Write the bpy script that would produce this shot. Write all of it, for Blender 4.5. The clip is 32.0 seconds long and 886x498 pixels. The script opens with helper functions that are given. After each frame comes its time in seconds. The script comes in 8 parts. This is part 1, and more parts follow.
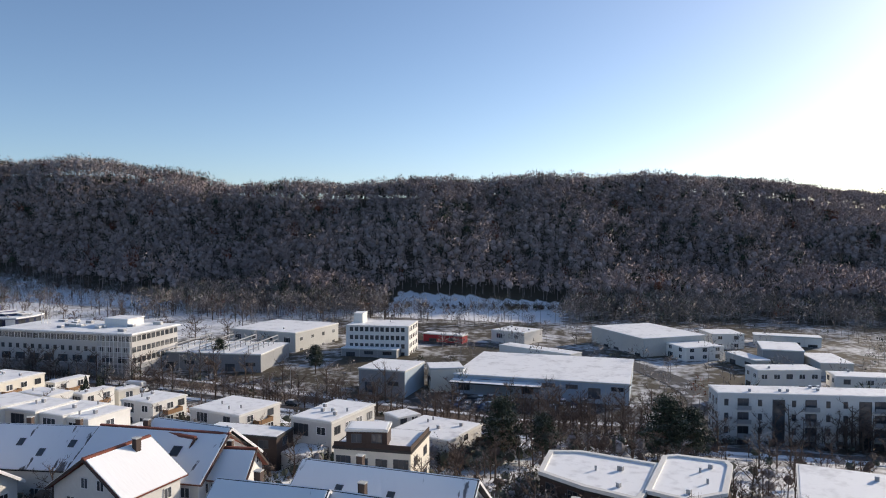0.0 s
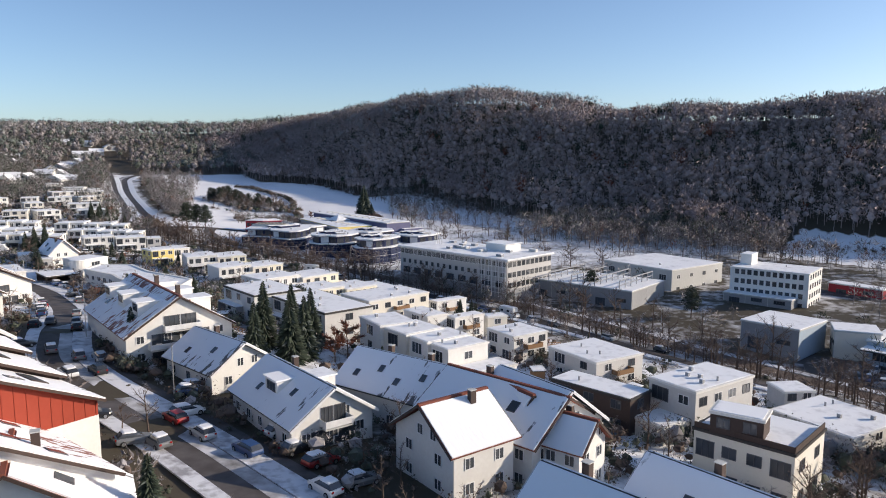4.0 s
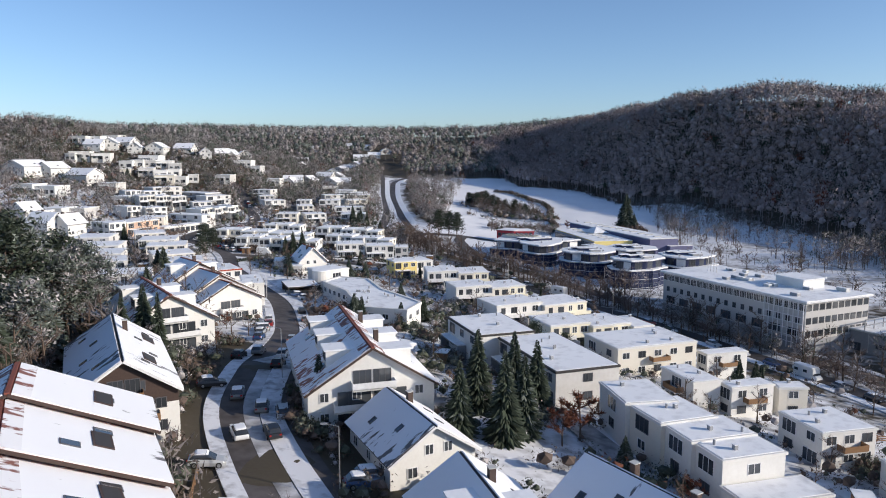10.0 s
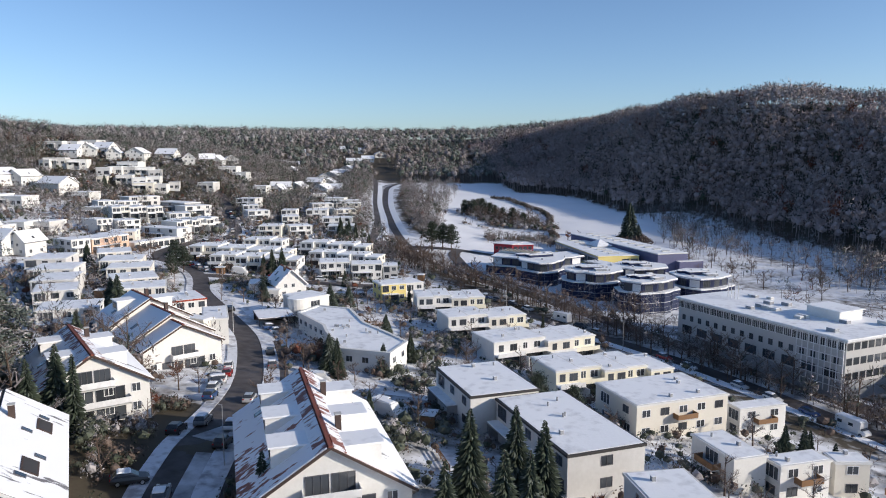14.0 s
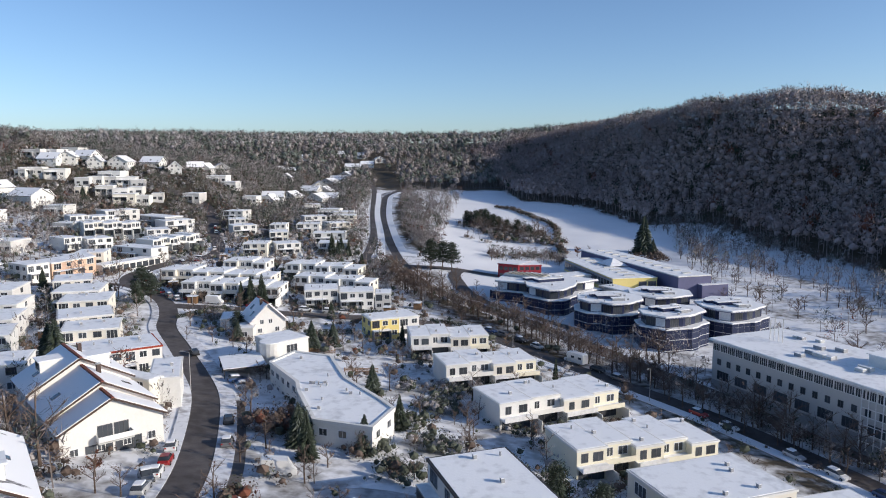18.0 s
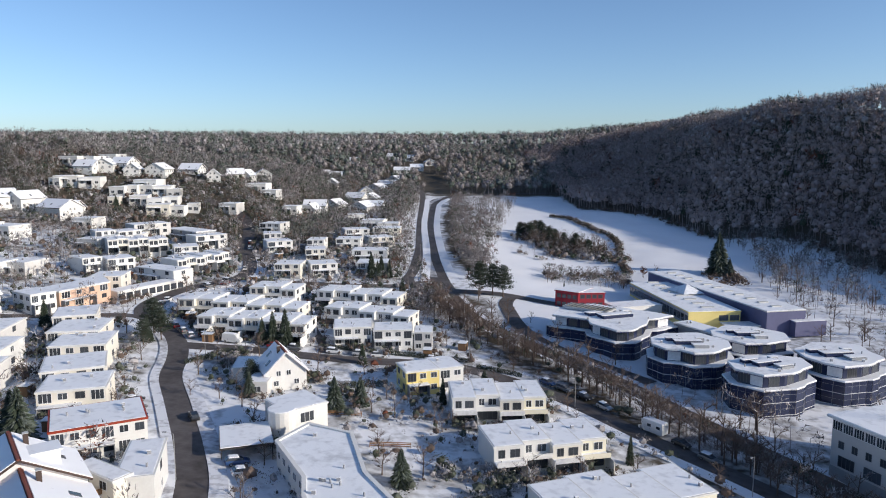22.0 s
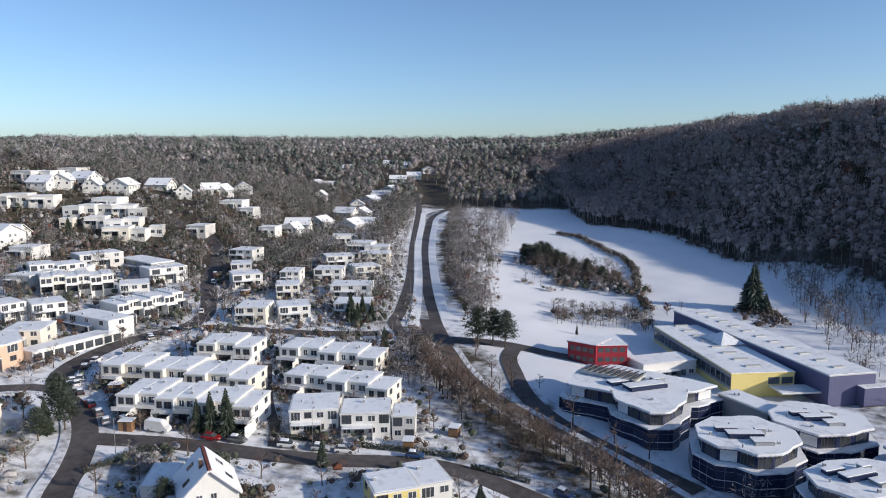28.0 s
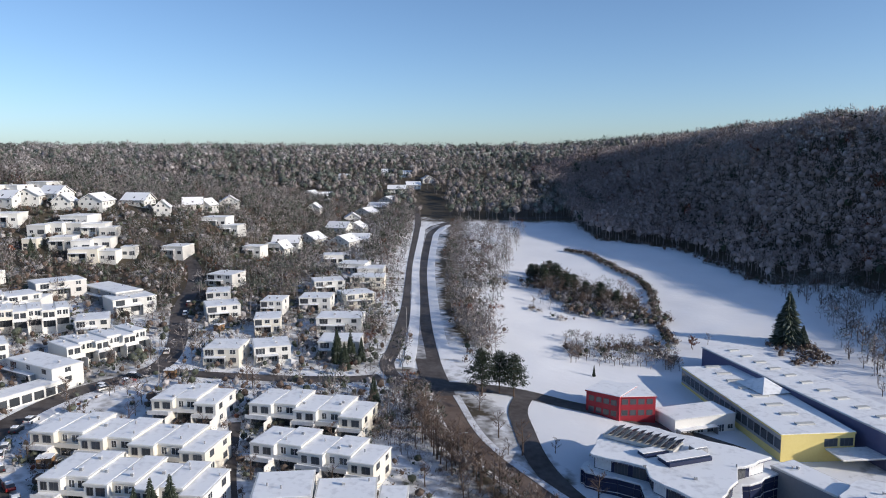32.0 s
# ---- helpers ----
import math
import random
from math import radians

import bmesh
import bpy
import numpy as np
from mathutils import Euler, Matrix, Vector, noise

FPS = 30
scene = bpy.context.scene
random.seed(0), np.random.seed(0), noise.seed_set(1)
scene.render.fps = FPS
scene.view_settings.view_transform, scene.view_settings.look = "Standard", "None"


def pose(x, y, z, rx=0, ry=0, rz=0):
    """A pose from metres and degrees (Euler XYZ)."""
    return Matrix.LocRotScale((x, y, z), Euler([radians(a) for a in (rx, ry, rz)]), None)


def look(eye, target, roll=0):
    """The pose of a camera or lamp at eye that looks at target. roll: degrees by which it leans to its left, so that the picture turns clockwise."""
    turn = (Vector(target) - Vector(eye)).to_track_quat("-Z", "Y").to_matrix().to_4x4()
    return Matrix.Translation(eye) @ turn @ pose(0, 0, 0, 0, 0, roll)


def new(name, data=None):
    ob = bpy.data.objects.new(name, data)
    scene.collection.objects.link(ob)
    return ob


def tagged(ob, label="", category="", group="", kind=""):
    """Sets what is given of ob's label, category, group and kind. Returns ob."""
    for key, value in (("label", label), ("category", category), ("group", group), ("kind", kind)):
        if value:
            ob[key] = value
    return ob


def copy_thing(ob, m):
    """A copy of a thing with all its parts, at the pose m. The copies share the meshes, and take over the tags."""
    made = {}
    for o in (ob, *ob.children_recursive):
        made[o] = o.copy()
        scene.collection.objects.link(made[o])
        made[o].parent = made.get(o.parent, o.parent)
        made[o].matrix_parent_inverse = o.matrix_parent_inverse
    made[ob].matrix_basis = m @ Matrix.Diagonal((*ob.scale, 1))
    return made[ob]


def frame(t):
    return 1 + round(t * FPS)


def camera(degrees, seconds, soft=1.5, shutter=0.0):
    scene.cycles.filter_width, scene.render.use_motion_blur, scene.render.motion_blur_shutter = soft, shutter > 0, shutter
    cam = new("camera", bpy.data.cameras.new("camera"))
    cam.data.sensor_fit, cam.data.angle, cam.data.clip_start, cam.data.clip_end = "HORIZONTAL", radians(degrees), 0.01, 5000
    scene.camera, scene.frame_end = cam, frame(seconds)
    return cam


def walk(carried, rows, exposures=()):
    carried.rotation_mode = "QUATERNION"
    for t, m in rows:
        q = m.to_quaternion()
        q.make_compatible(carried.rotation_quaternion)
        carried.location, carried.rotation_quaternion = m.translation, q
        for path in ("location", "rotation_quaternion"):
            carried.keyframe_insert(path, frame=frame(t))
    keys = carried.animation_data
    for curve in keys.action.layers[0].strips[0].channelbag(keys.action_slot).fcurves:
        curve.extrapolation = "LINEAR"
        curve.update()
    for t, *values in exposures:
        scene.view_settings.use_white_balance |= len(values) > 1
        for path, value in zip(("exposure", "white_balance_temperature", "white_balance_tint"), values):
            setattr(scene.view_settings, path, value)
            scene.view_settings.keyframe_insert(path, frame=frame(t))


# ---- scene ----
import itertools

cam = camera(63.58, 32.0, soft=1.0)
# seconds, place, heading clockwise from the y axis, tilt
PATH = [
    (0, -21.57, -34.24, 42.43, 51.45, -1.73),
    (0.5, -20.37, -33.32, 42.70, 51.40, -3.70),
    (1, -19.08, -32.34, 42.93, 51.37, -7.14),
    (1.5, -17.58, -31.33, 43.11, 50.61, -7.78),
    (2, -15.96, -30.13, 43.23, 49.12, -7.78),
    (2.5, -14.36, -28.80, 43.33, 43.24, -7.81),
    (3, -12.77, -27.53, 43.50, 32.37, -7.80),
    (3.5, -11.18, -26.06, 43.67, 25.23, -7.81),
    (4, -9.55, -24.46, 43.82, 21.07, -7.79),
    (4.5, -7.87, -22.60, 43.90, 17.07, -7.77),
    (6.5, -3.22, -11.91, 43.34, 3.99, -7.53),
    (7, -2.27, -9.67, 43.54, 2.41, -7.55),
    (7.5, -1.59, -7.43, 43.80, 1.21, -7.55),
    (8, -1.00, -5.08, 44.14, 0.13, -7.57),
    (8.5, -0.48, -2.59, 44.56, -0.00, -7.62),
    (9, -0.00, 0.00, 45.00, -0.00, -7.63),
    (9.5, 0.38, 2.61, 45.46, 0.03, -7.61),
    (10, 0.71, 5.24, 45.92, 0.05, -7.65),
    (10.5, 0.99, 7.89, 46.36, 0.09, -7.63),
    (11, 1.27, 10.56, 46.79, 0.11, -7.65),
    (11.5, 1.48, 13.38, 47.24, 0.14, -7.65),
    (12, 1.69, 16.25, 47.67, 0.10, -7.63),
    (12.5, 1.86, 19.13, 48.12, 0.15, -7.64),
    (13, 2.02, 22.11, 48.58, 0.17, -7.62),
    (13.5, 2.23, 25.20, 49.05, 0.28, -7.62),
    (14, 2.43, 28.35, 49.55, 0.29, -7.62),
    (14.5, 2.60, 31.53, 50.04, 0.37, -7.57),
    (16.5, 3.51, 45.07, 52.06, 0.51, -7.57),
    (17, 3.72, 48.67, 52.61, 0.56, -7.56),
    (17.5, 3.82, 52.38, 53.21, 0.49, -7.52),
    (18, 3.94, 56.13, 53.88, 0.05, -7.50),
    (18.5, 4.13, 59.96, 54.61, -0.84, -7.51),
    (19, 4.30, 63.87, 55.37, -1.64, -7.55),
    (19.5, 4.38, 67.81, 56.12, -2.33, -7.54),
    (20, 4.47, 71.80, 56.88, -3.01, -7.57),
    (20.5, 4.55, 75.88, 57.63, -3.63, -7.60),
    (21, 4.58, 80.06, 58.36, -4.07, -7.68),
    (21.5, 4.54, 84.33, 59.03, -4.11, -7.67),
    (22, 4.55, 88.79, 59.67, -4.16, -7.70),
    (22.5, 4.48, 93.17, 60.32, -4.12, -7.74),
    (23, 4.40, 97.28, 61.01, -4.11, -7.75),
    (23.5, 4.40, 101.07, 61.72, -4.09, -7.74),
    (24, 4.48, 104.75, 62.43, -4.10, -7.75),
    (24.5, 4.57, 108.40, 63.14, -4.11, -7.76),
    (25, 4.64, 112.06, 63.84, -4.13, -7.77),
    (25.5, 4.72, 115.73, 64.50, -4.15, -7.77),
    (27.5, 4.99, 130.50, 66.72, -4.35, -7.73),
    (28, 4.89, 134.36, 67.23, -4.34, -7.70),
    (28.5, 4.73, 138.26, 67.71, -4.35, -7.65),
    (29, 4.45, 142.23, 68.18, -4.34, -7.60),
    (29.5, 4.15, 146.10, 68.65, -4.33, -7.60),
    (30, 3.89, 149.95, 69.12, -4.32, -7.55),
    (30.5, 3.66, 153.80, 69.63, -4.33, -7.51),
    (31, 3.47, 157.66, 70.18, -4.35, -7.45),
    (31.5, 3.33, 161.57, 70.75, -4.40, -7.40),
    (32, 3.19, 165.46, 71.34, -4.44, -7.33),
]
walk(cam, [(t, pose(x, y, z, 90 + tilt, 0, -heading)) for t, x, y, z, heading, tilt in PATH],
     exposures=[(0, 0.20, 6900, 11), (2, 0.26, 6850, 12), (3.5, 0.28, 6800, 12), (7, 0.16, 6350, 11), (32, 0.10, 6250, 10)])

# ---- light ----
SUN_AZ, SUN_EL = 106.0, 18.0   # degrees: clockwise from the y axis, above the horizon
world = bpy.data.worlds.new("winter_sky")
scene.world = world
world.use_nodes = True
wn = world.node_tree.nodes
sky = wn.new("ShaderNodeTexSky")
sky.sky_type, sky.sun_disc = "NISHITA", False
sky.sun_elevation, sky.sun_rotation = radians(SUN_EL), radians(SUN_AZ)
sky.altitude, sky.air_density, sky.dust_density, sky.ozone_density = 200, 0.75, 0.8, 3.0
wn["Background"].inputs["Strength"].default_value = 0.145
world.node_tree.links.new(sky.outputs["Color"], wn["Background"].inputs["Color"])
sun_data = bpy.data.lights.new("sun", "SUN")
sun_data.energy, sun_data.angle, sun_data.color = 4.3, radians(0.6), (1.0, 0.885, 0.74)
sun = new("sun", sun_data)
sun.matrix_world = look((300 * math.sin(radians(SUN_AZ)), 300 * math.cos(radians(SUN_AZ)), 300 * math.tan(radians(SUN_EL))), (0, 0, 0))

# ---- materials ----
def mat(name, base, rough=0.7, metal=0.0, vary=0.12, scale=1.5, second=None, amount=0.5, coarse=0.12, bump=0.0, bscale=8.0, per=0.0, coords="Object", spec=0.3, lo=None, hi=None, stretch=None):
    m = bpy.data.materials.new(name)
    m.use_nodes = True
    nt = m.node_tree
    b = nt.nodes["Principled BSDF"]
    b.inputs["Roughness"].default_value, b.inputs["Metallic"].default_value = rough, metal
    b.inputs["Specular IOR Level"].default_value = spec
    co = nt.nodes.new("ShaderNodeTexCoord") if coords == "Object" else nt.nodes.new("ShaderNodeNewGeometry")
    out = co.outputs["Object"] if coords == "Object" else co.outputs["Position"]
    if stretch:
        vm = nt.nodes.new("ShaderNodeVectorMath")
        vm.operation = "MULTIPLY"
        vm.inputs[1].default_value = stretch
        nt.links.new(out, vm.inputs[0])
        out = vm.outputs["Vector"]
    fine = nt.nodes.new("ShaderNodeTexNoise")
    fine.inputs["Scale"].default_value, fine.inputs["Detail"].default_value = scale, 6.0
    big = nt.nodes.new("ShaderNodeTexNoise")
    big.inputs["Scale"].default_value, big.inputs["Detail"].default_value = coarse, 4.0
    for n in (fine, big):
        nt.links.new(out, n.inputs["Vector"])
    mixn = nt.nodes.new("ShaderNodeMix")
    mixn.data_type = "RGBA"
    mixn.inputs["A"].default_value = (*base, 1)
    mixn.inputs["B"].default_value = (*(second or [c * 0.7 for c in base]), 1)
    add = nt.nodes.new("ShaderNodeMath")
    add.operation = "ADD"
    nt.links.new(fine.outputs["Fac"], add.inputs[0])
    nt.links.new(big.outputs["Fac"], add.inputs[1])
    ramp = nt.nodes.new("ShaderNodeMapRange")
    ramp.inputs["From Min"].default_value, ramp.inputs["From Max"].default_value = (1.0 - vary * 3 if lo is None else lo), (1.0 + vary * 3 if hi is None else hi)
    ramp.inputs["To Min"].default_value, ramp.inputs["To Max"].default_value = 0.0, amount
    nt.links.new(add.outputs[0], ramp.inputs["Value"])
    nt.links.new(ramp.outputs[0], mixn.inputs["Factor"])
    col = mixn.outputs["Result"]
    if per:
        info = nt.nodes.new("ShaderNodeObjectInfo")
        hsv = nt.nodes.new("ShaderNodeHueSaturation")
        mr = nt.nodes.new("ShaderNodeMapRange")
        mr.inputs["To Min"].default_value, mr.inputs["To Max"].default_value = 1 - per, 1 + per
        nt.links.new(info.outputs["Random"], mr.inputs["Value"])
        nt.links.new(mr.outputs[0], hsv.inputs["Value"])
        nt.links.new(col, hsv.inputs["Color"])
        col = hsv.outputs["Color"]
    nt.links.new(col, b.inputs["Base Color"])
    if bump:
        bn = nt.nodes.new("ShaderNodeTexNoise")
        bn.inputs["Scale"].default_value, bn.inputs["Detail"].default_value = bscale, 8.0
        nt.links.new(out, bn.inputs["Vector"])
        bu = nt.nodes.new("ShaderNodeBump")
        bu.inputs["Strength"].default_value, bu.inputs["Distance"].default_value = bump, 0.1
        nt.links.new(bn.outputs["Fac"], bu.inputs["Height"])
        nt.links.new(bu.outputs["Normal"], b.inputs["Normal"])
    return m


def island(m, lo, hi):
    """Lets every loose piece of a joined mesh differ in brightness."""
    nt = m.node_tree
    b = nt.nodes["Principled BSDF"]
    src = b.inputs["Base Color"].links[0].from_socket
    geo, mr, hsv = nt.nodes.new("ShaderNodeNewGeometry"), nt.nodes.new("ShaderNodeMapRange"), nt.nodes.new("ShaderNodeHueSaturation")
    mr.inputs["To Min"].default_value, mr.inputs["To Max"].default_value = lo, hi
    nt.links.new(geo.outputs["Random Per Island"], mr.inputs["Value"])
    nt.links.new(mr.outputs[0], hsv.inputs["Value"])
    nt.links.new(src, hsv.inputs["Color"])
    nt.links.new(hsv.outputs["Color"], b.inputs["Base Color"])
    return m


M_SNOW = mat("snow", (0.86, 0.87, 0.89), 0.6, vary=0.1, scale=0.9, second=(0.74, 0.76, 0.8), amount=0.5, bump=0.25, bscale=1.3)
M_ROOFSNOW = mat("roof_snow", (0.90, 0.905, 0.91), 0.6, scale=0.7, second=(0.46, 0.46, 0.47), amount=0.6, coarse=0.16, bump=0.3, bscale=2.0, lo=1.0, hi=1.36)
M_PITCHSNOW = mat("pitched_roof_snow", (0.88, 0.885, 0.90), 0.6, scale=1.3, second=(0.08, 0.075, 0.08), amount=0.9, coarse=0.22, bump=0.3, bscale=2.5, lo=1.23, hi=1.29, stretch=(1.0, 0.3, 0.3))
M_THIN = mat("thin_snow", (0.84, 0.85, 0.88), 0.65, scale=1.3, second=(0.07, 0.065, 0.07), amount=0.92, coarse=0.2, bump=0.3, bscale=3.0, lo=1.14, hi=1.19, stretch=(1.0, 0.3, 0.3))
M_WHITE = mat("white_render", (0.75, 0.74, 0.71), 0.85, vary=0.1, scale=2.5, second=(0.60, 0.58, 0.54), amount=0.45, coarse=0.3, bump=0.15, bscale=14, per=0.05)
M_OFFWHITE = mat("weathered_white_render", (0.64, 0.625, 0.60), 0.85, vary=0.1, scale=2.0, second=(0.50, 0.48, 0.45), amount=0.5, coarse=0.3, bump=0.15, bscale=14, per=0.06)
M_CREAM = mat("cream_render", (0.74, 0.70, 0.62), 0.85, vary=0.1, scale=2.5, second=(0.64, 0.59, 0.48), amount=0.4, coarse=0.3, bump=0.15, bscale=14, per=0.04)
M_YELLOW = mat("yellow_render", (0.76, 0.63, 0.25), 0.8, vary=0.08, scale=2, second=(0.66, 0.53, 0.18), amount=0.4, bump=0.1)
M_PALEYEL = mat("pale_yellow_render", (0.78, 0.74, 0.60), 0.85, vary=0.1, scale=2, second=(0.70, 0.64, 0.48), amount=0.4, bump=0.1)
M_GREY = mat("grey_cladding", (0.32, 0.33, 0.34), 0.7, vary=0.1, scale=1.5, second=(0.22, 0.22, 0.23), amount=0.5)
M_LGREY = mat("light_grey_concrete", (0.55, 0.55, 0.53), 0.85, vary=0.1, scale=1.5, second=(0.42, 0.42, 0.4), amount=0.5, bump=0.15)
M_DARK = mat("dark_trim", (0.055, 0.05, 0.048), 0.6, vary=0.1, scale=3)
M_BROWN = mat("brown_cladding", (0.075, 0.05, 0.042), 0.7, vary=0.1, scale=4, second=(0.045, 0.032, 0.028), amount=0.6, bump=0.2)
M_WOOD = mat("timber", (0.28, 0.16, 0.08), 0.7, vary=0.12, scale=5, second=(0.17, 0.09, 0.045), amount=0.6, bump=0.2)
M_RED = mat("red_cladding", (0.33, 0.05, 0.025), 0.6, vary=0.1, scale=2, second=(0.26, 0.038, 0.02), amount=0.5, per=0.05)
M_CRIMSON = mat("crimson_panel", (0.30, 0.024, 0.038), 0.55, vary=0.1, scale=1, second=(0.27, 0.02, 0.03), amount=0.5)
M_VIOLET = mat("violet_blue_cladding", (0.12, 0.125, 0.22), 0.6, vary=0.1, scale=1, second=(0.09, 0.09, 0.17), amount=0.5)
M_BLUE = mat("pale_blue_cladding", (0.38, 0.46, 0.54), 0.6, vary=0.1, scale=1, second=(0.3, 0.38, 0.46), amount=0.5)
M_TILE = mat("red_brown_tile", (0.26, 0.085, 0.055), 0.75, vary=0.12, scale=6, second=(0.15, 0.05, 0.04), amount=0.6, bump=0.3)
M_DKTILE = mat("dark_roof_tile", (0.075, 0.07, 0.075), 0.7, vary=0.12, scale=6, second=(0.04, 0.04, 0.042), amount=0.6, bump=0.3)
M_ASPHALT = mat("asphalt", (0.055, 0.047, 0.044), 0.75, vary=0.09, scale=0.55, second=(0.24, 0.22, 0.22), amount=0.35, coarse=0.09, bump=0.1, coords="Position")
M_SLUSH = mat("slushy_asphalt", (0.62, 0.62, 0.64), 0.6, vary=0.09, scale=0.5, second=(0.10, 0.095, 0.09), amount=0.95, coarse=0.12, bump=0.25, bscale=2.0, coords="Position")
M_EARTH = mat("leaf_litter", (0.10, 0.07, 0.05), 0.9, vary=0.1, scale=0.7, second=(0.55, 0.55, 0.56), amount=0.7, coarse=0.1, bump=0.4, coords="Position")
M_METAL = mat("galvanised_steel", (0.5, 0.5, 0.5), 0.4, 0.9, vary=0.1, scale=4)
M_FRAME = mat("white_frame", (0.78, 0.78, 0.78), 0.5, vary=0.05)
M_DFRAME = mat("dark_frame", (0.10, 0.10, 0.11), 0.5, vary=0.05)
M_GLASS = mat("window_glass", (0.03, 0.035, 0.045), 0.08, 0.0, vary=0.2, scale=0.6, second=(0.10, 0.11, 0.12), amount=0.8, per=0.4, spec=0.7)
M_BLUEGLASS = mat("blue_curtain_glass", (0.018, 0.024, 0.06), 0.16, 0.0, vary=0.2, scale=0.4, second=(0.035, 0.045, 0.09), amount=0.7, spec=0.4)
M_SOLAR = mat("solar_glass", (0.02, 0.03, 0.06), 0.15, 0.0, vary=0.1, scale=2, spec=0.6)
M_BARK = mat("bark", (0.13, 0.095, 0.075), 0.9, vary=0.1, scale=3, second=(0.07, 0.05, 0.04), amount=0.6)
M_TWIG = island(mat("twigs", (0.20, 0.15, 0.125), 0.9, vary=0.1, scale=0.25, second=(0.11, 0.08, 0.07), amount=0.7, coords="Position"), 0.75, 1.25)
# Base colour lightened to stand in for the haze over the hill.
M_FOREST = island(mat("bare_wood", (0.40, 0.33, 0.315), 0.95, vary=0.08, scale=0.07, second=(0.23, 0.185, 0.185), amount=0.8, coarse=0.014, coords="Position"), 0.88, 1.14)
# Grey of these three is rime plus distance haze put into the colour.
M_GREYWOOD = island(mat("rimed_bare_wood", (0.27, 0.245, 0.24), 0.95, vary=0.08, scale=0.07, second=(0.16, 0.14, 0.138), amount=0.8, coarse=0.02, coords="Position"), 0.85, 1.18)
M_RIMEHAZEGREEN = island(mat("rime_haze_needles", (0.14, 0.16, 0.145), 0.9, vary=0.08, scale=0.2, second=(0.07, 0.085, 0.065), amount=0.9, coords="Position"), 0.7, 1.35)
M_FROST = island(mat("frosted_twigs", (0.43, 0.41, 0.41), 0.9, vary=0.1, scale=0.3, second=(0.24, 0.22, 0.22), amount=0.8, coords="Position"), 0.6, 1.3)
M_NEEDLE = island(mat("conifer_needles", (0.040, 0.052, 0.034), 0.85, vary=0.1, scale=1.5, second=(0.02, 0.03, 0.02), amount=0.6), 0.6, 1.6)
M_HEDGE = island(mat("evergreen_leaves", (0.045, 0.055, 0.032), 0.85, vary=0.1, scale=1.5, second=(0.15, 0.16, 0.14), amount=0.6), 0.6, 1.4)
M_RUSTLEAF = island(mat("dry_russet_leaves", (0.17, 0.062, 0.035), 0.9, vary=0.1, scale=1.0, second=(0.10, 0.04, 0.03), amount=0.6), 0.6, 1.4)
M_BUSH = island(mat("bare_shrub", (0.145, 0.108, 0.088), 0.9, vary=0.1, scale=0.3, second=(0.08, 0.06, 0.052), amount=0.7, coords="Position"), 0.7, 1.3)

M_TILESNOW = mat("snow_on_red_tiles", (0.82, 0.82, 0.84), 0.7, scale=1.6, second=(0.20, 0.06, 0.04), amount=0.95, coarse=0.3, stretch=(1.0, 0.4, 0.4), bump=0.4, bscale=6.0, lo=0.98, hi=1.08)
M_TILETHIN = mat("thin_snow_on_red_tiles", (0.86, 0.86, 0.88), 0.7, scale=1.5, second=(0.24, 0.07, 0.04), amount=0.95, coarse=0.25, stretch=(1.0, 0.4, 0.4), bump=0.35, bscale=5.0, lo=1.11, hi=1.17)
M_OFFICE = mat("office_cladding", (0.52, 0.51, 0.50), 0.7, vary=0.1, scale=2.0, second=(0.42, 0.41, 0.40), amount=0.4, bump=0.1)
M_TRACK = mat("leaf_strewn_tarmac", (0.105, 0.075, 0.06), 0.85, vary=0.09, scale=0.5, second=(0.20, 0.16, 0.14), amount=0.6, coarse=0.1, bump=0.2, coords="Position")
M_LOT = mat("wet_car_park_tarmac", (0.06, 0.057, 0.058), 0.7, scale=0.35, second=(0.60, 0.61, 0.64), amount=0.9, coarse=0.08, bump=0.15, coords="Position", lo=1.08, hi=1.3)
M_SNOWLANE = mat("trodden_snow", (0.72, 0.73, 0.76), 0.6, vary=0.1, scale=0.8, second=(0.22, 0.21, 0.22), amount=0.8, coarse=0.15, bump=0.35, bscale=3.0, lo=0.95, hi=1.25, coords="Position")

# ---- ground ----
def sm(a, b, x):
    q = np.clip((np.asarray(x, float) - a) / (b - a), 0, 1)
    return q * q * (3 - 2 * q)
def road_x(y):
    return np.interp(y, [-400, 0, 100, 180, 241, 300, 363, 450, 560, 700, 900, 1300], [330, 160, 112, 79, 47, 18, -10, -30, -40, -44, -70, -200])
def road_z(y):
    return np.interp(y, [-400, 60, 140, 200, 241, 300, 363, 450, 640, 760, 1000, 1400], [-8, -7, -6, -4.5, -2.5, 1, 5, 10, 18, 23, 45, 60])
def foot_x(y):
    return np.interp(y, [-400, -60, 80, 200, 300, 450, 560, 640, 700, 900, 1300], [560, 440, 370, 290, 225, 175, 150, 125, 95, 60, -60])
def wood_x(y):
    """The lower edge of the eastern wood."""
    return np.interp(y, [-400, -60, 80, 200, 300, 450, 499, 525, 535, 551, 592, 625, 640, 652, 700, 900, 1300], [560, 440, 370, 290, 225, 179, 177, 160, 138, 133, 125, 112, 90, 68, 62, 60, -60])
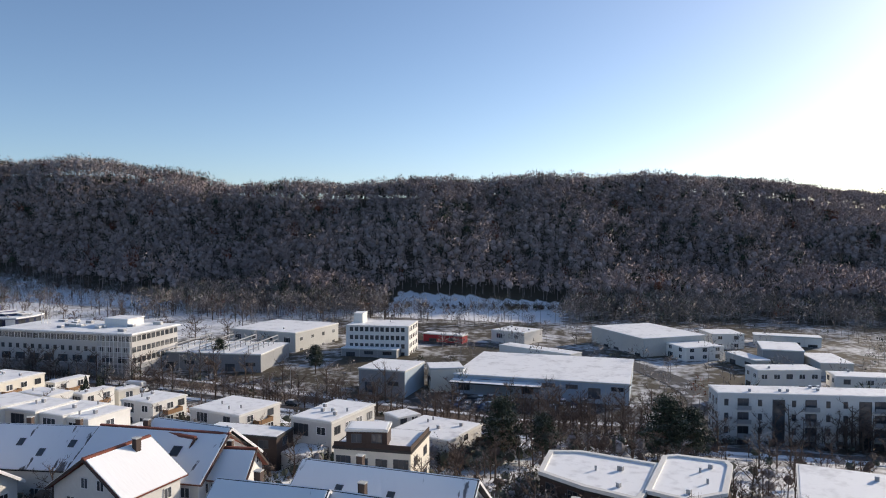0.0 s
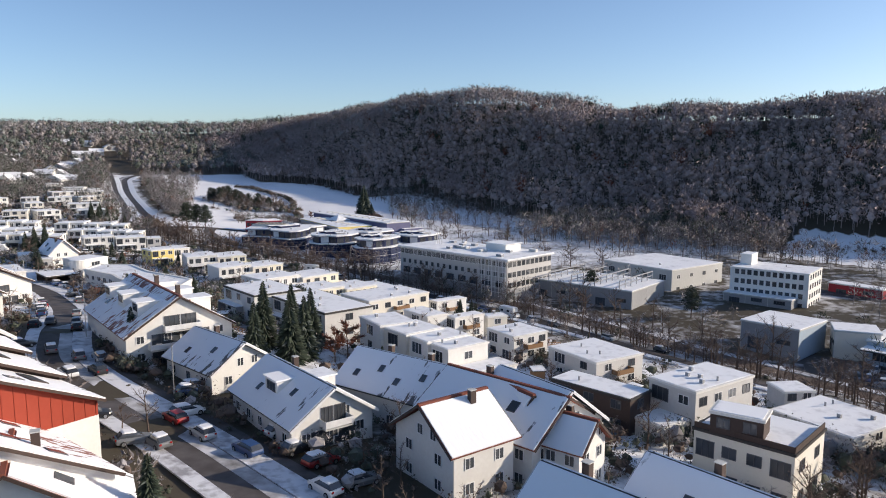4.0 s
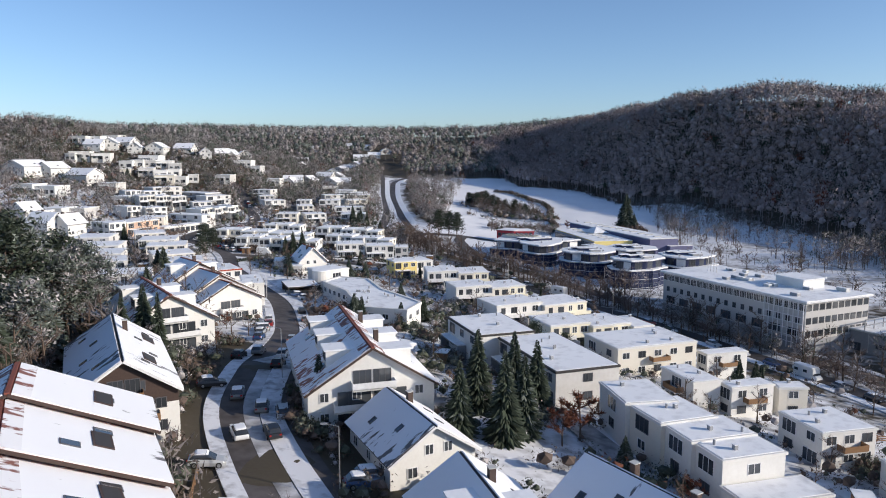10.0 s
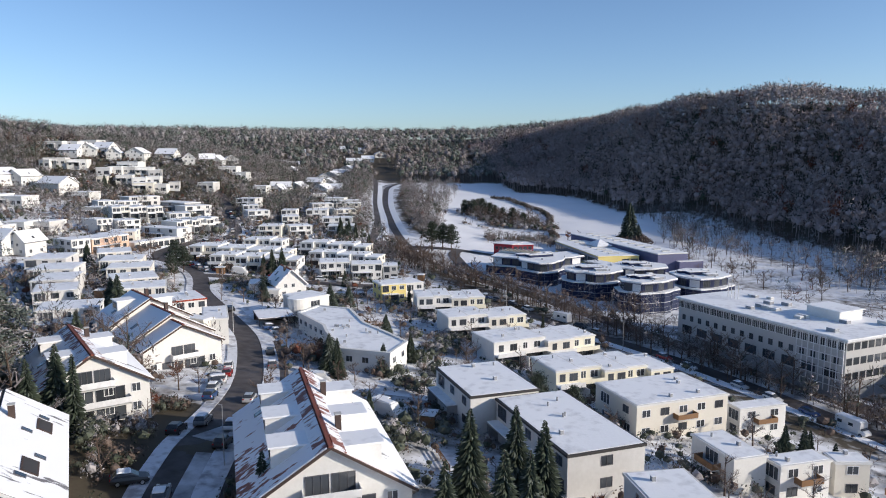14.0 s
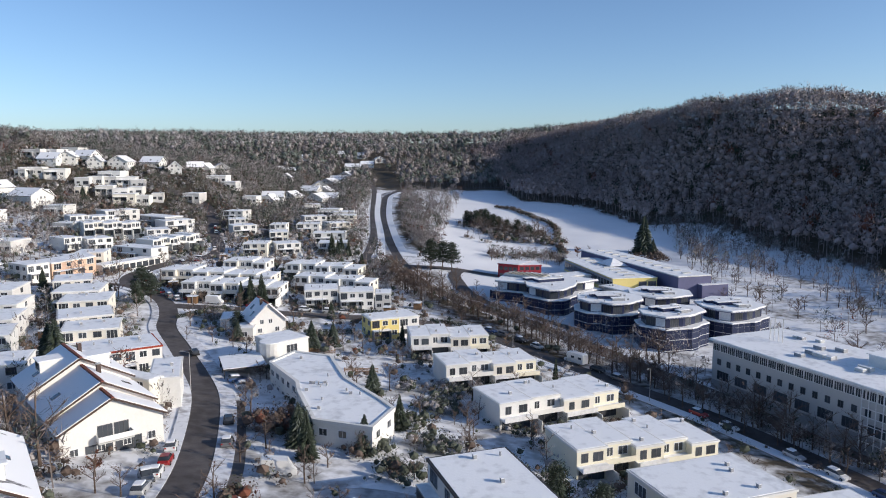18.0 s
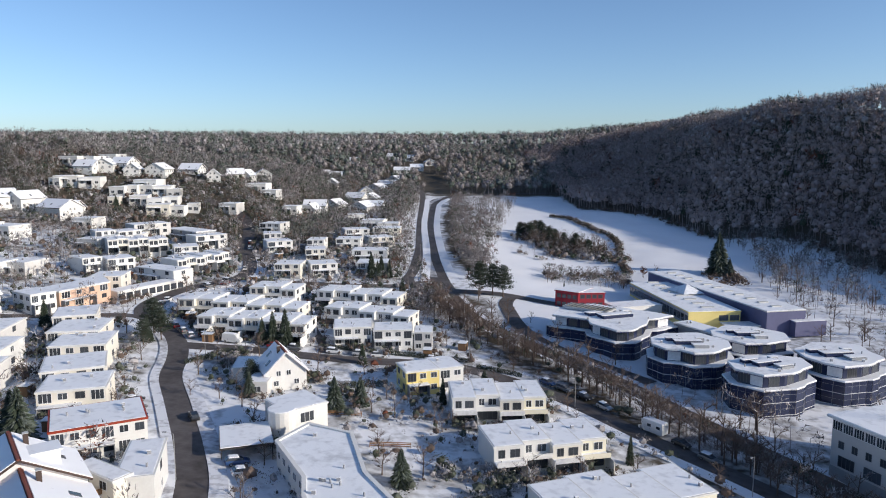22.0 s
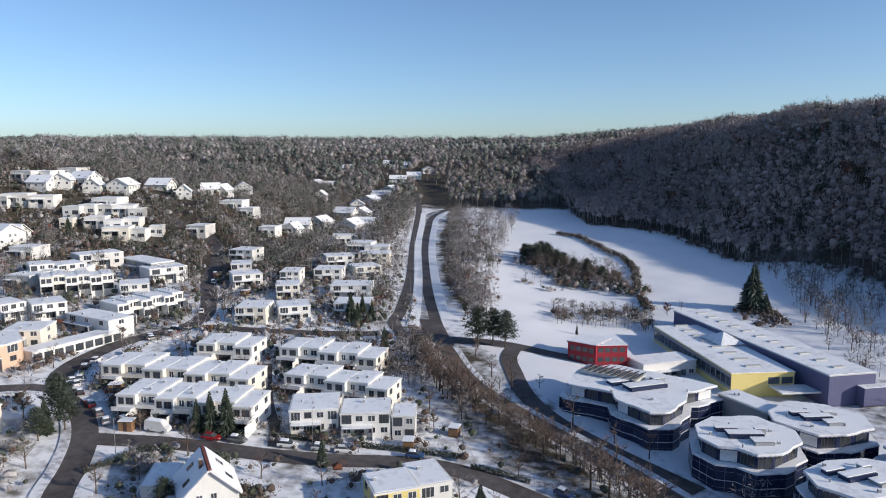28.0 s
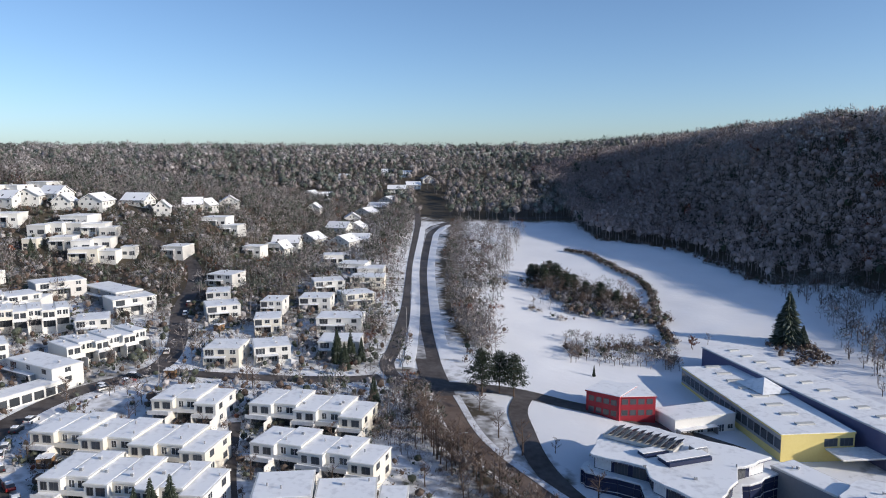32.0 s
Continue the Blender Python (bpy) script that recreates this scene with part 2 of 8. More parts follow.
def ground_z(x, y):
    x, y = np.asarray(x, float), np.asarray(y, float)
    u = (road_x(y) - x) * 0.88
    near = np.interp(y, [-100, 90, 116, 162, 220, 272, 320, 404, 480, 560, 800], [.12, .15, .16, .125, .095, .09, .075, .1, .12, .12, .1])
    far = np.interp(y, [-100, 90, 250, 330, 412, 500, 600, 900], [.10, .10, .11, .13, .16, .19, .15, .09])
    bank = near + np.interp(y, [455, 520, 620, 760], [0, .36, .26, .05])
    w = np.clip(u, 0, 60) * near + np.clip(u - 60, 0, 45) * bank + np.clip(u - 105, 0, 120) * far
    w = w + 4 * sm(225, 520, u)
    e = np.clip(-u, 0, None)
    # the east side: a flat floor, then a meadow that climbs to the wood
    floor = np.interp(y, [-400, 200, 340, 420, 520, 640, 900], [-7, -4, -2.2, 0.5, 6, 15, 30])
    east = road_z(y) + (floor - road_z(y)) * sm(0, 75, e)
    d = (x - foot_x(y)) * 0.85
    top = np.interp(y, [-400, -60, 60, 130, 200, 300, 400, 500, 560, 610, 680, 800, 1000, 1400], [34, 48, 62, 72, 78, 72, 65, 62, 71, 76, 74, 62, 44, 30])
    wide = np.interp(y, [-100, 200, 300, 400, 500, 600, 700], [230, 225, 190, 150, 130, 115, 130])
    hill = top * sm(-0.12, 1.05, d / wide) * (1 - 0.22 * sm(30, 130, d - wide) * sm(480, 580, y))
    z = np.where(u > 0, road_z(y) + w, east) + np.where(u < 0, hill, 0)
    ridge = np.interp(x, [-900, -80, 80, 200, 280, 400, 800], [74, 75, 76, 86, 94, 108, 112])
    k = sm(800, 1230, y)
    return z * (1 - k) + ridge * k


def gz(x, y):
    return float(ground_z(x, y))


def mesh_object(name, verts, faces, mats, idx=None, smooth=False, parent=None):
    me = bpy.data.meshes.new(name)
    me.from_pydata(verts, [], faces)
    for m in mats:
        me.materials.append(m)
    if idx is not None:
        me.polygons.foreach_set("material_index", idx)
    if smooth:
        me.polygons.foreach_set("use_smooth", [True] * len(me.polygons))
    ob = new(name, me)
    ob.parent = parent
    return ob


def snow_field(x, y):
    """The open slope above the works."""
    x, y = np.asarray(x, float), np.asarray(y, float)
    u, v = (x - 288) * 0.42 - (y - 192) * 0.91, (x - 288) * 0.91 + (y - 192) * 0.42
    return (np.abs(u) < 48) & (np.abs(v) < 25)


def wood_zone(x, y):
    """How wooded the ground is, 0 to 1."""
    x, y = np.asarray(x, float), np.asarray(y, float)
    d = (x - foot_x(y)) * 0.85
    u = (road_x(y) - x) * 0.88
    hill = sm(-4, 8, x - wood_x(y)) * (1 - snow_field(x, y))
    west = sm(0, 20, u - np.interp(y, [-100, 60, 130, 180, 330, 400, 470, 520, 640, 800], [140, 92, 96, 190, 260, 250, 230, 190, 120, 70]))
    north = sm(700, 760, y)
    return np.clip(np.maximum(np.maximum(hill, west), north), 0, 1)


def meadow_zone(x, y):
    x, y = np.asarray(x, float), np.asarray(y, float)
    u = (road_x(y) - x) * 0.88
    m = sm(12, 26, -u) * sm(372, 392, y) * (1 - wood_zone(x, y))
    return np.maximum(m, snow_field(x, y))


def ground_sheet():
    xs = np.concatenate([np.linspace(-3000, -700, 10), np.arange(-660, -264, 12), np.arange(-260, 330, 4), np.arange(332, 700, 12), np.linspace(720, 3000, 10)])
    ys = np.concatenate([np.linspace(-1500, -200, 8), np.arange(-180, -84, 12), np.arange(-80, 560, 4), np.arange(562, 1100, 9), np.linspace(1120, 4500, 14)])
    X, Y = np.meshgrid(xs, ys)
    Z = ground_z(X, Y)
    Z = Z + 0.25 * np.sin(X * 0.21 + 1.3 * np.sin(Y * 0.13)) * np.sin(Y * 0.17) * (meadow_zone(X, Y) + wood_zone(X, Y))
    n, m = X.shape
    verts = np.stack([X, Y, Z], -1).reshape(-1, 3)
    i = np.arange(n * m).reshape(n, m)
    faces = np.stack([i[:-1, :-1], i[:-1, 1:], i[1:, 1:], i[1:, :-1]], -1).reshape(-1, 4)
    me = bpy.data.meshes.new("ground")
    me.from_pydata(verts.tolist(), [], faces.tolist())
    me.polygons.foreach_set("use_smooth", [True] * len(me.polygons))
    lit = 0.44 + 0.46 * wood_zone(X, Y) - 0.42 * meadow_zone(X, Y)
    slope = sm(20, 70, (road_x(Y) - X) * 0.88) * sm(370, 450, Y)
    lit = lit + 0.36 * slope + 0.22 * sm(8, 20, X - road_x(Y)) * (1 - sm(215, 255, Y)) * (1 - meadow_zone(X, Y)) * (1 - wood_zone(X, Y))
    u = (road_x(Y) - X) * 0.88
    verge = np.exp(-((u - 8) / 9.0) ** 2) * (Y < 380) * (Y > -200)
    lit = lit + 0.34 * sm(9, 13, X - road_x(Y)) * (1 - sm(0, 14, X - road_x(Y) - np.interp(Y, [398, 450, 520, 640], [14, 24, 34, 52]))) * sm(392, 410, Y) * (1 - wood_zone(X, Y))
    lit = lit - 0.32 * sm(8, 14, X - road_x(Y)) * sm(282, 300, Y) * (1 - sm(392, 410, Y)) * (1 - sm(70, 100, X))
    lit = np.clip(lit + 0.25 * verge, 0.02, 1.0)
    at = me.attributes.new("litter", "FLOAT", "POINT")
    at.data.foreach_set("value", lit.reshape(-1).astype(np.float32))
    m_ = bpy.data.materials.new("snowy_ground")
    m_.use_nodes = True
    nt = m_.node_tree
    b = nt.nodes["Principled BSDF"]
    b.inputs["Roughness"].default_value = 0.75
    b.inputs["Specular IOR Level"].default_value = 0.2
    g = nt.nodes.new("ShaderNodeNewGeometry")
    a = nt.nodes.new("ShaderNodeAttribute")
    a.attribute_name = "litter"
    noises = []
    for sc, de in ((0.35, 8.0), (0.045, 5.0), (2.2, 4.0)):
        nn = nt.nodes.new("ShaderNodeTexNoise")
        nn.inputs["Scale"].default_value, nn.inputs["Detail"].default_value = sc, de
        nt.links.new(g.outputs["Position"], nn.inputs["Vector"])
        noises.append(nn)
    s1 = nt.nodes.new("ShaderNodeMath")
    s1.operation = "MULTIPLY_ADD"
    s1.inputs[1].default_value, s1.inputs[2].default_value = 0.7, 0.0
    nt.links.new(noises[0].outputs["Fac"], s1.inputs[0])
    s2 = nt.nodes.new("ShaderNodeMath")
    s2.operation = "MULTIPLY_ADD"
    s2.inputs[1].default_value = 0.75
    nt.links.new(noises[1].outputs["Fac"], s2.inputs[0])
    nt.links.new(s1.outputs[0], s2.inputs[2])
    s3 = nt.nodes.new("ShaderNodeMath")
    s3.operation = "ADD"
    nt.links.new(s2.outputs[0], s3.inputs[0])
    nt.links.new(a.outputs["Fac"], s3.inputs[1])
    mr = nt.nodes.new("ShaderNodeMapRange")
    mr.inputs["From Min"].default_value, mr.inputs["From Max"].default_value = 1.12, 1.42
    nt.links.new(s3.outputs[0], mr.inputs["Value"])
    earth = nt.nodes.new("ShaderNodeMix")
    earth.data_type = "RGBA"
    earth.inputs["A"].default_value, earth.inputs["B"].default_value = (0.07, 0.052, 0.042, 1), (0.085, 0.078, 0.05, 1)
    nt.links.new(noises[2].outputs["Fac"], earth.inputs["Factor"])
    snow = nt.nodes.new("ShaderNodeMix")
    snow.data_type = "RGBA"
    snow.inputs["A"].default_value, snow.inputs["B"].default_value = (0.87, 0.88, 0.9, 1), (0.72, 0.73, 0.76, 1)
    nt.links.new(noises[1].outputs["Fac"], snow.inputs["Factor"])
    fin = nt.nodes.new("ShaderNodeMix")
    fin.data_type = "RGBA"
    nt.links.new(mr.outputs[0], fin.inputs["Factor"])
    nt.links.new(snow.outputs["Result"], fin.inputs["A"])
    nt.links.new(earth.outputs["Result"], fin.inputs["B"])
    nt.links.new(fin.outputs["Result"], b.inputs["Base Color"])
    bu = nt.nodes.new("ShaderNodeBump")
    bu.inputs["Strength"].default_value, bu.inputs["Distance"].default_value = 0.4, 0.3
    nt.links.new(noises[0].outputs["Fac"], bu.inputs["Height"])
    nt.links.new(bu.outputs["Normal"], b.inputs["Normal"])
    me.materials.append(m_)
    ob = new("ground", me)
    return tagged(ob, "snow-covered valley ground with bare earth and leaf litter", "ground", kind="structure")


GROUND = ground_sheet()


def spline(pts, step=3.0):
    p = [Vector((x, y, 0)) for x, y in pts]
    p = [2 * p[0] - p[1]] + p + [2 * p[-1] - p[-2]]
    out = []
    for i in range(1, len(p) - 2):
        n = max(2, int((p[i + 1] - p[i]).length / step))
        for k in range(n):
            t = k / n
            a, b, c, d = p[i - 1], p[i], p[i + 1], p[i + 2]
            out.append(0.5 * ((2 * b) + (c - a) * t + (2 * a - 5 * b + 4 * c - d) * t * t + (3 * b - a - 3 * c + d) * t ** 3))
    out.append(p[-2])
    return out


def strip(name, pts, left, right, material, lift, label, category="road", thick=0.0):
    """A band along a line, from left to right metres off it, lying on the ground."""
    line = spline(pts)
    nx = 5
    verts, faces = [], []
    for k, c in enumerate(line):
        tdir = (line[min(k + 1, len(line) - 1)] - line[max(k - 1, 0)]).normalized()
        side = Vector((tdir.y, -tdir.x, 0))
        for j in range(nx):
            o = left + (right - left) * j / (nx - 1)
            q = c + side * o
            verts.append((q.x, q.y, gz(q.x, q.y) + lift))
        if thick:
            for o in (left, right):
                q = c + side * o
                verts.append((q.x, q.y, gz(q.x, q.y) + lift - thick))
    per = nx + (2 if thick else 0)
    for k in range(len(line) - 1):
        a, b = k * per, (k + 1) * per
        for j in range(nx - 1):
            faces.append((a + j, a + j + 1, b + j + 1, b + j))
        if thick:
            faces.append((a + nx, a, b, b + nx))
            faces.append((a + nx - 1, a + nx + 1, b + nx + 1, b + nx - 1))
    ob = mesh_object(name, verts, faces, [material])
    return tagged(ob, label, category, kind="structure")


STREET = [(16, -10), (4, 28), (-6, 53), (-14, 70), (-21, 84), (-27, 99), (-29, 115), (-30, 135), (-33, 157), (-42, 190), (-51, 210), (-62, 230), (-71, 246), (-75, 258), (-80, 270), (-87, 281), (-96, 290), (-104, 295), (-112, 292), (-122, 284), (-150, 270)]
BEND = [(-97, 290), (-104, 299), (-108, 309), (-109, 322), (-105, 337), (-97, 350), (-94, 362), (-99, 382), (-112, 413), (-122, 448), (-135, 474), (-160, 486)]
CROSS = [(-80, 270.5), (-62, 272.5), (-41, 272), (-27, 273), (-16, 275), (-6, 275), (4, 271), (22, 258), (40, 237), (56, 219), (72, 195), (92, 150), (102, 108), (114, 56), (138, 0), (180, -80)]
HIGHWAY = [(226, -140), (158, 5), (127, 68), (113, 115), (98, 165), (76, 210), (58, 240), (36, 276), (12, 307), (-3, 330), (-12, 358), (-19, 388), (-27, 439), (-37, 526), (-43, 610), (-45, 660), (-40, 700), (-20, 730), (20, 752), (70, 765)]
WESTROAD = [(-18, 366), (-26, 368), (-31, 380), (-31, 399), (-34, 453), (-42.5, 538), (-51, 633), (-56.5, 693), (-65, 760), (-80, 840)]
ROADS = dict(highway=(HIGHWAY, 4.2), street=(STREET, 2.8), cross=(CROSS, 3.0), west=(WESTROAD, 2.5))
strip("road_highway", HIGHWAY[10:], -4.0, 4.0, M_ASPHALT, 0.10, "wide asphalt road with snow swept to its edges")
strip("road_highway_slush", HIGHWAY[11:17], -3.8, -0.4, M_SLUSH, 0.13, "slushy lane of the wide road with melting ruts")
strip("road_belt", HIGHWAY[:11], -3.1, 3.1, M_TRACK, 0.10, "brown leaf-strewn road through a belt of bare trees")
strip("car_park", [(124, 97), (142, 68), (158, 42)], -14, 9, M_LOT, 0.09, "wet tarmac car park with slushy snow", "car park")
strip("road_works", [(122, 48), (150, 28), (182, 34), (206, 62), (218, 92), (212, 124), (192, 168)], -4.5, 4.5, M_LOT, 0.12, "wet works road between the halls")
strip("road_street", STREET, -2.6, 2.6, M_ASPHALT, 0.12, "winding asphalt street wet with thin snow")
strip("road_street_slush", STREET[:7], 0.5, 2.5, M_SLUSH, 0.15, "slushy edge of the winding street with tyre ruts")
strip("road_cross", CROSS, -2.9, 2.9, M_ASPHALT, 0.14, "asphalt side street along the terraced houses")
strip("road_west", WESTROAD, -2.3, 2.3, M_ASPHALT, 0.13, "asphalt carriageway beside the wide road")
strip("road_offices", [(-12, 366), (7, 365), (22, 360), (36, 356), (50, 350), (64, 340)], -3.2, 3.2, M_ASPHALT, 0.15, "asphalt access road to the offices")
strip("road_loop", [(12, 366), (9, 352), (10, 340), (13, 322), (19, 307), (30, 292), (46, 274)], -2.6, 2.6, M_ASPHALT, 0.16, "narrow curving access road in the snow")
strip("road_hill", BEND, -2.9, 2.9, M_ASPHALT, 0.13, "narrow asphalt road climbing the hillside")
strip("road_terrace", [(-95, 356), (-84, 356), (-72, 357), (-58, 359), (-45, 362), (-36, 365), (-31, 368)], -2.4, 2.4, M_ASPHALT, 0.16, "narrow lane behind the terraced houses")
strip("footpath_terrace", [(-60, 328), (-55, 312), (-50, 298), (-44, 284), (-42, 276)], -1.3, 1.3, M_ASPHALT, 0.16, "dark footpath between the house rows", "path")
strip("road_garden", [(-29, 120), (-20, 140), (-10, 152), (2, 151), (10, 141), (16, 128), (20, 110), (26, 92), (34, 74), (40, 58)], -2.3, 2.3, M_SLUSH, 0.15, "slushy lane between the gardens")
strip("footway_street", STREET[:10], 5.6, 7.3, M_ASPHALT, 0.2, "dark cleared footway beside the snowy parking strip", "footway", 0.12)
strip("pavement_bend", BEND[:6], 2.9, 6.2, M_SNOWLANE, 0.24, "snowy parking strip with a kerb round the bend", "pavement", 0.2)
strip("pavement_street", STREET[:14], 2.6, 5.6, M_SNOWLANE, 0.24, "snowy pavement with a kerb", "pavement", 0.2)
strip("pavement_street_west", STREET, -4.6, -2.6, M_SNOWLANE, 0.24, "snowy pavement with a kerb", "pavement", 0.2)
strip("pavement_cross", CROSS[6:], 2.9, 6.2, M_SNOW, 0.24, "snowy verge with a kerb beside the street", "pavement", 0.2)
strip("verge_highway_median", [(-24.5, 378), (-25.5, 399), (-30.5, 453), (-40, 538), (-47.5, 633), (-51.5, 680)], -1.9, 1.9, M_SNOW, 0.3, "snow-covered median strip between the carriageways", "verge", 0.2)
strip("verge_highway_east", HIGHWAY[11:17], 4.0, 8.0, M_SNOW, 0.22, "snowy verge beside the wide road", "verge", 0.2)
strip("verge_belt_east", HIGHWAY[2:11], 3.1, 5.0, M_SNOWLANE, 0.2, "trodden snowy verge beside the road", "verge", 0.12)
strip("verge_belt_west", HIGHWAY[2:11], -4.2, -3.1, M_SNOWLANE, 0.2, "trodden snowy verge beside the road", "verge", 0.12)

# ---- woods ----
def blades(points, count, height, spread, rng, width, low=0.28, twig=0.3):
    """Short twigs for many trees at once, filling rounded, uneven crowns."""
    pts = np.repeat(points, count, axis=0)
    hs = np.repeat(height, count)
    sp = np.repeat(spread, count)
    n = len(pts)
    d = rng.normal(0, 1, (n, 3))
    d /= np.linalg.norm(d, axis=1)[:, None]
    d[:, 2] = np.where(d[:, 2] < -0.55, -d[:, 2], d[:, 2])
    lump = 1 + 0.22 * np.sin(d[:, 0] * 4 + pts[:, 0]) * np.sin(d[:, 1] * 4 + pts[:, 1]) + 0.12 * np.sin(d[:, 2] * 7 + pts[:, 0] * 3)
    q = rng.uniform(0.2, 1.0, n) ** 0.45 * lump
    mid, half = low + (1 - low) * 0.5, (1 - low) * 0.5
    c = pts + np.stack([d[:, 0] * sp * q, d[:, 1] * sp * q, hs * (mid + half * d[:, 2] * q)], 1)
    way = d * 0.8 + rng.normal(0, 0.6, (n, 3)) + np.array([0, 0, 0.45])
    way /= np.linalg.norm(way, axis=1)[:, None]
    ln = (sp * twig * rng.uniform(0.6, 1.4, n))[:, None]
    wv = rng.normal(0, 1, (n, 3))
    wv = wv / np.linalg.norm(wv, axis=1)[:, None] * (width * rng.uniform(0.6, 1.4, n))[:, None]
    return np.stack([c - wv, c + wv, c + way * ln], 1), d


def stems(points, height, rng, r=0.22):
    out = []
    n = len(points)
    a0 = rng.uniform(0, 6.3, n)
    top = points + np.stack([rng.uniform(-.6, .6, n), rng.uniform(-.6, .6, n), height * 0.9], 1)
    for k in range(3):
        a, b = a0 + k * 2.094, a0 + (k + 1) * 2.094
        p = points + np.stack([np.cos(a) * r, np.sin(a) * r, -0.6 + 0 * a], 1)
        q = points + np.stack([np.cos(b) * r, np.sin(b) * r, -0.6 + 0 * a], 1)
        out.append(np.stack([p, q, top], 1))
    return np.concatenate(out)


def tri_object(name, tris, mats, idx, round_=None):
    """Loose triangles in one mesh; round_: the outward direction of the crown at each of the first ones, for soft shading."""
    me = bpy.data.meshes.new(name)
    n = len(tris)
    flat = np.cross(tris[:, 1] - tris[:, 0], tris[:, 2] - tris[:, 0])
    flat /= np.maximum(np.linalg.norm(flat, axis=1), 1e-9)[:, None]
    if round_ is not None:
        k = len(round_)
        nor = flat.copy()
        turn = (flat[:k] * round_).sum(1) < 0
        nor[:k][turn] *= -1
        nor[:k] = nor[:k] * 0.45 + round_
        nor /= np.maximum(np.linalg.norm(nor, axis=1), 1e-9)[:, None]
        tris = tris.copy()
        sub = tris[:k][turn]
        tris[np.nonzero(turn)[0]] = sub[:, ::-1]
    me.vertices.add(n * 3)
    me.vertices.foreach_set("co", tris.reshape(-1).astype(np.float32))
    me.loops.add(n * 3)
    me.loops.foreach_set("vertex_index", np.arange(n * 3, dtype=np.int32))
    me.polygons.add(n)
    me.polygons.foreach_set("loop_start", np.arange(0, n * 3, 3, dtype=np.int32))
    for m in mats:
        me.materials.append(m)
    me.polygons.foreach_set("material_index", idx.astype(np.int32))
    if round_ is not None:
        me.attributes.new("custom_normal", "FLOAT_VECTOR", "POINT").data.foreach_set("vector", np.repeat(nor, 3, axis=0).reshape(-1).astype(np.float32))
    me.update(calc_edges=True)
    return new(name, me)


def heart_faces():
    """The corners and faces of a twenty-sided lump."""
    g = (1 + 5 ** 0.5) / 2
    ico = np.array([(0, 1, g), (0, -1, g), (0, 1, -g), (0, -1, -g), (1, g, 0), (-1, g, 0), (1, -g, 0), (-1, -g, 0), (g, 0, 1), (-g, 0, 1), (g, 0, -1), (-g, 0, -1)]) / (1 + g * g) ** 0.5
    fc = [q for q in itertools.combinations(range(12), 3) if all(np.dot(ico[a], ico[b]) > 0.4 for a, b in itertools.combinations(q, 2))]
    return ico, np.array(fc)


def forest(name, x0, x1, y0, y1, gap, keep, count, hmin, hmax, width, label, seed, frost_z=60.0, dark=0.06, hazy=False):
    rng = np.random.default_rng(seed)
    X, Y = np.meshgrid(np.arange(x0, x1, gap), np.arange(y0, y1, gap))
    X = (X + rng.uniform(-.48, .48, X.shape) * gap).ravel()
    Y = (Y + rng.uniform(-.48, .48, Y.shape) * gap).ravel()
    ok = (rng.uniform(0, 1, X.size) < keep(X, Y)) & ~hides_house(X, Y)
    X, Y = X[ok], Y[ok]
    pts = np.stack([X, Y, ground_z(X, Y)], 1)
    h = rng.uniform(hmin, hmax, len(X)) * (0.9 + 0.2 * np.sin(X * 0.05) * np.sin(Y * 0.043))
    wide_ = h * rng.uniform(0.26, 0.38, len(X))
    t, d = blades(pts, count, h, wide_, rng, width)
    s = stems(pts, h, rng)
    # an uneven solid lump added in each crown so gaps show mid-tone, not shadow
    ico, fc = heart_faces()
    vs = ico[None] * (rng.uniform(0.55, 1.0, (len(X), 12)))[:, :, None] * np.stack([wide_, wide_, h * 0.33], 1)[:, None] * (0.70 if hazy else 0.54)
    vs = vs + pts[:, None] + np.array([0, 0, 1]) * (h * 0.62)[:, None, None]
    heart = vs[:, fc].reshape(-1, 3, 3)
    hd = np.tile(ico[fc].mean(1), (len(X), 1))
    hd /= np.linalg.norm(hd, axis=1)[:, None]
    kind = np.zeros(len(X), int)
    roll = rng.uniform(0, 1, len(X))
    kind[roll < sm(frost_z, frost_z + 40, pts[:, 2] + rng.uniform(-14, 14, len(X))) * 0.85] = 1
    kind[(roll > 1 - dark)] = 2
    kind[(roll > 0.45) & (roll < (0.45 if hazy else 0.465))] = 3
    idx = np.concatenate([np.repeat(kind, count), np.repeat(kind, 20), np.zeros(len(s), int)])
    ob = tri_object(name, np.concatenate([t, heart, s]), [M_GREYWOOD if hazy else M_FOREST, M_FROST, M_RIMEHAZEGREEN if hazy else M_NEEDLE, M_RUSTLEAF], idx, np.concatenate([d, hd]))
    return tagged(ob, label, "wood", kind="stuff")


def hill_keep(x, y):
    d = (x - foot_x(y)) * 0.85
    wide = np.interp(y, [-100, 200, 300, 400, 500, 600, 700], [230, 225, 190, 150, 130, 115, 130])
    return ((x > wood_x(y)) & (d < wide + 40 + 90 * (y < 420)) & (y < 1000) & ~snow_field(x, y)).astype(float)


def west_keep(x, y):
    u = (road_x(y) - x) * 0.88
    return np.where((u > 8) & (wood_zone(x, y) > 0.5) & (x < foot_x(y)) & (y < 760) & (y > 215), 0.8, 0.0)


def far_keep(x, y):
    return np.where((y > 735) & (x < foot_x(y) + 10) & (x > -700) & (wood_zone(x, y) > 0.4), 1.0, 0.0) * ((np.abs(x - road_x(y)) > 14) | (y > 860))
def ridge_keep(x, y):
    return np.where((y > 1120) | (x > foot_x(y) + 10), 1.0, 0.0)



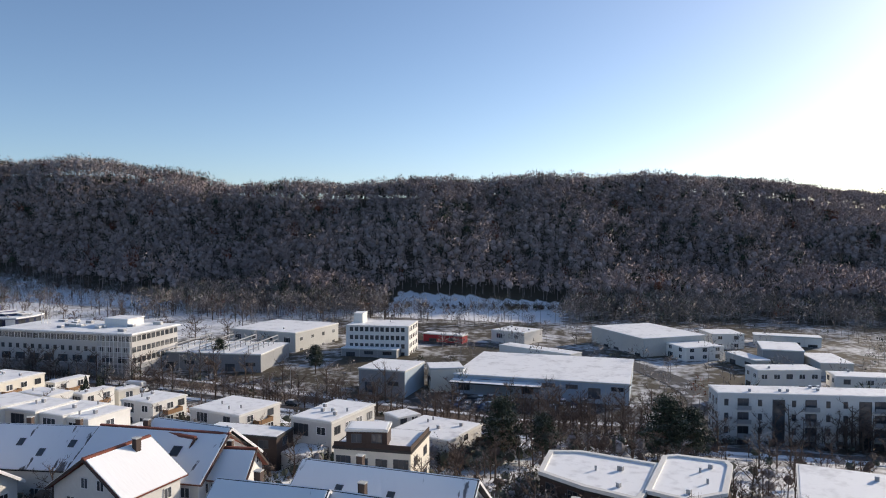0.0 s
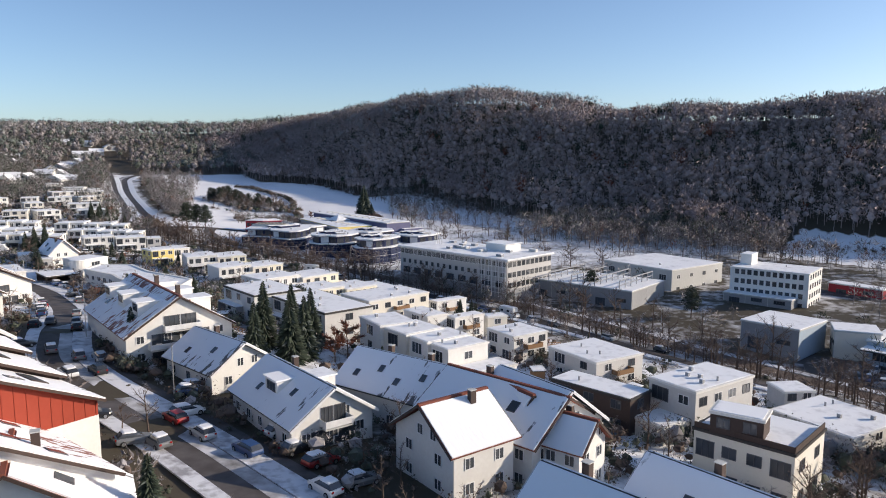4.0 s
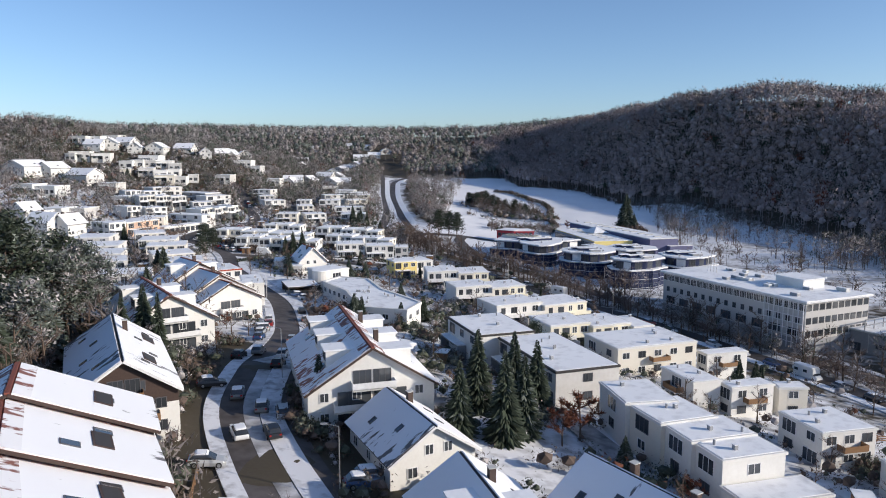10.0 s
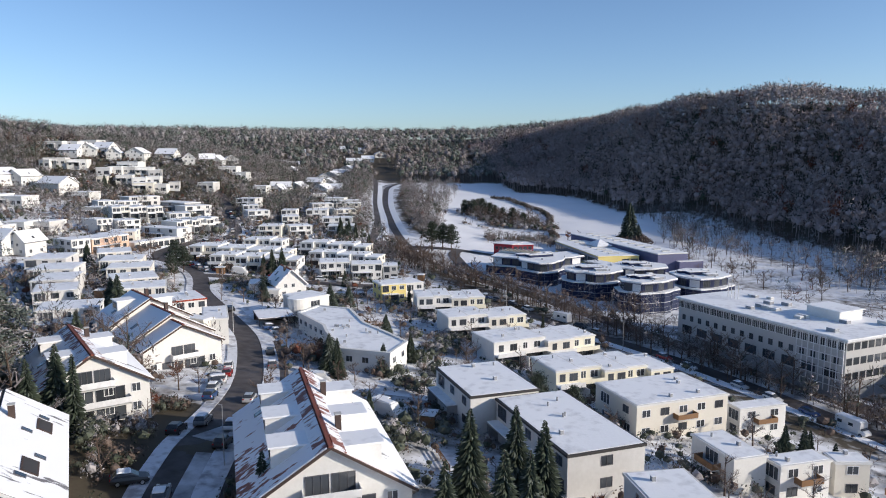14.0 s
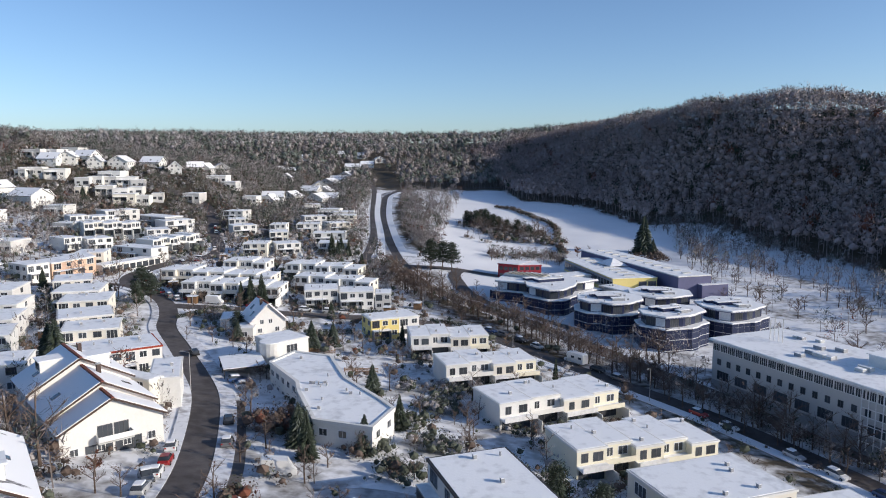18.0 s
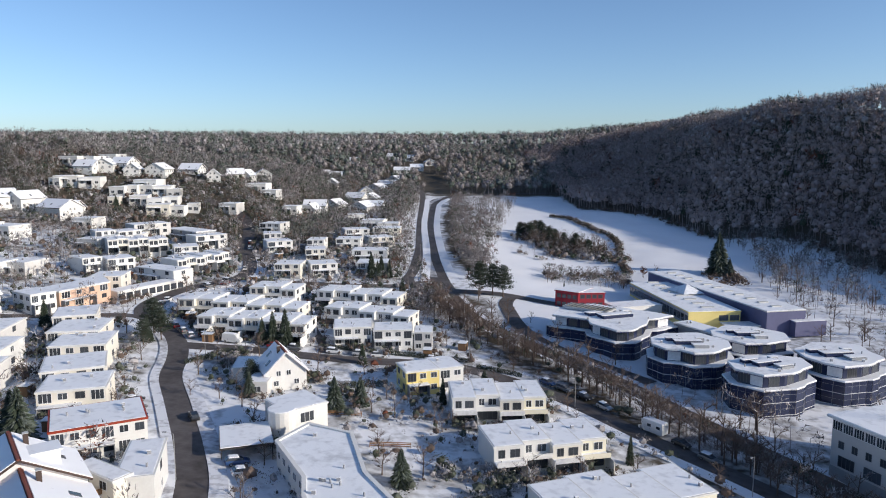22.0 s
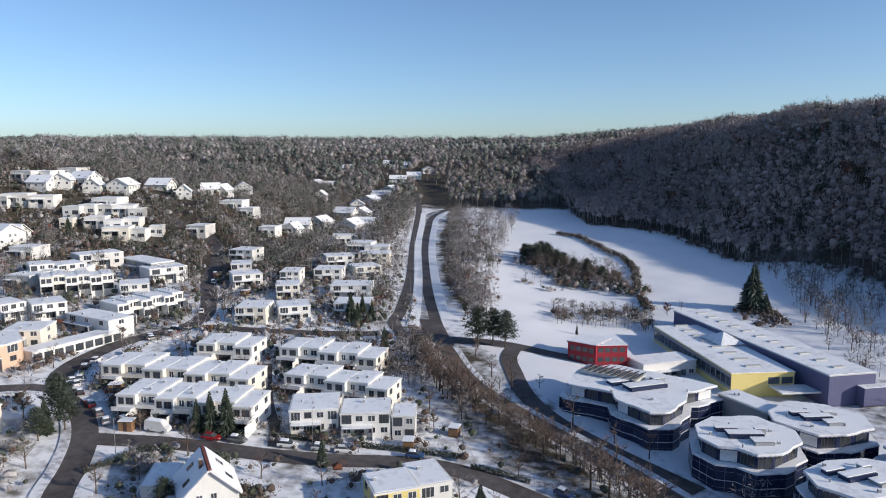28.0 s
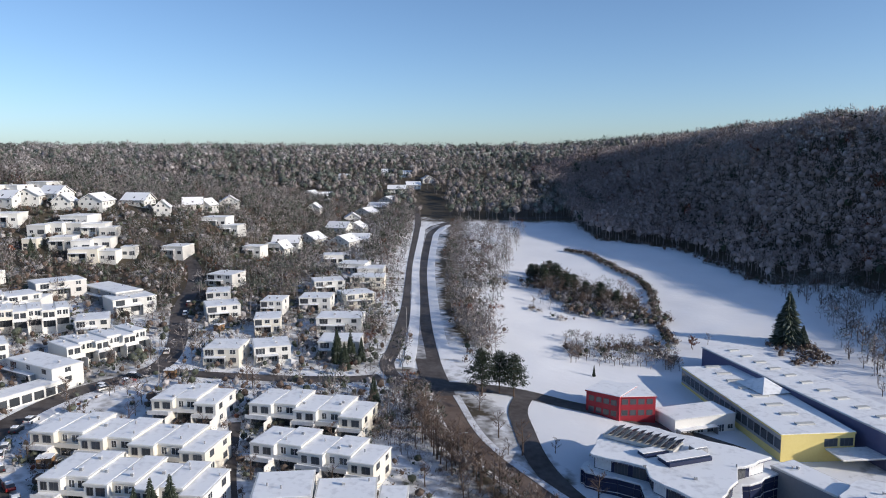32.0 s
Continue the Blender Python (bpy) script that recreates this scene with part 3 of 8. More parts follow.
# ---- building kit ----
M_ORANGE = mat("salmon_render", (0.66, 0.46, 0.34), 0.85, vary=0.1, scale=2, second=(0.56, 0.38, 0.28), amount=0.4, bump=0.1)
FOOT = []          # places taken by buildings: x, y, half width, half depth, turn
CACHE = {}
RNG = random.Random(11)


def box_lists(boxes):
    verts, faces = [], []
    for x0, x1, y0, y1, z0, z1 in boxes:
        n = len(verts)
        verts += [(x0, y0, z0), (x1, y0, z0), (x1, y1, z0), (x0, y1, z0), (x0, y0, z1), (x1, y0, z1), (x1, y1, z1), (x0, y1, z1)]
        faces += [(n, n + 3, n + 2, n + 1), (n + 4, n + 5, n + 6, n + 7), (n, n + 1, n + 5, n + 4), (n + 1, n + 2, n + 6, n + 5), (n + 2, n + 3, n + 7, n + 6), (n + 3, n, n + 4, n + 7)]
    return verts, faces


def part(name, verts, faces, material, parent, label="", idx=None):
    mats = material if isinstance(material, list) else [material]
    ob = mesh_object(name, verts, faces, mats, idx, parent=parent)
    return tagged(ob, label)


def boxes(name, bl, material, parent, label=""):
    return part(name, *box_lists(bl), material, parent, label)


def shared(key, make, name, m, parent, label=""):
    """An object on a mesh that alike pieces share."""
    if key not in CACHE:
        verts, faces, mats, idx = make()
        me = bpy.data.meshes.new(name)
        me.from_pydata(verts, [], faces)
        for q in mats:
            me.materials.append(q)
        me.polygons.foreach_set("material_index", idx)
        CACHE[key] = me
    ob = new(name, CACHE[key])
    ob.parent, ob.matrix_basis = parent, m
    return tagged(ob, label)


def window_mesh(w, h, dark=False, bars=1):
    """Frame, bars and recessed panes in one sheet."""
    def make():
        f, pr, gl = 0.09, -0.05, -0.012
        xs, kind = [-w / 2, -w / 2 + f], [0]
        for k in range(bars + 1):
            c = -w / 2 + w * (k + 1) / (bars + 1)
            if k < bars:
                xs += [c - 0.035, c + 0.035]
                kind += [1, 0]
            else:
                xs += [w / 2 - f, w / 2]
                kind += [1, 0]
        zs, rk = [0, f, h - f, h], [0, 1, 0]
        verts, faces, idx, seen = [], [], [], {}
        def vid(x, y, z):
            q = (round(x, 4), round(y, 4), round(z, 4))
            if q not in seen:
                seen[q] = len(verts)
                verts.append(q)
            return seen[q]
        def quad(p, m):
            faces.append(tuple(vid(*c) for c in p))
            idx.append(m)
        for i in range(len(kind)):
            for j in range(3):
                x0, x1, z0, z1 = xs[i], xs[i + 1], zs[j], zs[j + 1]
                if kind[i] and rk[j]:
                    quad([(x0, gl, z0), (x1, gl, z0), (x1, gl, z1), (x0, gl, z1)], 1)
                    quad([(x0, pr, z0), (x1, pr, z0), (x1, gl, z0), (x0, gl, z0)], 0)
                    quad([(x0, gl, z1), (x1, gl, z1), (x1, pr, z1), (x0, pr, z1)], 0)
                    quad([(x0, pr, z0), (x0, gl, z0), (x0, gl, z1), (x0, pr, z1)], 0)
                    quad([(x1, gl, z0), (x1, pr, z0), (x1, pr, z1), (x1, gl, z1)], 0)
                else:
                    quad([(x0, pr, z0), (x1, pr, z0), (x1, pr, z1), (x0, pr, z1)], 0)
        quad([(-w / 2, pr, 0), (-w / 2, pr, h), (-w / 2, 0.02, h), (-w / 2, 0.02, 0)], 0)
        quad([(w / 2, pr, 0), (w / 2, 0.02, 0), (w / 2, 0.02, h), (w / 2, pr, h)], 0)
        quad([(-w / 2, pr, h), (w / 2, pr, h), (w / 2, 0.02, h), (-w / 2, 0.02, h)], 0)
        quad([(-w / 2, pr, 0), (-w / 2, 0.02, 0), (w / 2, 0.02, 0), (w / 2, pr, 0)], 0)
        return verts, faces, [M_DFRAME if dark else M_FRAME, M_GLASS], idx
    return ("win", round(w, 2), round(h, 2), dark, bars), make


def add_window(parent, side, hw, hd, u, z, w, h, dark=False, bars=1, name="window"):
    """A window on one side of a block: f front, b back, l left, r right."""
    key, make = window_mesh(w, h, dark, bars)
    m = {"f": pose(u, -hd, z), "b": pose(-u, hd, z, 0, 0, 180), "r": pose(hw, u, z, 0, 0, 90), "l": pose(-hw, -u, z, 0, 0, -90)}[side]
    return shared(key, make, name, m, parent)


def vent_mesh(kind):
    def make():
        if kind == 0:
            v, f = box_lists([(-0.28, 0.28, -0.24, 0.24, 0, 0.62)])
            v2, f2 = box_lists([(-0.34, 0.34, -0.3, 0.3, 0.62, 0.7)])
            n = len(v)
            return v + v2, f + [tuple(i + n for i in q) for q in f2], [M_GREY, M_SNOW], [0] * 6 + [1] * 6
        v, f = [], []
        for k in range(8):
            a = k * math.pi / 4
            v += [(0.16 * math.cos(a), 0.16 * math.sin(a), 0), (0.16 * math.cos(a), 0.16 * math.sin(a), 0.7)]
        f = [(2 * k, 2 * ((k + 1) % 8), 2 * ((k + 1) % 8) + 1, 2 * k + 1) for k in range(8)] + [tuple(2 * k + 1 for k in range(8))]
        return v, f, [M_GREY, M_SNOW], [0] * 8 + [1]
    return ("vent", kind), make


def house_base(name, x, y, z, rot, label, category, w, d, group=""):
    ob = new(name)
    ob.empty_display_size = 0.5
    ob.matrix_basis = pose(x, y, z, 0, 0, rot)
    FOOT.append((x, y, w / 2, d / 2, radians(rot)))
    return tagged(ob, label, category, group)


def word(m):
    return m.name.replace("_", " ")


def railing(parent, x0, x1, y0, y1, z, material, name="railing"):
    boxes(name, [(x0, x1, y0, y0 + 0.06, z, z + 0.95), (x0, x0 + 0.06, y0, y1, z, z + 0.95), (x1 - 0.06, x1, y0, y1, z, z + 0.95)], material, parent)


def flat_roof(ob, hw, hd, z, dark, vents, redtrim=False):
    """Fascia ring, parapet and the snow inside."""
    o = 0.18
    t = 0.28
    ring = [(-hw - o, hw + o, -hd - o, -hd + t, z - 0.28, z + 0.06), (-hw - o, hw + o, hd - t, hd + o, z - 0.28, z + 0.06), (-hw - o, -hw + t, -hd + t, hd - t, z - 0.28, z + 0.06), (hw - t, hw + o, -hd + t, hd - t, z - 0.28, z + 0.06)]
    boxes("fascia", ring, M_RED if redtrim else (M_DARK if dark else M_WHITE), ob)
    boxes("snow_cover", [(-hw + t - 0.12, hw - t + 0.12, -hd + t - 0.12, hd - t + 0.12, z - 0.1, z + 0.13)], M_ROOFSNOW, ob, "snow lying on the flat roof")
    for k in range(vents):
        u, v = RNG.uniform(-hw * 0.75, hw * 0.75), RNG.uniform(-hd * 0.7, hd * 0.7)
        key, make = vent_mesh(0 if RNG.random() < 0.55 else 1)
        shared(key, make, "chimney" if key[1] == 0 else "vent_pipe", pose(u, v, z + 0.1), ob)


def flat_house(x, y, rot, w, d, zr, h, wall=None, front=3, left=0, right=0, vents=2, dark=False, storeys=2, balcony=False, garage=False, terrace_roof=False, redtrim=False, below=None, depthmin=0, group="flat-roofed houses", pale=None):
    wall = wall or (M_WHITE, M_OFFWHITE, M_WHITE, M_CREAM, M_WHITE, M_OFFWHITE, M_WHITE)[int(abs(x * 7 + y * 3)) % 7]
    d = max(d, depthmin, 3.0)
    hw, hd, sh = w / 2, d / 2, h / storeys
    use = "garage" if garage else "house"
    lab = ("low %s garage with a snowy flat roof" % word(wall)) if garage else ("%d-storey %s house with a snowy flat roof%s" % (storeys, word(wall).replace("render", "rendered"), " and balconies" if balcony else ""))
    ob = house_base(use, x, y, zr - h, rot, lab, use, w, d, "garages" if garage else group)
    base = -(below if below is not None else 3.0) if below is None else h - below
    boxes("wall", [(-hw, hw, -hd, hd, base, h - 0.05)], wall, ob)
    flat_roof(ob, hw, hd, h, dark, vents, redtrim)
    if garage:
        n = max(1, front or right)
        for k in range(n):
            side, half, L = ("f", hd, w) if front else ("r", hw, d)
            u = -L / 2 + L * (k + 0.5) / n
            gw = min(2.5, L / n * 0.85)
            add_window(ob, side, hw, hd, u, 0.1, gw, 2.1, True, 0, "garage_door")
        return ob
    for side, n, L in (("f", front, w), ("r", right, d), ("l", left, d)):
        for s in range(storeys):
            for k in range(n):
                u = -L / 2 + L * (k + 0.5) / n
                big = (k + s) % 3 == 1 and side == "f"
                ww, wh = (min(3.0, L / n * 0.78), 2.05) if big else (min(1.8, L / n * 0.6), 1.4)
                if below is not None:
                    add_window(ob, side, hw, hd, u, h - below + 0.7, min(1.5, L / n * .6), 1.3, True)
                else:
                    add_window(ob, side, hw, hd, u, s * sh + (0.35 if big else 0.85), ww, wh, dark or (k + s + int(w)) % 3 == 0, 2 if big else 1)
    if front >= 3 and below is None and wall is not M_BROWN and y > 60:
        # a snowy canopy over a shaded, glazed garden front
        cw = hw * 0.62
        boxes("canopy", [(-hw * 0.95, -hw * 0.95 + 2 * cw, -hd - 1.9, -hd, 2.5, 2.68), (-hw * 0.95, -hw * 0.95 + 0.14, -hd - 1.8, -hd, -1.5, 2.5), (-hw * 0.95 + 2 * cw - 0.14, -hw * 0.95 + 2 * cw, -hd - 1.8, -hd, -1.5, 2.5)], M_GREY, ob, "patio canopy on side walls")
        boxes("canopy_snow", [(-hw * 0.95 + 0.06, -hw * 0.95 + 2 * cw - 0.06, -hd - 1.84, -hd, 2.68, 2.8)], M_ROOFSNOW, ob)
    if balcony:
        for s in range(1, storeys):
            bw = min(4.2, max(2.4, (d if right else w) * 0.45))
            if right:
                boxes("balcony", [(hw, hw + 1.5, -bw / 2, bw / 2, s * sh - 0.05, s * sh + 0.14)], M_LGREY, ob)
                boxes("railing", [(hw + 1.44, hw + 1.5, -bw / 2, bw / 2, s * sh + 0.14, s * sh + 1.05), (hw, hw + 1.44, -bw / 2, -bw / 2 + .06, s * sh + 0.14, s * sh + 1.05), (hw, hw + 1.44, bw / 2 - .06, bw / 2, s * sh + 0.14, s * sh + 1.05)], M_WOOD, ob, "timber balcony railing")
            else:
                boxes("balcony", [(-bw / 2, bw / 2, -hd - 1.5, -hd, s * sh - 0.05, s * sh + 0.14)], M_LGREY, ob)
                railing(ob, -bw / 2, bw / 2, -hd - 1.5, -hd, s * sh + 0.14, M_WOOD)
    if terrace_roof:
        boxes("railing", [(-hw, hw, -hd, -hd + 0.1, h, h + 0.75), (hw - 0.1, hw, -hd, hd, h, h + 0.75)], M_BROWN, ob, "brown roof terrace parapet")
    return ob


YARDS = []


def terrace(wall, x, y, rot, w, d, zr, h, n, pale=0, vents=1):
    """A row of n attached houses, each a thing of its own, staggered in plan and height."""
    a = radians(rot)
    ex, ey = Vector((math.cos(a), math.sin(a))), Vector((-math.sin(a), math.cos(a)))
    uw = w / n
    d = min(d, 11.5)
    for k in range(n):
        c = Vector((x, y)) + ex * (-w / 2 + uw * (k + 0.5)) + ey * (0.75 if k % 2 else -0.75)
        g0 = gz(x, y)
        dz = max(-1.6, min(1.6, (gz(c.x, c.y) - g0) * 0.8)) + (0.25 if k % 2 else 0)
        m = wall
        if pale and k >= n - pale:
            m = M_PALEYEL
        elif wall is M_WHITE and (k * 7 + n) % 5 == 3:
            m = M_CREAM
        ob = flat_house(c.x, c.y, rot, uw - 0.03, d, zr + dz, h, wall=m, front=0, left=0, right=2 if k == n - 1 else 0, vents=vents + (k % 2), dark=False, group="terraced houses")
        hw, hd, sh = (uw - 0.03) / 2, d / 2, h / 2
        for j in range(9):
            q = c + ex * RNG.uniform(-hw, hw) - ey * (hd + 2.6 + 3.4 * RNG.random())
            YARDS.append((q.x, q.y))
        # upper windows over a balcony, dark glazing standing in for a shaded patio recess below, white walls between
        # neighbours
        for u, ww in ((-hw * 0.48, 1.3), (hw * 0.42, 1.9)):
            add_window(ob, "f", hw, hd, u, sh + 0.55, min(ww, hw * 0.8), 1.6, k % 2 == 0, 1)
        glz = window_mesh(uw * 0.86, 2.15, True, 3)
        shared(glz[0], glz[1], "patio_glazing", pose(0, -hd, 0.15), ob)
        out = 1.5 if k % 3 else 2.2
        boxes("balcony", [(-hw, hw, -hd - out, -hd, sh - 0.25, sh + 0.02), (-hw, hw, -hd - out, -hd - out + 0.1, sh + 0.02, sh + 0.72)], m if k % 2 else M_FRAME, ob, "balcony with a solid parapet")
        boxes("balcony_snow", [(-hw + 0.1, hw - 0.1, -hd - out + 0.1, -hd, sh + 0.02, sh + 0.1)], M_ROOFSNOW, ob)
        boxes("partition_wall", [(hw - 0.14, hw + 0.02, -hd - out - 1.6, -hd, -2.0, sh - 0.3)], M_WHITE, ob, "white garden partition wall")


def poly_parts(pts, z0, z1, cx, cy):
    n = len(pts)
    v = [(p[0] - cx, p[1] - cy, z0) for p in pts] + [(p[0] - cx, p[1] - cy, z1) for p in pts]
    f = [(k, (k + 1) % n, n + (k + 1) % n, n + k) for k in range(n)] + [tuple(range(n, 2 * n)), tuple(range(n - 1, -1, -1))]
    return v, f


def grow(pts, o):
    """The outline of a block, moved outward by o metres."""
    n = len(pts)
    area = sum(pts[k][0] * pts[(k + 1) % n][1] - pts[(k + 1) % n][0] * pts[k][1] for k in range(n))
    s = 1 if area > 0 else -1
    out = []
    for k in range(n):
        p, a, b = Vector(pts[k]), Vector(pts[k - 1]), Vector(pts[(k + 1) % n])
        d1, d2 = (p - a).normalized(), (b - p).normalized()
        n1, n2 = Vector((d1.y, -d1.x)) * s, Vector((d2.y, -d2.x)) * s
        m = (n1 + n2)
        m = m / max(0.35, m.length_squared / 2)
        out.append((p.x + m.x * o, p.y + m.y * o))
    return out


def ccw(pts):
    n = len(pts)
    area = sum(pts[k][0] * pts[(k + 1) % n][1] - pts[(k + 1) % n][0] * pts[k][1] for k in range(n))
    return pts if area > 0 else pts[::-1]


def foot_of(pts):
    """Marks the ground under an angular block as taken, in small squares."""
    n = len(pts)
    xs, ys = [p[0] for p in pts], [p[1] for p in pts]
    x = min(xs)
    while x < max(xs) + 1:
        y = min(ys)
        while y < max(ys) + 1:
            c = False
            for k in range(n):
                (x1, y1), (x2, y2) = pts[k], pts[k - 1]
                if (y1 > y) != (y2 > y) and x < (x2 - x1) * (y - y1) / (y2 - y1) + x1:
                    c = not c
            if c:
                FOOT.append((x, y, 1.7, 1.7, 0.0))
            y += 3.0
        x += 3.0


POLYB = []


def poly_house(pts, zr, h, wall=None, vents=4):
    wall = wall or M_WHITE
    pts = ccw(pts)
    cx, cy = sum(p[0] for p in pts) / len(pts), sum(p[1] for p in pts) / len(pts)
    r = max(math.hypot(p[0] - cx, p[1] - cy) for p in pts)
    ob = house_base("house", cx, cy, zr - h, 0, "angular %s house with a snowy flat roof and raised edge" % word(wall).replace("render", "rendered"), "house", 2, 2, "flat-roofed houses")
    foot_of(pts)
    part("wall", *poly_parts(pts, -3, h - 0.3, cx, cy), wall, ob)
    part("fascia", *poly_parts(grow(pts, 0.2), h - 0.3, h + 0.05, cx, cy), M_DARK if wall is M_BROWN else M_WHITE, ob)
    inner = grow(pts, -0.35)
    part("snow_cover", *poly_parts(inner, h - 0.1, h + 0.16, cx, cy), M_ROOFSNOW, ob, "snow lying on the flat roof")
    n = len(pts)
    if wall is M_BROWN:
        POLYB.append(pts)
    ro, ri = grow(pts, 0.25), grow(pts, -0.45)
    rv = [(p[0] - cx, p[1] - cy, z) for q in (ro, ri) for z in (h - 0.05, h + 0.42) for p in q]
    rf = []
    for k in range(n):
        j = (k + 1) % n
        rf += [(k, j, n + j, n + k), (n + k, n + j, 3 * n + j, 3 * n + k), (3 * n + k, 3 * n + j, 2 * n + j, 2 * n + k)]
    part("parapet", rv, rf, M_WHITE, ob, "pale raised roof edge")
    for k in range(n):
        a, b = Vector(pts[k]), Vector(pts[(k + 1) % n])
        L = (b - a).length
        ang = math.degrees(math.atan2(b.y - a.y, b.x - a.x))
        m = max(0, int(L / 3.2))
        for j in range(m):
            q = a + (b - a) * ((j + 0.5) / m)
            for s in (0.9, 3.9):
                key, make = window_mesh(1.6, 1.35, wall is M_BROWN, 1)
                shared(key, make, "window", pose(q.x - cx, q.y - cy, s, 0, 0, ang), ob)
    for k in range(vents):
        t = RNG.random()
        a = inner[RNG.randrange(n)]
        key, make = vent_mesh(k % 2)
        shared(key, make, "chimney" if k % 2 == 0 else "vent_pipe", pose((a[0] - cx) * t * 0.8, (a[1] - cy) * t * 0.8, h + 0.12), ob)
    return ob


def gable_house(x, y, rot, L, W, zr, eave, hr, wall=None, patchy=False, roofwin=2, chimney=1, balcony=False, tile=False, white_verge=False, bare=False, off=0.0, plinth=False, wing=0, dormers=0, loggia=0):
    """A house with a pitched roof: ridge along its x axis, ridge height zr, off: the ridge's shift to one side."""
    wall = wall or M_WHITE
    lab = "%s gabled house with %s on its roof%s" % (word(wall).replace("render", "rendered"), "melting snow" if (patchy or bare) else "fresh snow", "" if balcony else "")
    ob = house_base("house", x, y, zr - hr, rot, lab, "house", L, W, "gabled houses")
    hl, hw = L / 2, W / 2
    yl, yr, yc = -hw, hw, 0.0
    eL = eave
    eR = eave
    if off:
        yl, yr = -hw + off * 0.2, hw + off * 0.2
        yc = yl + (yr - yl) * 0.36
        yl, yr, yc = yl - yc, yr - yc, 0.0
        eL, eR = eave + 1.2, eave - 0.6
    sec = [(yl, -3.0), (yr, -3.0), (yr, eR), (yc, hr - 0.25), (yl, eL)]
    v = [(-hl, a, b) for a, b in sec] + [(hl, a, b) for a, b in sec]
    f = [(4, 3, 2, 1, 0), (5, 6, 7, 8, 9)] + [(k, (k + 1) % 5, 5 + (k + 1) % 5, 5 + k) for k in range(5)]
    part("wall", v, f, wall, ob)
    if plinth:
        boxes("lower_wall", [(-hl - 0.03, hl + 0.03, yl - 0.03, yr + 0.03, -3, max(1.5, eR - 1.6))], M_WHITE, ob, "white rendered lower wall")
    o, e = 0.7, 0.55
    for side, ye, ze in ((-1, yl, eL), (1, yr, eR)):
        dy, dz = ye - yc, ze - hr
        ln = math.hypot(dy, dz)
        uy, uz = dy / ln, dz / ln
        ny, nz = -uz * (1 if side < 0 else -1), uy * (1 if side < 0 else -1)
        if nz < 0:
            ny, nz = -ny, -nz
        def slab(name, s0, s1, x0, x1, t0, t1, material, label=""):
            vv = []
            for xx in (x0, x1):
                for s, t in ((s0, t0), (s1, t0), (s1, t1), (s0, t1)):
                    vv.append((xx, yc + uy * s + ny * t, hr + uz * s + nz * t))
            ff = [(0, 1, 2, 3), (7, 6, 5, 4), (0, 4, 5, 1), (1, 5, 6, 2), (2, 6, 7, 3), (3, 7, 4, 0)]
            return part(name, vv, ff, material, ob, label)
        slab("roof", -0.02, ln + e, -hl - o, hl + o, 0.0, 0.2, M_TILE if tile else M_DKTILE, "red-brown tiled roof slope" if tile else "dark tiled roof slope")
        sm_ = M_THIN if (patchy and side < 0) or (bare and side > 0) else M_PITCHSNOW
        if tile and sm_ is M_THIN:
            sm_ = M_TILETHIN
        slab("snow_cover", 0.25 if tile else 0.05, ln + e - 0.06, -hl - o + 0.12, hl + o - 0.12, 0.2, 0.33, sm_, "thin melting snow on the roof" if sm_ in (M_THIN, M_TILETHIN) else "snow lying on the roof")
        for xx in (-hl - o - 0.05, hl + o):
            slab("verge_board", 0.0, ln + e, xx, xx + 0.05, -0.06, 0.22, M_FRAME if (white_verge or not tile) else M_BROWN)
        for k in range(roofwin):
            u = -hl + L * (k + 0.7) / max(1, roofwin + 0.4)
            s = ln * (0.35 if k % 2 else 0.58)
            g, e_ = (0.62, 1.6) if tile else (0.42, 1.15)
            slab("roof_window", s, s + e_, u - g, u + g, 0.2, 0.4, M_DFRAME)
            slab("roof_window_pane", s + 0.1, s + e_ - 0.1, u - g + 0.08, u + g - 0.08, 0.4, 0.415, M_GLASS)
        if tile and (patchy or bare):
            slab("melting_edge", 0.22, min(ln * 0.3, 1.7), -hl - o + 0.1, hl + o - 0.1, 0.2, 0.36, M_TILESNOW, "red tiles showing through thin snow")
        for k in range(loggia if side > 0 else 0):
            u = -hl + L * (k + 0.55) / (loggia + 0.1)
            s = ln * (0.42 if k % 2 else 0.56)
            # raised slab; its dark patch stands in for the shade of a cut-out
            slab("roof_terrace", s, s + 1.7, u - 1.7, u + 1.7, 0.2, 0.42, M_BROWN, "brown slab with a dark patch as a shaded roof cut-out")
            slab("terrace_glazing", s + 0.18, s + 1.5, u - 1.5, u + 1.5, 0.42, 0.435, M_DARK)
        for k in range(dormers):
            u = -hl + L * (k + 0.5) / dormers + (1.2 if side > 0 else -0.6)
            s0, s1, b = ln * 0.22, ln * 0.66, 1.7
            zt, zb = hr + uz * s0 + 0.3, hr + uz * s1 - 0.4
            y0, y1 = sorted((yc + uy * s0, yc + uy * s1))
            boxes("dormer", [(u - b, u + b, y0, y1, zb, zt)], wall, ob, "flat-roofed dormer")
            boxes("dormer_snow", [(u - b - 0.2, u + b + 0.2, y0 - 0.25, y1 + 0.25, zt, zt + 0.2)], M_ROOFSNOW, ob)
            key, make = window_mesh(2.4, 1.2, True, 2)
            shared(key, make, "window", pose(u, y1 if side > 0 else y0, zt - 1.5, 0, 0, 180 if side > 0 else 0), ob)
    if wing:
        # a lower stepped gable set forward beside the main one
        q0, q1, dz = yc + (yr - yc) * 0.12, yr + 1.6, wing * 1.1
        qc = q0 + (q1 - q0) * 0.3
        k_ = (eR - hr) / (yr - yc)
        zc, z0_, z1_ = hr - dz, hr - dz - 1.2, hr - dz + k_ * (q1 - qc)
        x0, x1 = hl - 0.2, hl + 3.4
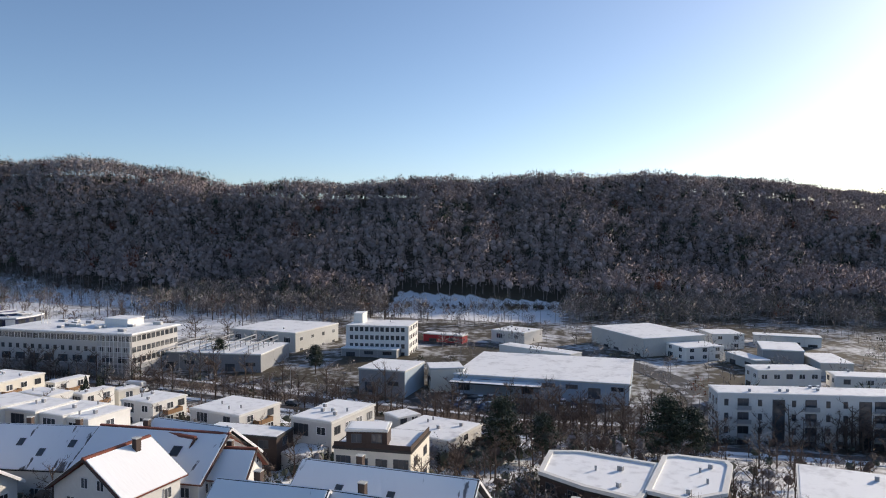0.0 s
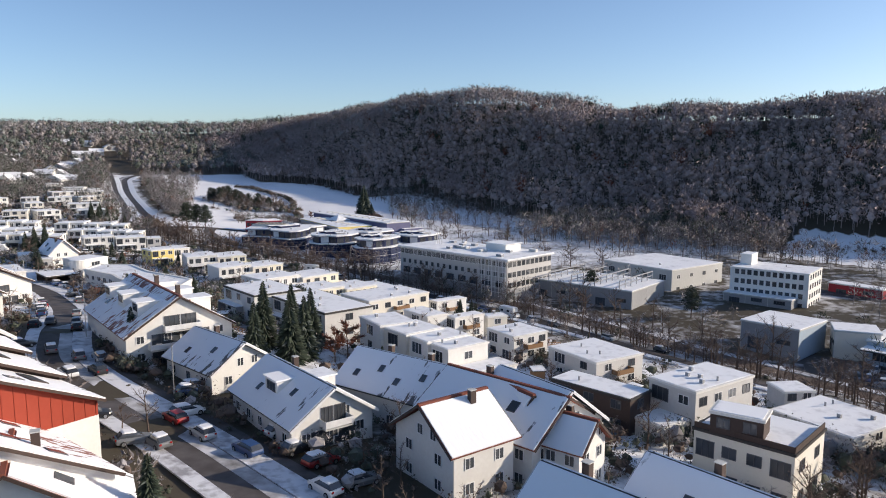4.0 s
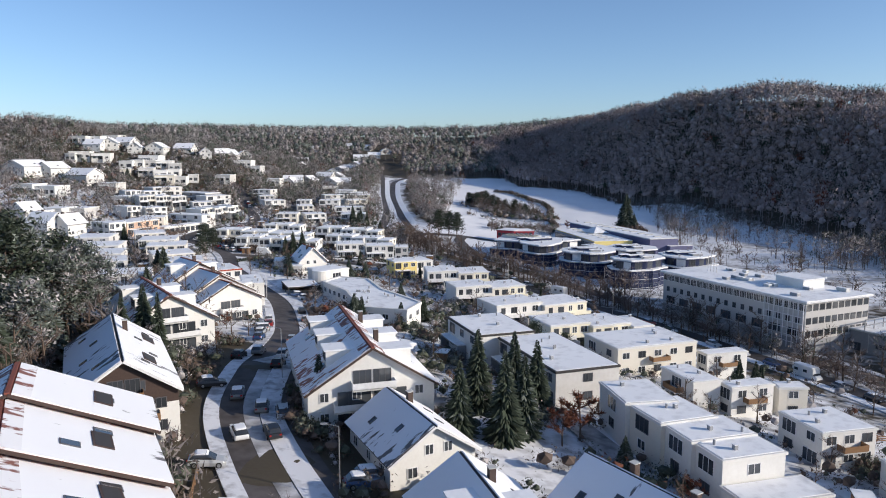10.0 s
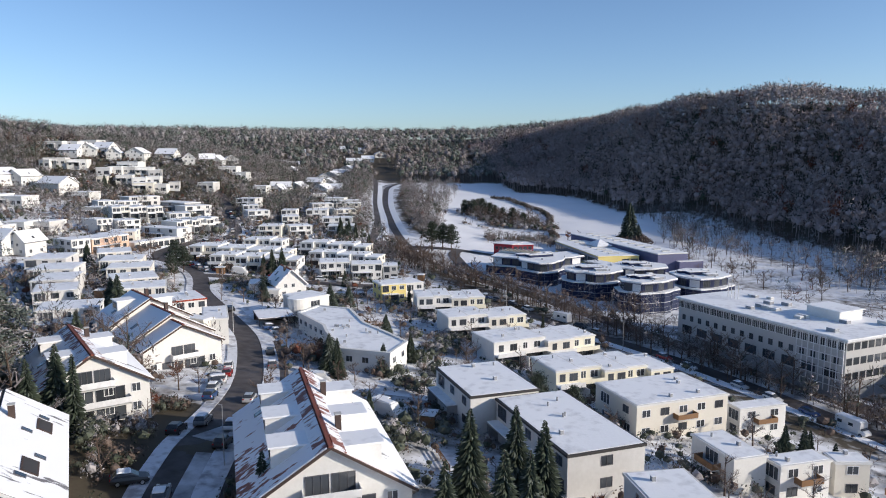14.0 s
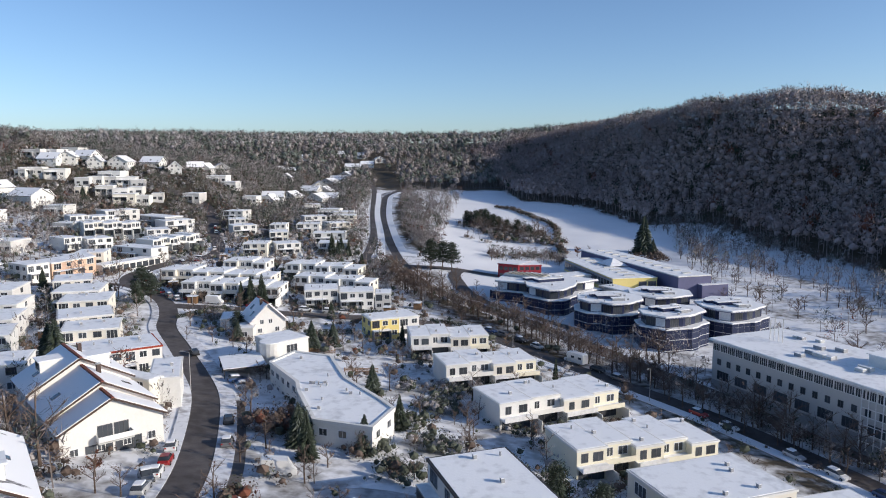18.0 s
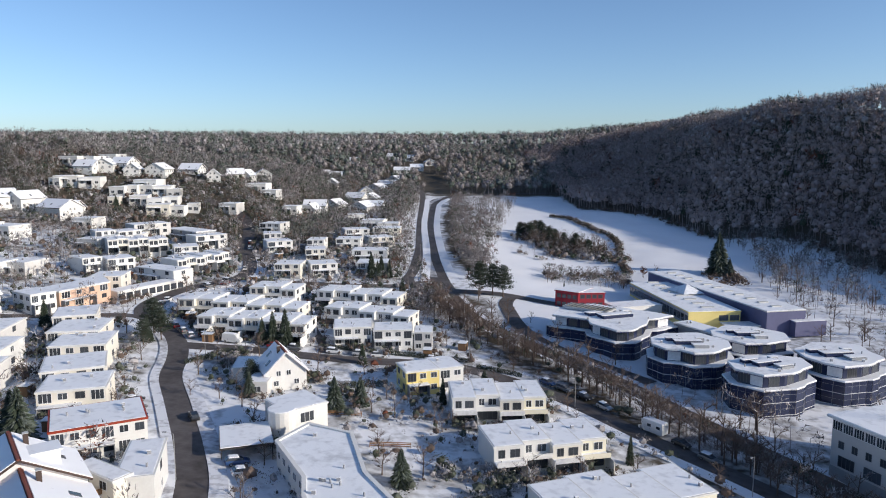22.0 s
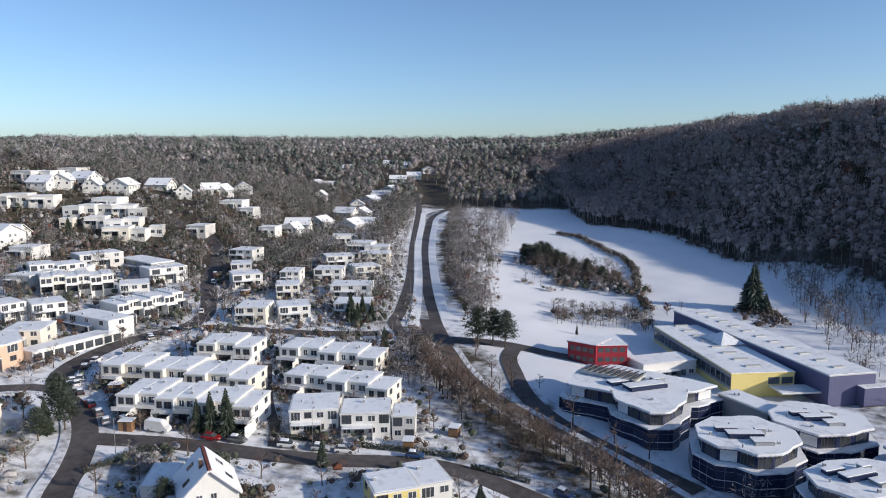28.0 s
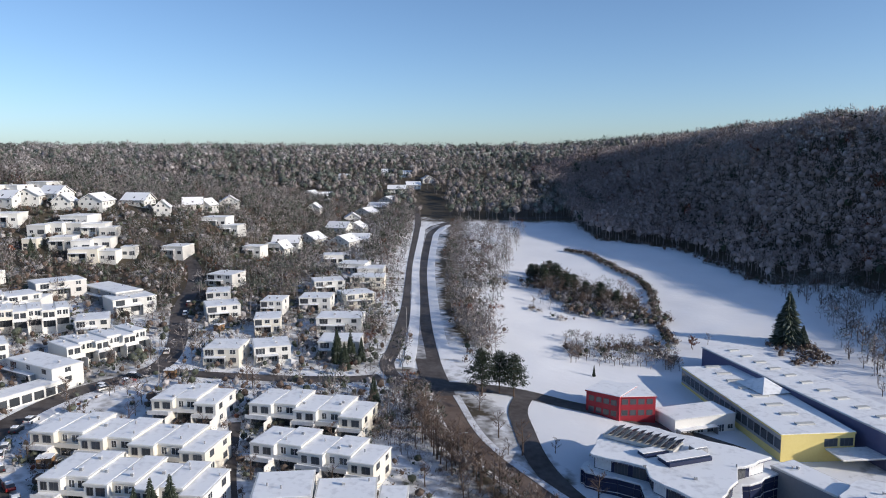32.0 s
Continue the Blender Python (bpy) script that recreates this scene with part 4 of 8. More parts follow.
        sec2 = [(q0, -3.0), (q1, -3.0), (q1, z1_), (qc, zc - 0.25), (q0, z0_)]
        v = [(x0, a, b) for a, b in sec2] + [(x1, a, b) for a, b in sec2]
        part("wing_wall", v, [(4, 3, 2, 1, 0), (5, 6, 7, 8, 9)] + [(k, (k + 1) % 5, 5 + (k + 1) % 5, 5 + k) for k in range(5)], wall, ob, "projecting gabled wing")
        for (ya, za), (yb, zb) in (((qc, zc), (q1 + 0.5, z1_ + k_ * 0.5)), ((qc, zc), (q0 - 0.5, z0_ - 0.5 * (zc - z0_) / (qc - q0)))):
            for nm, t0, t1, mt, xa in (("wing_roof", -0.02, 0.2, M_TILE if tile else M_DKTILE, -1.5), ("wing_snow", 0.2, 0.36, M_ROOFSNOW, -1.4)):
                vv = [(xx, yy, zz + t) for xx in (x0 + xa, x1 + 0.6 + (0.1 if nm == "wing_roof" else 0)) for yy, zz, t in ((ya, za, t0), (yb, zb, t0), (yb, zb, t1), (ya, za, t1))]
                part(nm, vv, [(0, 1, 2, 3), (7, 6, 5, 4), (0, 4, 5, 1), (1, 5, 6, 2), (2, 6, 7, 3), (3, 7, 4, 0)], mt, ob)
        for s in range(3):
            for k in range(2):
                u = q0 + (q1 - q0) * (0.32 + 0.36 * k)
                if s * 2.75 + 2.5 < z1_ + 1.4:
                    key, make = window_mesh(1.9, 1.5 if k else 2.0, False, 1)
                    shared(key, make, "window", pose(x1, u, s * 2.75 + (0.8 if k else 0.35), 0, 0, 90), ob)
            if s and s * 2.75 + 1 < z1_ + 1.4:
                boxes("balcony", [(x1, x1 + 1.5, q0 + 0.2, q0 + (q1 - q0) * 0.55, s * 2.75 - 0.1, s * 2.75 + 0.1)], M_LGREY, ob)
                boxes("railing", [(x1 + 1.44, x1 + 1.5, q0 + 0.2, q0 + (q1 - q0) * 0.55, s * 2.75 + 0.1, s * 2.75 + 1.05)], M_LGREY, ob)
    if tile:
        boxes("ridge_cap", [(-hl - o, hl + o, yc - 0.2, yc + 0.2, hr + 0.1, hr + 0.32)], M_TILE, ob, "red-brown ridge tiles")
    for k in range(chimney):
        u = -hl * 0.4 + k * hl * 0.9
        yy = yc + (yr - yc) * 0.22
        zz = hr + (eR - hr) * 0.22
        ch = boxes("chimney", [(u - 0.36, u + 0.36, yy - 0.32, yy + 0.32, zz - 0.5, hr + 0.85)], M_BROWN, ob, "masonry chimney stack")
        boxes("chimney_cap", [(u - 0.42, u + 0.42, yy - 0.38, yy + 0.38, hr + 0.85, hr + 0.93)], M_LGREY, ch)
    nst = max(1, int((eave + 0.4) / 2.7))
    for end, X, r in ((1, hl, 90), (-1, -hl, -90)):
        n = max(2, int(W / 3.6))
        for s in range(nst):
            for k in range(n):
                u = yl + (yr - yl) * (k + 0.5) / n
                key, make = window_mesh(1.25, 1.3, wall is M_BROWN or wall is M_RED, 1)
                if not (wall is M_RED and s > 0):
                    shared(key, make, "window", pose(X + 0.035 * end, u, s * 2.75 + 0.95, 0, 0, r), ob)
        for du in (-0.9, 0.9):
            key, make = window_mesh(1.1, 1.25, wall is M_BROWN, 1)
            if wall is not M_RED or du < 0:
                shared(key, make, "window", pose(X, yc + du * 1.3 + 0.6, nst * 2.75 + 0.55, 0, 0, r), ob)
        if balcony and end > 0:
            b0, b1 = yc - (yc - yl) * 0.62, yc + (yr - yc) * 0.62
            for s in range(0, nst + 1):
                zz = s * 2.75 - 0.1
                k_ = 1.0 if s < nst else 0.55
                y0, y1 = yc + (b0 - yc) * k_, yc + (b1 - yc) * k_
                key, make = window_mesh((y1 - y0) * 0.42, 2.15, True, 2)
                for q in (0.27, 0.73):
                    shared(key, make, "balcony_door", pose(X + 0.05, y0 + (y1 - y0) * q, zz + 0.12, 0, 0, 90), ob)
                if not s:
                    continue
                boxes("balcony", [(X, X + 1.6, y0, y1, zz - 0.16, zz)], M_LGREY, ob)
                boxes("railing", [(X + 1.54, X + 1.6, y0, y1, zz + 0.12, zz + 0.95), (X, X + 1.54, y0, y0 + 0.06, zz, zz + 0.95), (X, X + 1.54, y1 - 0.06, y1, zz, zz + 0.95)], M_FRAME if wall is not M_BROWN else M_WOOD, ob)
    n = max(2, int(L / 3.4))
    for yy, r, sg in ((yr, 180, 1), (yl, 0, -1)):
        for s in range(nst):
            if s * 2.75 + 2.4 > (eR if sg > 0 else eL):
                continue
            for k in range(n):
                u = -hl + L * (k + 0.5) / n
                key, make = window_mesh(1.25, 1.3, wall is M_BROWN, 1)
                shared(key, make, "window", pose(u, yy + 0.035 * sg, s * 2.75 + 0.95, 0, 0, r), ob)
    if wall is M_RED:
        boxes("white_panel", [(hl + 0.04, hl + 0.12, -0.2, 1.7, max(1.5, eR - 1.6), hr - 2.2)], M_FRAME, ob, "tall white gable panel")
        bl = []
        y_ = yl + 0.5
        while y_ < yr:
            top = hr - 0.3 + ((eR - hr) * (y_ - yc) / (yr - yc) if y_ > yc else (eL - hr) * (yc - y_) / (yc - yl))
            bl.append((hl, hl + 0.05, y_ - 0.03, y_ + 0.03, max(1.5, eR - 1.6), top))
            y_ += 1.05
        for b in bl:
            boxes("batten", [b], M_RED, ob)
    return ob


def carport(x, y, rot, w, d, zr, h):
    ob = house_base("carport", x, y, zr - h, rot, "open dark carport with a snowy flat roof", "carport", w, d)
    hw, hd = w / 2, d / 2
    boxes("roof", [(-hw, hw, -hd, hd, h - 0.35, h - 0.02)], M_DARK, ob)
    boxes("snow_cover", [(-hw + .1, hw - .1, -hd + .1, hd - .1, h - 0.02, h + 0.14)], M_ROOFSNOW, ob)
    for a in (-hw + .3, hw - .3):
        for b in (-hd + .3, 0, hd - .3):
            boxes("post", [(a - .08, a + .08, b - .08, b + .08, -1.5, h - 0.35)], M_DARK, ob)
    boxes("back_wall", [(-hw + 0.2, hw - 0.2, hd - 0.3, hd - 0.1, -1.5, h - 0.35)], M_BROWN, ob)
    return ob


def works_hall(x, y, rot, w, d, zr, h, wall=None, truss=False, canopy=False, side=None):
    wall = wall or M_GREY
    ob = house_base("warehouse", x, y, zr - h, rot, "low %s warehouse with a wide snow-covered roof" % word(wall), "warehouse", w, d, "industrial halls")
    hw, hd = w / 2, max(d, 5) / 2
    boxes("wall", [(-hw, hw, -hd, hd, -3, h - 0.3)], wall, ob)
    if side:
        boxes("end_wall", [(hw, hw + 0.06, -hd, hd, -3, h - 0.3)], side, ob)
    boxes("fascia", [(-hw - 0.3, hw + 0.3, -hd - 0.3, hd + 0.3, h - 0.3, h)], M_LGREY, ob)
    boxes("snow_cover", [(-hw - 0.15, hw + 0.15, -hd - 0.15, hd + 0.15, h, h + 0.18)], M_ROOFSNOW, ob, "unbroken snow on the roof")
    n = max(2, int(w / 6))
    for k in range(n):
        u = -hw + w * (k + 0.5) / n
        add_window(ob, "f", hw, hd, u, 0.2 if k % 3 == 0 else 2.6, min(3.4, w / n * 0.8), 3.0 if k % 3 == 0 else 1.2, True, 3, "loading_door" if k % 3 == 0 else "window")
    for k in range(n + 1):
        u = -hw + w * k / n
        boxes("panel_joint", [(u - 0.06, u + 0.06, -hd - 0.05, -hd, 0, h - 0.35)], M_LGREY, ob)
    if canopy:
        boxes("canopy", [(-hw, hw * 0.05, -hd - 5, -hd, h - 1.6, h - 1.3)], M_DARK, ob)
        boxes("canopy_snow", [(-hw, hw * 0.05, -hd - 5, -hd, h - 1.3, h - 1.15)], M_ROOFSNOW, ob)
    if truss:
        for j in range(4):
            X = -hw + w * (j + 0.7) / 4.2
            bl = [(X - 0.15, X + 0.15, -hd, hd + 14, h + 2.6, h + 2.9), (X - 0.12, X + 0.12, -hd, hd + 14, h + 1.2, h + 1.4)]
            t = boxes("truss", bl, M_GREY, ob, "exposed steel roof truss")
            for k in range(7):
                yy = -hd + (2 * hd + 14) * k / 6
                boxes("strut", [(X - 0.1, X + 0.1, yy - 0.1, yy + 0.1, h + 0.1, h + 2.6)], M_GREY, t)
        boxes("rear_roof", [(-hw, hw, hd, hd + 14, h - 0.3, h - 0.05)], M_LGREY, ob)
        boxes("rear_snow", [(-hw, hw, hd, hd + 14, h - 0.05, h + 0.1)], M_ROOFSNOW, ob)
        boxes("rear_wall", [(-hw, hw, hd + 0.05, hd + 14, -3, h - 0.3)], wall, ob)
    return ob


def ribbon(ob, side, hw, hd, L, z, n, w, h, dark=True, bars=0):
    for k in range(n):
        add_window(ob, side, hw, hd, -L / 2 + L * (k + 0.5) / n, z, w, h, dark, bars)


def long_office(x, y, rot, w, d, zr, h):
    ob = house_base("office_building", x, y, zr - h, rot, "long light-grey three-storey office building with ribbon windows", "office building", w, d)
    hw, hd = w / 2, d / 2
    boxes("wall", [(-hw, hw, -hd, hd, -3, h - 0.4)], M_OFFICE, ob)
    boxes("fascia", [(-hw - 0.8, hw + 0.8, -hd - 0.8, hd + 0.8, h - 0.4, h)], M_FRAME, ob)
    boxes("snow_cover", [(-hw - 0.6, hw + 0.6, -hd - 0.6, hd + 0.6, h, h + 0.18)], M_ROOFSNOW, ob)
    ribbon(ob, "f", hw, hd, w, h - 2.7, 22, w / 22 * 0.94, 1.9, False, 3)
    ribbon(ob, "f", hw, hd, w * 0.97, h - 6.0, 17, 1.25, 1.5, True, 1)
    ribbon(ob, "f", hw, hd, w * 0.97, h - 9.6, 9, 3.6, 2.2, True, 3)
    boxes("plinth_wall", [(-hw - 0.05, hw + 0.05, -hd - 0.05, hd + 0.05, -3, h - 10.0)], M_GREY, ob, "dark grey base wall")
    for z in (h - 2.6, h - 6.0, h - 9.4):
        ribbon(ob, "r", hw, hd, d, z, 10, d / 10 * 0.8, 1.7)
    for k in range(9):
        u = hw - 12 + 12 * k / 8
        boxes("lattice_post", [(u - 0.08, u + 0.08, -hd - 0.9, -hd - 0.74, -1, h - 0.4)], M_FRAME, ob, "white steel lattice in front of the corner")
    for z in (0.5, 2.2, 3.9, 5.6, 7.3, 9.0):
        boxes("lattice_rail", [(hw - 12, hw + 0.1, -hd - 0.9, -hd - 0.76, z, z + 0.14)], M_FRAME, ob)
    boxes("roof_house", [(hw * 0.2, hw * 0.55, hd * 0.1, hd * 0.8, h, h + 2.6)], M_WHITE, ob)
    boxes("roof_house_snow", [(hw * 0.18, hw * 0.57, hd * 0.08, hd * 0.82, h + 2.6, h + 2.8)], M_ROOFSNOW, ob)
    for k in range(16):
        u, v, q = RNG.uniform(-hw * .85, hw * .85), RNG.uniform(-hd * .75, hd * .75), RNG.uniform(0.5, 1.5)
        un = boxes("ventilation_unit", [(u - q, u + q, v - .7, v + .7, h + 0.1, h + 0.5 + q * 0.4)], M_GREY if k % 2 else M_LGREY, ob)
        boxes("unit_snow", [(u - q, u + q, v - .7, v + .5, h + 0.5 + q * 0.4, h + 0.6 + q * 0.4)], M_ROOFSNOW, un)
    for k in range(4):
        u = -hw * 0.75 + k * 1.2
        boxes("mast", [(u - .06, u + .06, -0.06, .06, h, h + 5 + k % 2)], M_METAL, ob)
    return ob


def office_block(x, y, rot, w, d, zr, h):
    ob = house_base("office_building", x, y, zr - h, rot, "white four-storey office block with a stair tower", "office building", w, d)
    hw, hd = w / 2, d / 2
    boxes("wall", [(-hw, hw, -hd, hd, -3, h - 0.1)], M_WHITE, ob)
    flat_roof(ob, hw, hd, h, False, 1)
    boxes("stair_tower", [(-hw + 1, -hw + 4.5, -hd * 0.2, hd * 0.6, h - 0.2, h + 3.6)], M_WHITE, ob)
    boxes("tower_snow", [(-hw + 0.9, -hw + 4.6, -hd * 0.2 - .1, hd * 0.6 + .1, h + 3.6, h + 3.75)], M_ROOFSNOW, ob)
    for s in range(4):
        ribbon(ob, "f", hw, hd, w * 0.9, s * 3.0 + 0.9, 11, 1.3, 1.6)
        ribbon(ob, "r", hw, hd, d * 0.9, s * 3.0 + 0.9, 5, 1.5, 1.6)
    return ob


def apartment_block(x, y, rot, w, d, zr, h):
    ob = house_base("apartment_building", x, y, zr - h, rot, "white four-storey apartment building with recessed balconies", "apartment building", w, d)
    hw, hd = w / 2, d / 2
    boxes("wall", [(-hw, hw, -hd, hd, -3, h - 0.1)], M_WHITE, ob)
    flat_roof(ob, hw, hd, h, False, 6)
    for s in range(4):
        for k in range(12):
            u = -hd + d * (k + 0.5) / 12
            if k % 4 == 1:
                add_window(ob, "r", hw, hd, u, s * 3.1 + 0.4, 2.4, 2.2, True, 1, "balcony_door")
                boxes("balcony", [(hw, hw + 1.1, u - 1.5, u + 1.5, s * 3.1 + 0.1, s * 3.1 + 0.28)], M_LGREY, ob)
                boxes("railing", [(hw + 1.04, hw + 1.1, u - 1.5, u + 1.5, s * 3.1 + 0.28, s * 3.1 + 1.2)], M_GREY, ob)
            else:
                add_window(ob, "r", hw, hd, u, s * 3.1 + 0.9, 0.9, 1.5, True, 0)
        ribbon(ob, "f", hw, hd, w, s * 3.1 + 0.9, 3, 1.0, 1.4)
    for k in (0.3, 0.72):
        boxes("stair_glazing", [(hw, hw + 0.08, -hd + d * k - 1.3, -hd + d * k + 1.3, 0.5, h - 1.2)], M_GLASS, ob)
    return ob


def school_hall(x, y, rot, w, d, zr, h, wall=None):
    ob = house_base("school_building", x, y, zr - h, rot, "long %s school building with a snowy roof and skylights" % word(wall), "school building", w, d)
    hw, hd = w / 2, d / 2
    boxes("wall", [(-hw, hw, -hd, hd, -3, h - 0.3)], M_GREY if wall is M_YELLOW else wall, ob)
    boxes("end_wall", [(-hw - 0.05, hw + 0.05, -hd - 0.08, -hd, -1, h - 0.3)], wall, ob)
    if wall is M_YELLOW:
        boxes("side_wall", [(-hw - 0.06, -hw, -hd, hd, -1, 2.4)], wall, ob)
        ribbon(ob, "l", hw, hd, d, 3.2, 18, d / 18 * 0.86, 2.6)
        for u, ww in ((hw * 0.35, 3.4), (hw * 0.78, 3.4)):
            add_window(ob, "f", hw + 0.05, hd + 0.08, u, h - 3.4, ww, 2.0, True, 2)
        boxes("canopy", [(hw * 0.2, hw + 8, -hd - 7, -hd - 0.2, 3.0, 3.3)], M_LGREY, ob)
        boxes("canopy_snow", [(hw * 0.2, hw + 8, -hd - 7, -hd - 0.2, 3.3, 3.45)], M_ROOFSNOW, ob)
    else:
        ribbon(ob, "l", hw, hd, d * 0.6, 2.2, 14, d / 26, 1.9)
        boxes("annex", [(hw * 0.2, hw + 6, -hd - 3, -hd - 0.15, -1, h * 0.55)], wall, ob)
        boxes("annex_snow", [(hw * 0.2, hw + 6, -hd - 3, -hd - 0.15, h * 0.55, h * 0.55 + 0.15)], M_ROOFSNOW, ob)
        # hipped link roof towards the other hall
        v = [(-hw - 9, -4, h - 1.2), (-hw, -4, h - 1.2), (-hw, 9, h - 1.2), (-hw - 9, 9, h - 1.2), (-hw - 4, 2.5, h + 1.6)]
        part("hipped_roof", v, [(0, 1, 4), (1, 2, 4), (2, 3, 4), (3, 0, 4), (3, 2, 1, 0)], M_ROOFSNOW, ob, "snowy pyramid roof")
    boxes("fascia", [(-hw - 0.25, hw + 0.25, -hd - 0.25, hd + 0.25, h - 0.3, h)], M_LGREY if wall is not M_YELLOW else M_YELLOW, ob)
    boxes("snow_cover", [(-hw - 0.1, hw + 0.1, -hd - 0.1, hd + 0.1, h, h + 0.17)], M_ROOFSNOW, ob)
    for k in range(int(d / 7)):
        yy = -hd + 5 + k * 7
        boxes("skylight", [(-hw * 0.25, hw * 0.25, yy, yy + 1.4, h + 0.1, h + 0.55)], M_LGREY, ob)
    return ob


def red_house(x, y, rot, w, d, zr, h):
    ob = house_base("school_building", x, y, zr - h, rot, "crimson two-storey school annex with a snowy roof", "school building", w, d)
    hw, hd = w / 2, d / 2
    boxes("wall", [(-hw, hw, -hd, hd, -2.5, h - 0.3)], M_CRIMSON, ob)
    boxes("fascia", [(-hw - .3, hw + .3, -hd - .3, hd + .3, h - 0.3, h)], M_CRIMSON, ob)
    boxes("snow_cover", [(-hw - .2, hw + .2, -hd - .2, hd + .2, h, h + 0.15)], M_ROOFSNOW, ob)
    for s in (0.8, 3.8):
        ribbon(ob, "f", hw, hd, w * 0.9, s, 4, w * 0.17, 1.5)
        ribbon(ob, "l", hw, hd, d * 0.9, s, 4, d * 0.17, 1.5)
    return ob


def bays(pts, out, step=4.2, depth=0.8):
    """An outline moved outward and folded into shallow bays."""
    q = grow(pts, out)
    far = grow(pts, out + depth)
    res = []
    for k in range(len(q)):
        a, b, c, d = Vector(q[k]), Vector(q[(k + 1) % len(q)]), Vector(far[k]), Vector(far[(k + 1) % len(q)])
        m = int((b - a).length / step)
        res.append(tuple(a))
        for j in range(m):
            t0, t1 = (j + 0.22) / m, (j + 0.78) / m
            if j % 2 == 0 and m > 1:
                res += [tuple(c.lerp(d, t0)), tuple(c.lerp(d, t1))]
            elif m > 1:
                res += [tuple(a.lerp(b, t0)), tuple(a.lerp(b, t1))]
    return res


def glass_block(pts, zr, h, solar=False):
    pts = ccw(pts)
    n = len(pts)
    cx, cy = sum(p[0] for p in pts) / n, sum(p[1] for p in pts) / n
    r = max(math.hypot(p[0] - cx, p[1] - cy) for p in pts)
    ob = house_base("laboratory_building", cx, cy, zr - h, 0, "many-sided laboratory block with dark blue glass facades and stepped snowy roofs", "office building", 2, 2, "glass laboratory blocks")
    foot_of(pts)
    top = h - 3.3
    low = bays(pts, 0.9)
    roof = bays(pts, 0.0, 4.2, 0.55)
    up = grow(pts, -0.9)
    part("upper_wall", *poly_parts(up, top - 0.2, h - 0.4, cx, cy), M_BLUEGLASS, ob, "dark glazed upper storey")
    part("soffit", *poly_parts(grow(pts, -0.1), h - 0.62, h - 0.36, cx, cy), M_VIOLET, ob)
    part("fascia", *poly_parts(roof, h - 0.36, h - 0.04, cx, cy), M_FRAME, ob)
    part("snow_cover", *poly_parts(grow(roof, -0.08), h - 0.04, h + 0.14, cx, cy), M_ROOFSNOW, ob)
    part("ledge", *poly_parts(grow(low, 0.12), top - 0.42, top - 0.2, cx, cy), M_FRAME, ob)
    part("ledge_snow", *poly_parts(grow(low, 0.02), top - 0.2, top - 0.04, cx, cy), M_ROOFSNOW, ob)
    part("glass_wall", *poly_parts(low, -3, top - 0.42, cx, cy), M_BLUEGLASS, ob, "dark blue glass facade")
    for z in (top - 3.4, top - 6.5):
        part("floor_band", *poly_parts(grow(low, 0.07), z, z + 0.13, cx, cy), M_FRAME, ob)
    for z in (top - 1.5, top - 4.9):
        part("transom", *poly_parts(grow(low, 0.035), z, z + 0.05, cx, cy), M_GREY, ob)
    bl_v, bl_f = [], []
    for ring, z0, z1, gap, wd in ((low, -2.5, top - 0.45, 1.8, 0.022), (roof, h - 0.62, h - 0.34, 0.9, 0.05)):
        for k in range(len(ring)):
            a, b = Vector(ring[k]), Vector(ring[(k + 1) % len(ring)])
            cnt = max(1, int((b - a).length / gap))
            for j in range(cnt + 1):
                q = a + (b - a) * (j / cnt) - Vector((cx, cy))
                v, f = box_lists([(q.x - wd, q.x + wd, q.y - wd, q.y + wd, z0, z1)])
                bl_f += [tuple(i + len(bl_v) for i in t) for t in f]
                bl_v += v
    tagged(part("mullions", bl_v, bl_f, M_LGREY, ob, "slim pale vertical facade mullions"), kind="stuff")
    for k in range(n):
        a, b = Vector(up[k]), Vector(up[(k + 1) % n])
        L = (b - a).length
        cnt = max(1, int(L / 3.4))
        ang = math.degrees(math.atan2(b.y - a.y, b.x - a.x))
        for j in range(cnt):
            q = a + (b - a) * ((j + 0.5) / cnt) - Vector((cx, cy))
            if (j + k) % 5 == 1:
                w = L / cnt * 0.45
                pn = boxes("wall_panel", [(-w, w, -0.06, 0.0, 0, 2.5)], M_FRAME, ob, "white wall panel")
                pn.matrix_basis = pose(q.x, q.y, top + 0.1, 0, 0, ang)
            else:
                key, make = window_mesh(2.9, 2.4, True, 3)
                shared(key, make, "window", pose(q.x, q.y, top + 0.1, 0, 0, ang), ob)
    # raised roof lights, vents and snow-filled troughs
    turn = math.degrees(math.atan2(pts[0][1] - cy, pts[0][0] - cx))
    for k, (u, w_, lx, ly, hh) in enumerate(((0.0, 0.0, 0.26, 0.10, 0.9), (-0.16, 0.26, 0.14, 0.10, 0.7), (0.20, -0.24, 0.16, 0.07, 0.8), (-0.28, -0.14, 0.07, 0.07, 1.1))):
        if solar and k == 1:
            continue
        core = boxes("roof_light", [(-r * lx, r * lx, -r * ly, r * ly, 0, hh)], M_GREY if k % 2 else M_BLUEGLASS, ob, "raised roof light")
        core.matrix_basis = pose(0, 0, h + 0.1, 0, 0, turn) @ pose(r * u, r * w_, 0)
        boxes("roof_light_snow", [(-r * lx - .15, r * lx + .15, -r * ly - .15, r * ly * 0.55, hh, hh + 0.15)], M_ROOFSNOW, core)
    for k in range(5):
        a = k * 1.3 + cx
        key, make = vent_mesh(k % 2)
        shared(key, make, "vent_pipe", pose(r * 0.5 * math.cos(a), r * 0.45 * math.sin(a), h + 0.12), ob)
    h = h + 0.35
